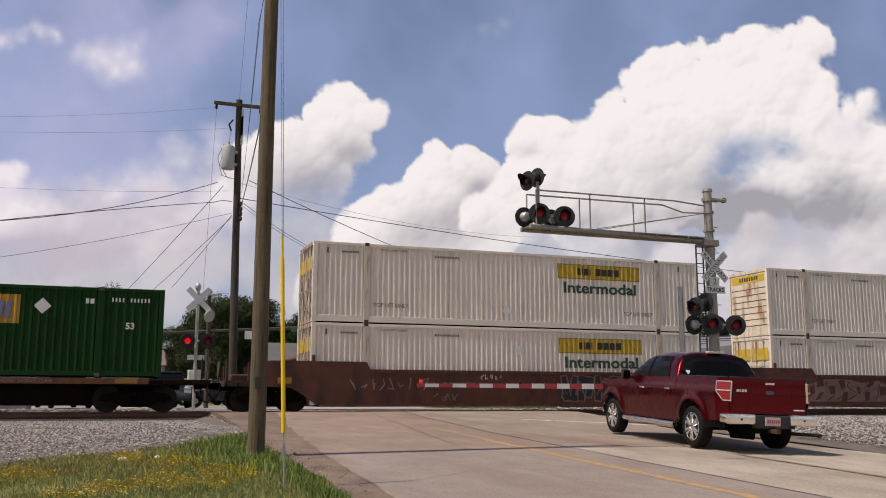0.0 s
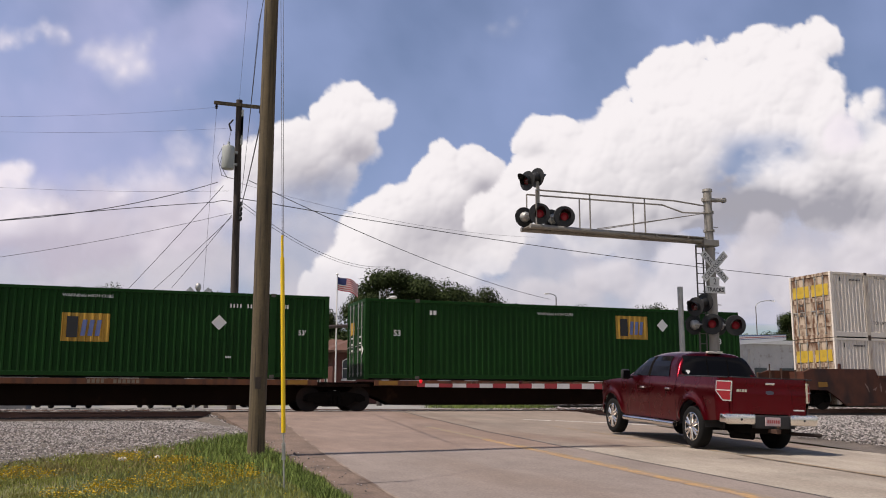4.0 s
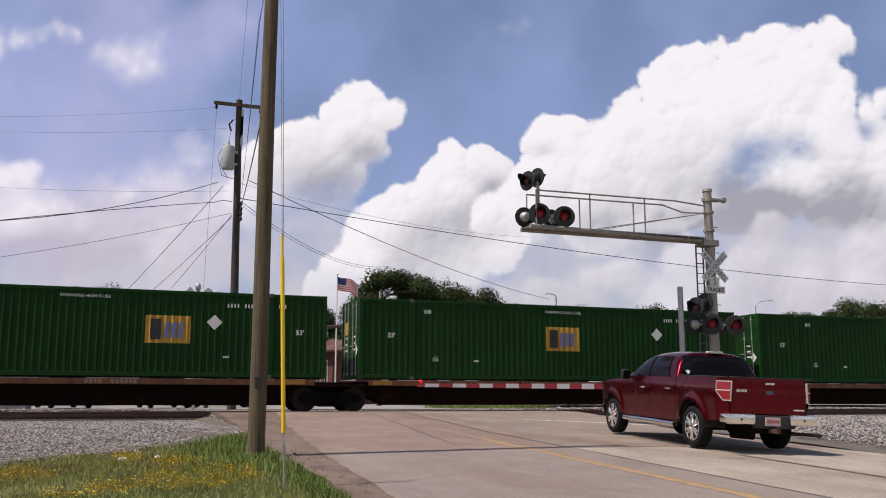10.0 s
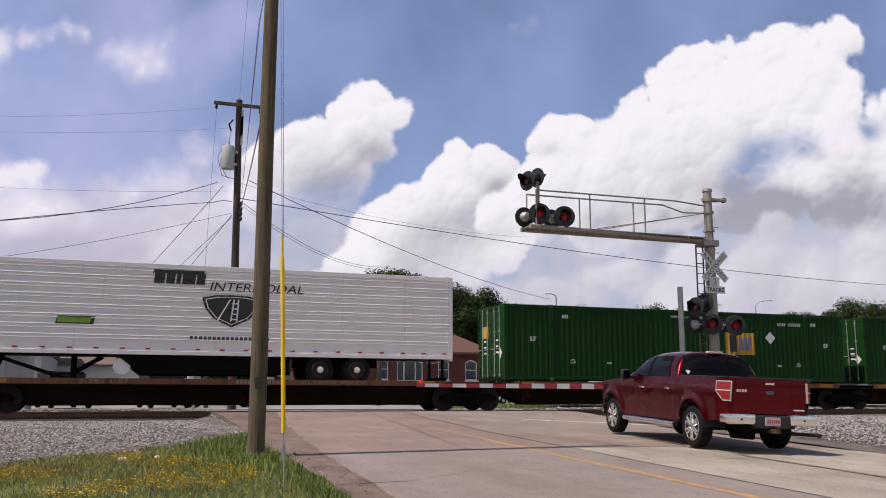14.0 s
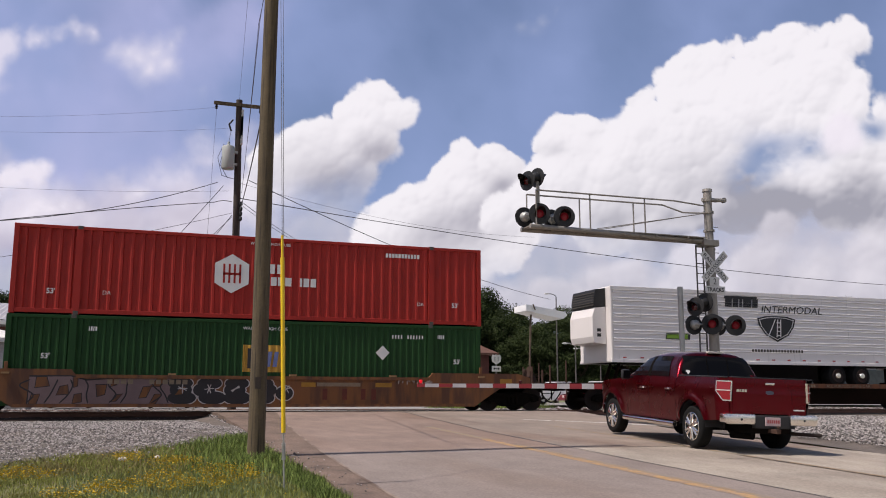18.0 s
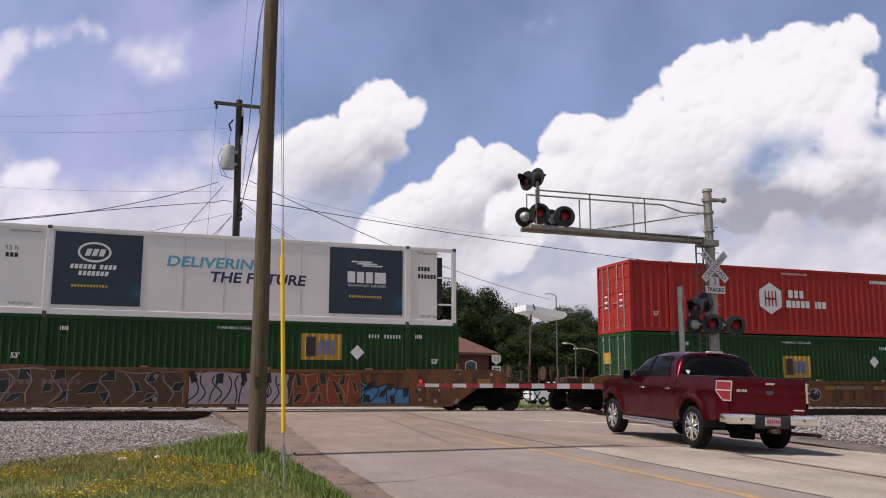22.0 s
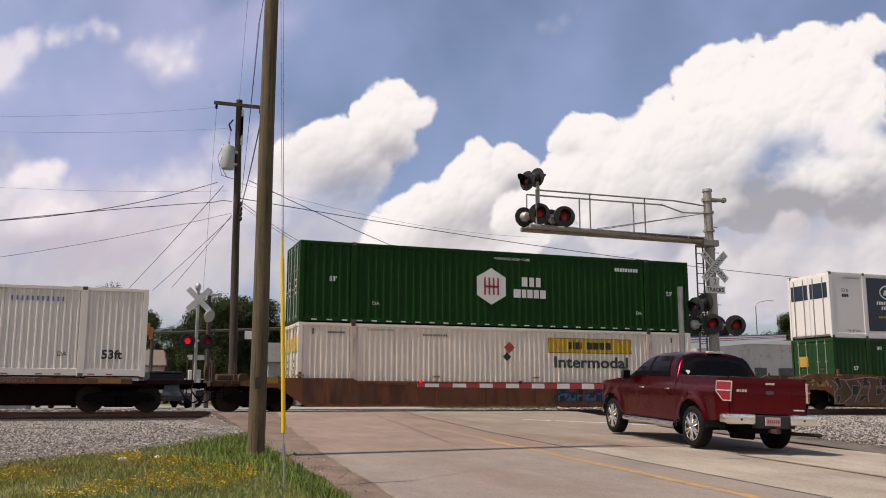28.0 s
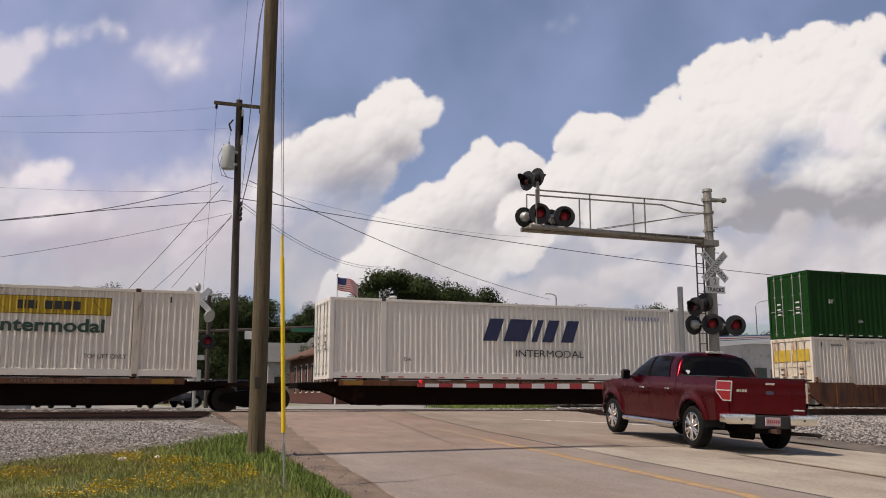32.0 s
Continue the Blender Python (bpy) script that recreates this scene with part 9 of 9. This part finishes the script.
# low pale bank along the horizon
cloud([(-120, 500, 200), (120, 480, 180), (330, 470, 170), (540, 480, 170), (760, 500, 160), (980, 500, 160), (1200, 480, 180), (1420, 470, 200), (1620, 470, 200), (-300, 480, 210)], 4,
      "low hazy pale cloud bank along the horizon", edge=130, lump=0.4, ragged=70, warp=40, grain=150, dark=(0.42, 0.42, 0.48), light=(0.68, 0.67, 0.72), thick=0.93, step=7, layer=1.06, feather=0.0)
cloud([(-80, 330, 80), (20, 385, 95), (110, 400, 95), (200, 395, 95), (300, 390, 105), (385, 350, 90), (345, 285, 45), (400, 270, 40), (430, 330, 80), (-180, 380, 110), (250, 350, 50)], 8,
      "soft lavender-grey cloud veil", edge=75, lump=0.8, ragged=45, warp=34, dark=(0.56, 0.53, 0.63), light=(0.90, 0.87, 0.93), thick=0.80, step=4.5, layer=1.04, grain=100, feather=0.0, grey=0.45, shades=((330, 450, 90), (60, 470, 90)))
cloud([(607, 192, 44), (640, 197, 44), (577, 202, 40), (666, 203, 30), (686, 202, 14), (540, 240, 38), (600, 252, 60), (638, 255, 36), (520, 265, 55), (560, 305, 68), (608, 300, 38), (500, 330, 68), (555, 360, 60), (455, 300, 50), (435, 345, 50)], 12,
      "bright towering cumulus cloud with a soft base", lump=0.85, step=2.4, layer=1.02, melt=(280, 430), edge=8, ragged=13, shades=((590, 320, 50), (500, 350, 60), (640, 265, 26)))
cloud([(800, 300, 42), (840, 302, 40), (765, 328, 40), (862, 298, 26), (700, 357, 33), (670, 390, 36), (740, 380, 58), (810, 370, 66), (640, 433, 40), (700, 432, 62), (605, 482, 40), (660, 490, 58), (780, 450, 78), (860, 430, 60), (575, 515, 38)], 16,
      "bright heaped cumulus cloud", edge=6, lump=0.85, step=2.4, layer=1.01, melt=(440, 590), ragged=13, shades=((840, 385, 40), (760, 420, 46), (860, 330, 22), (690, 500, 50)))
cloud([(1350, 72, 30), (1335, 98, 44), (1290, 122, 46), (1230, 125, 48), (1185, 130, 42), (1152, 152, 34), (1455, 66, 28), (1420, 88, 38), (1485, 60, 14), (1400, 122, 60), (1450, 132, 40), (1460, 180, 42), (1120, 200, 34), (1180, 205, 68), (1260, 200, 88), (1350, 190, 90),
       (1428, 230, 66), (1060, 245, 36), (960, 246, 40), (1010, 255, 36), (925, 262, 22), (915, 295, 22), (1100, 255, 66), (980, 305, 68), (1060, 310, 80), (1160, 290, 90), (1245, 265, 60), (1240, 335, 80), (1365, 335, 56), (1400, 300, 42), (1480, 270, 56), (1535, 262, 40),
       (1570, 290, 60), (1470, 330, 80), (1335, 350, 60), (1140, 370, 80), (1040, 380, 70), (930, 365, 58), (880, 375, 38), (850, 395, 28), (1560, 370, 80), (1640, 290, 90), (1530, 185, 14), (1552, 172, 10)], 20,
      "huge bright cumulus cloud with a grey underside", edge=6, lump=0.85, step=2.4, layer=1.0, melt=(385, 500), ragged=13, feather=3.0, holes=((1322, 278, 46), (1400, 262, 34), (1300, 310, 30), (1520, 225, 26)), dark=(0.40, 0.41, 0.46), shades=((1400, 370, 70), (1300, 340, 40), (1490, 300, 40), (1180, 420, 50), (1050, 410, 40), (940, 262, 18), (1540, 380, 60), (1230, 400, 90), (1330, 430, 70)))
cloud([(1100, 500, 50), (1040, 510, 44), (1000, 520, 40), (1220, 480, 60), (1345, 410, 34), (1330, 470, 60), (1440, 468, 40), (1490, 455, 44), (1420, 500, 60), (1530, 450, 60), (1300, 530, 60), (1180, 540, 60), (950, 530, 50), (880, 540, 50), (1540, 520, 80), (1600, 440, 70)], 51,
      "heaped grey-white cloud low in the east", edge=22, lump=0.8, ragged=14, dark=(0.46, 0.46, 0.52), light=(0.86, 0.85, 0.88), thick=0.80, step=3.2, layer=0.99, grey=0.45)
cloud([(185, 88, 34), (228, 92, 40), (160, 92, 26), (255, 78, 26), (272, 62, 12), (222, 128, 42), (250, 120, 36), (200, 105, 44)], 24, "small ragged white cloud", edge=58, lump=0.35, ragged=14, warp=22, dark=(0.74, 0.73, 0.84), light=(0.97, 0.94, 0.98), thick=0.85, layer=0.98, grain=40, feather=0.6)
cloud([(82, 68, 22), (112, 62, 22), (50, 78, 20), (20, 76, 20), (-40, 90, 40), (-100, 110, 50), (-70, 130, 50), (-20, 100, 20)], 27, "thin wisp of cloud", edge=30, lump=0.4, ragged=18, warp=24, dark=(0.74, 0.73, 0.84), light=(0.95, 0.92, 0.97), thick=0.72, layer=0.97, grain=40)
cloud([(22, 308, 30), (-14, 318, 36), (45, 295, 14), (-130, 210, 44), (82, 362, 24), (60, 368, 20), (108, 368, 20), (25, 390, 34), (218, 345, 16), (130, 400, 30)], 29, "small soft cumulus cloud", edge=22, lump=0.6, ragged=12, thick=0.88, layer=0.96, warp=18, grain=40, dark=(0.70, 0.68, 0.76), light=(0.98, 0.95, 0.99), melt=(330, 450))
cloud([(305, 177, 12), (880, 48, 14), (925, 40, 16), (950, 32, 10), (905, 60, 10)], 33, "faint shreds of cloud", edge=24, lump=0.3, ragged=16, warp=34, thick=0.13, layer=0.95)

# unseen glowing copies of the clouds all round the sky, added as whiter fill light
all_round = [o for o, c, d in DRIFTERS if "cumulus" in o["label"] or "horizon" in o["label"]]
for turn in (62, 118, 176, 236, 298):
    for o in all_round:
        spin = Matrix.Translation(EYE) @ Matrix.Rotation(radians(turn + 7), 4, "Z") @ Matrix.Translation(-EYE)
        twin = new("cloud", o.data)
        twin.matrix_world = spin @ Matrix.Translation(o.location)
        tagged(twin, "white cumulus cloud in the rest of the sky", "cloud", "clouds in the sky", "structure")
        if 90 < turn < 280:
            higher = new("cloud", o.data)
            higher.matrix_world = Matrix.Translation(EYE) @ Matrix.Rotation(radians(turn - 19), 4, "Z") @ Matrix.Rotation(radians(24), 4, VIEW @ Vector((1, 0, 0))) @ Matrix.Translation(-EYE) @ Matrix.Translation(o.location)
            tagged(higher, "white cumulus cloud high in the rest of the sky", "cloud", "clouds in the sky", "structure")


# ---- what moves ----
def motions():
    times = [0.0] + [2.0 * k for k in range(1, 17)]
    for ob, x, y, z in MOVERS:
        walk(ob, [(t, pose(x + travelled(t), y, z)) for t in times])
    fine = [0.1 * k for k in range(321)]
    run = [travelled(t) for t in fine]
    for ob, x, y, z in WHEELS:
        walk(ob, [(t, pose(x, y, z, 0, math.degrees(s / 0.42), 0)) for t, s in zip(fine, run)])
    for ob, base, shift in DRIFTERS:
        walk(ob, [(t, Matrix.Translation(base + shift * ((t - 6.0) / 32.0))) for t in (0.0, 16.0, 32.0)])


motions()
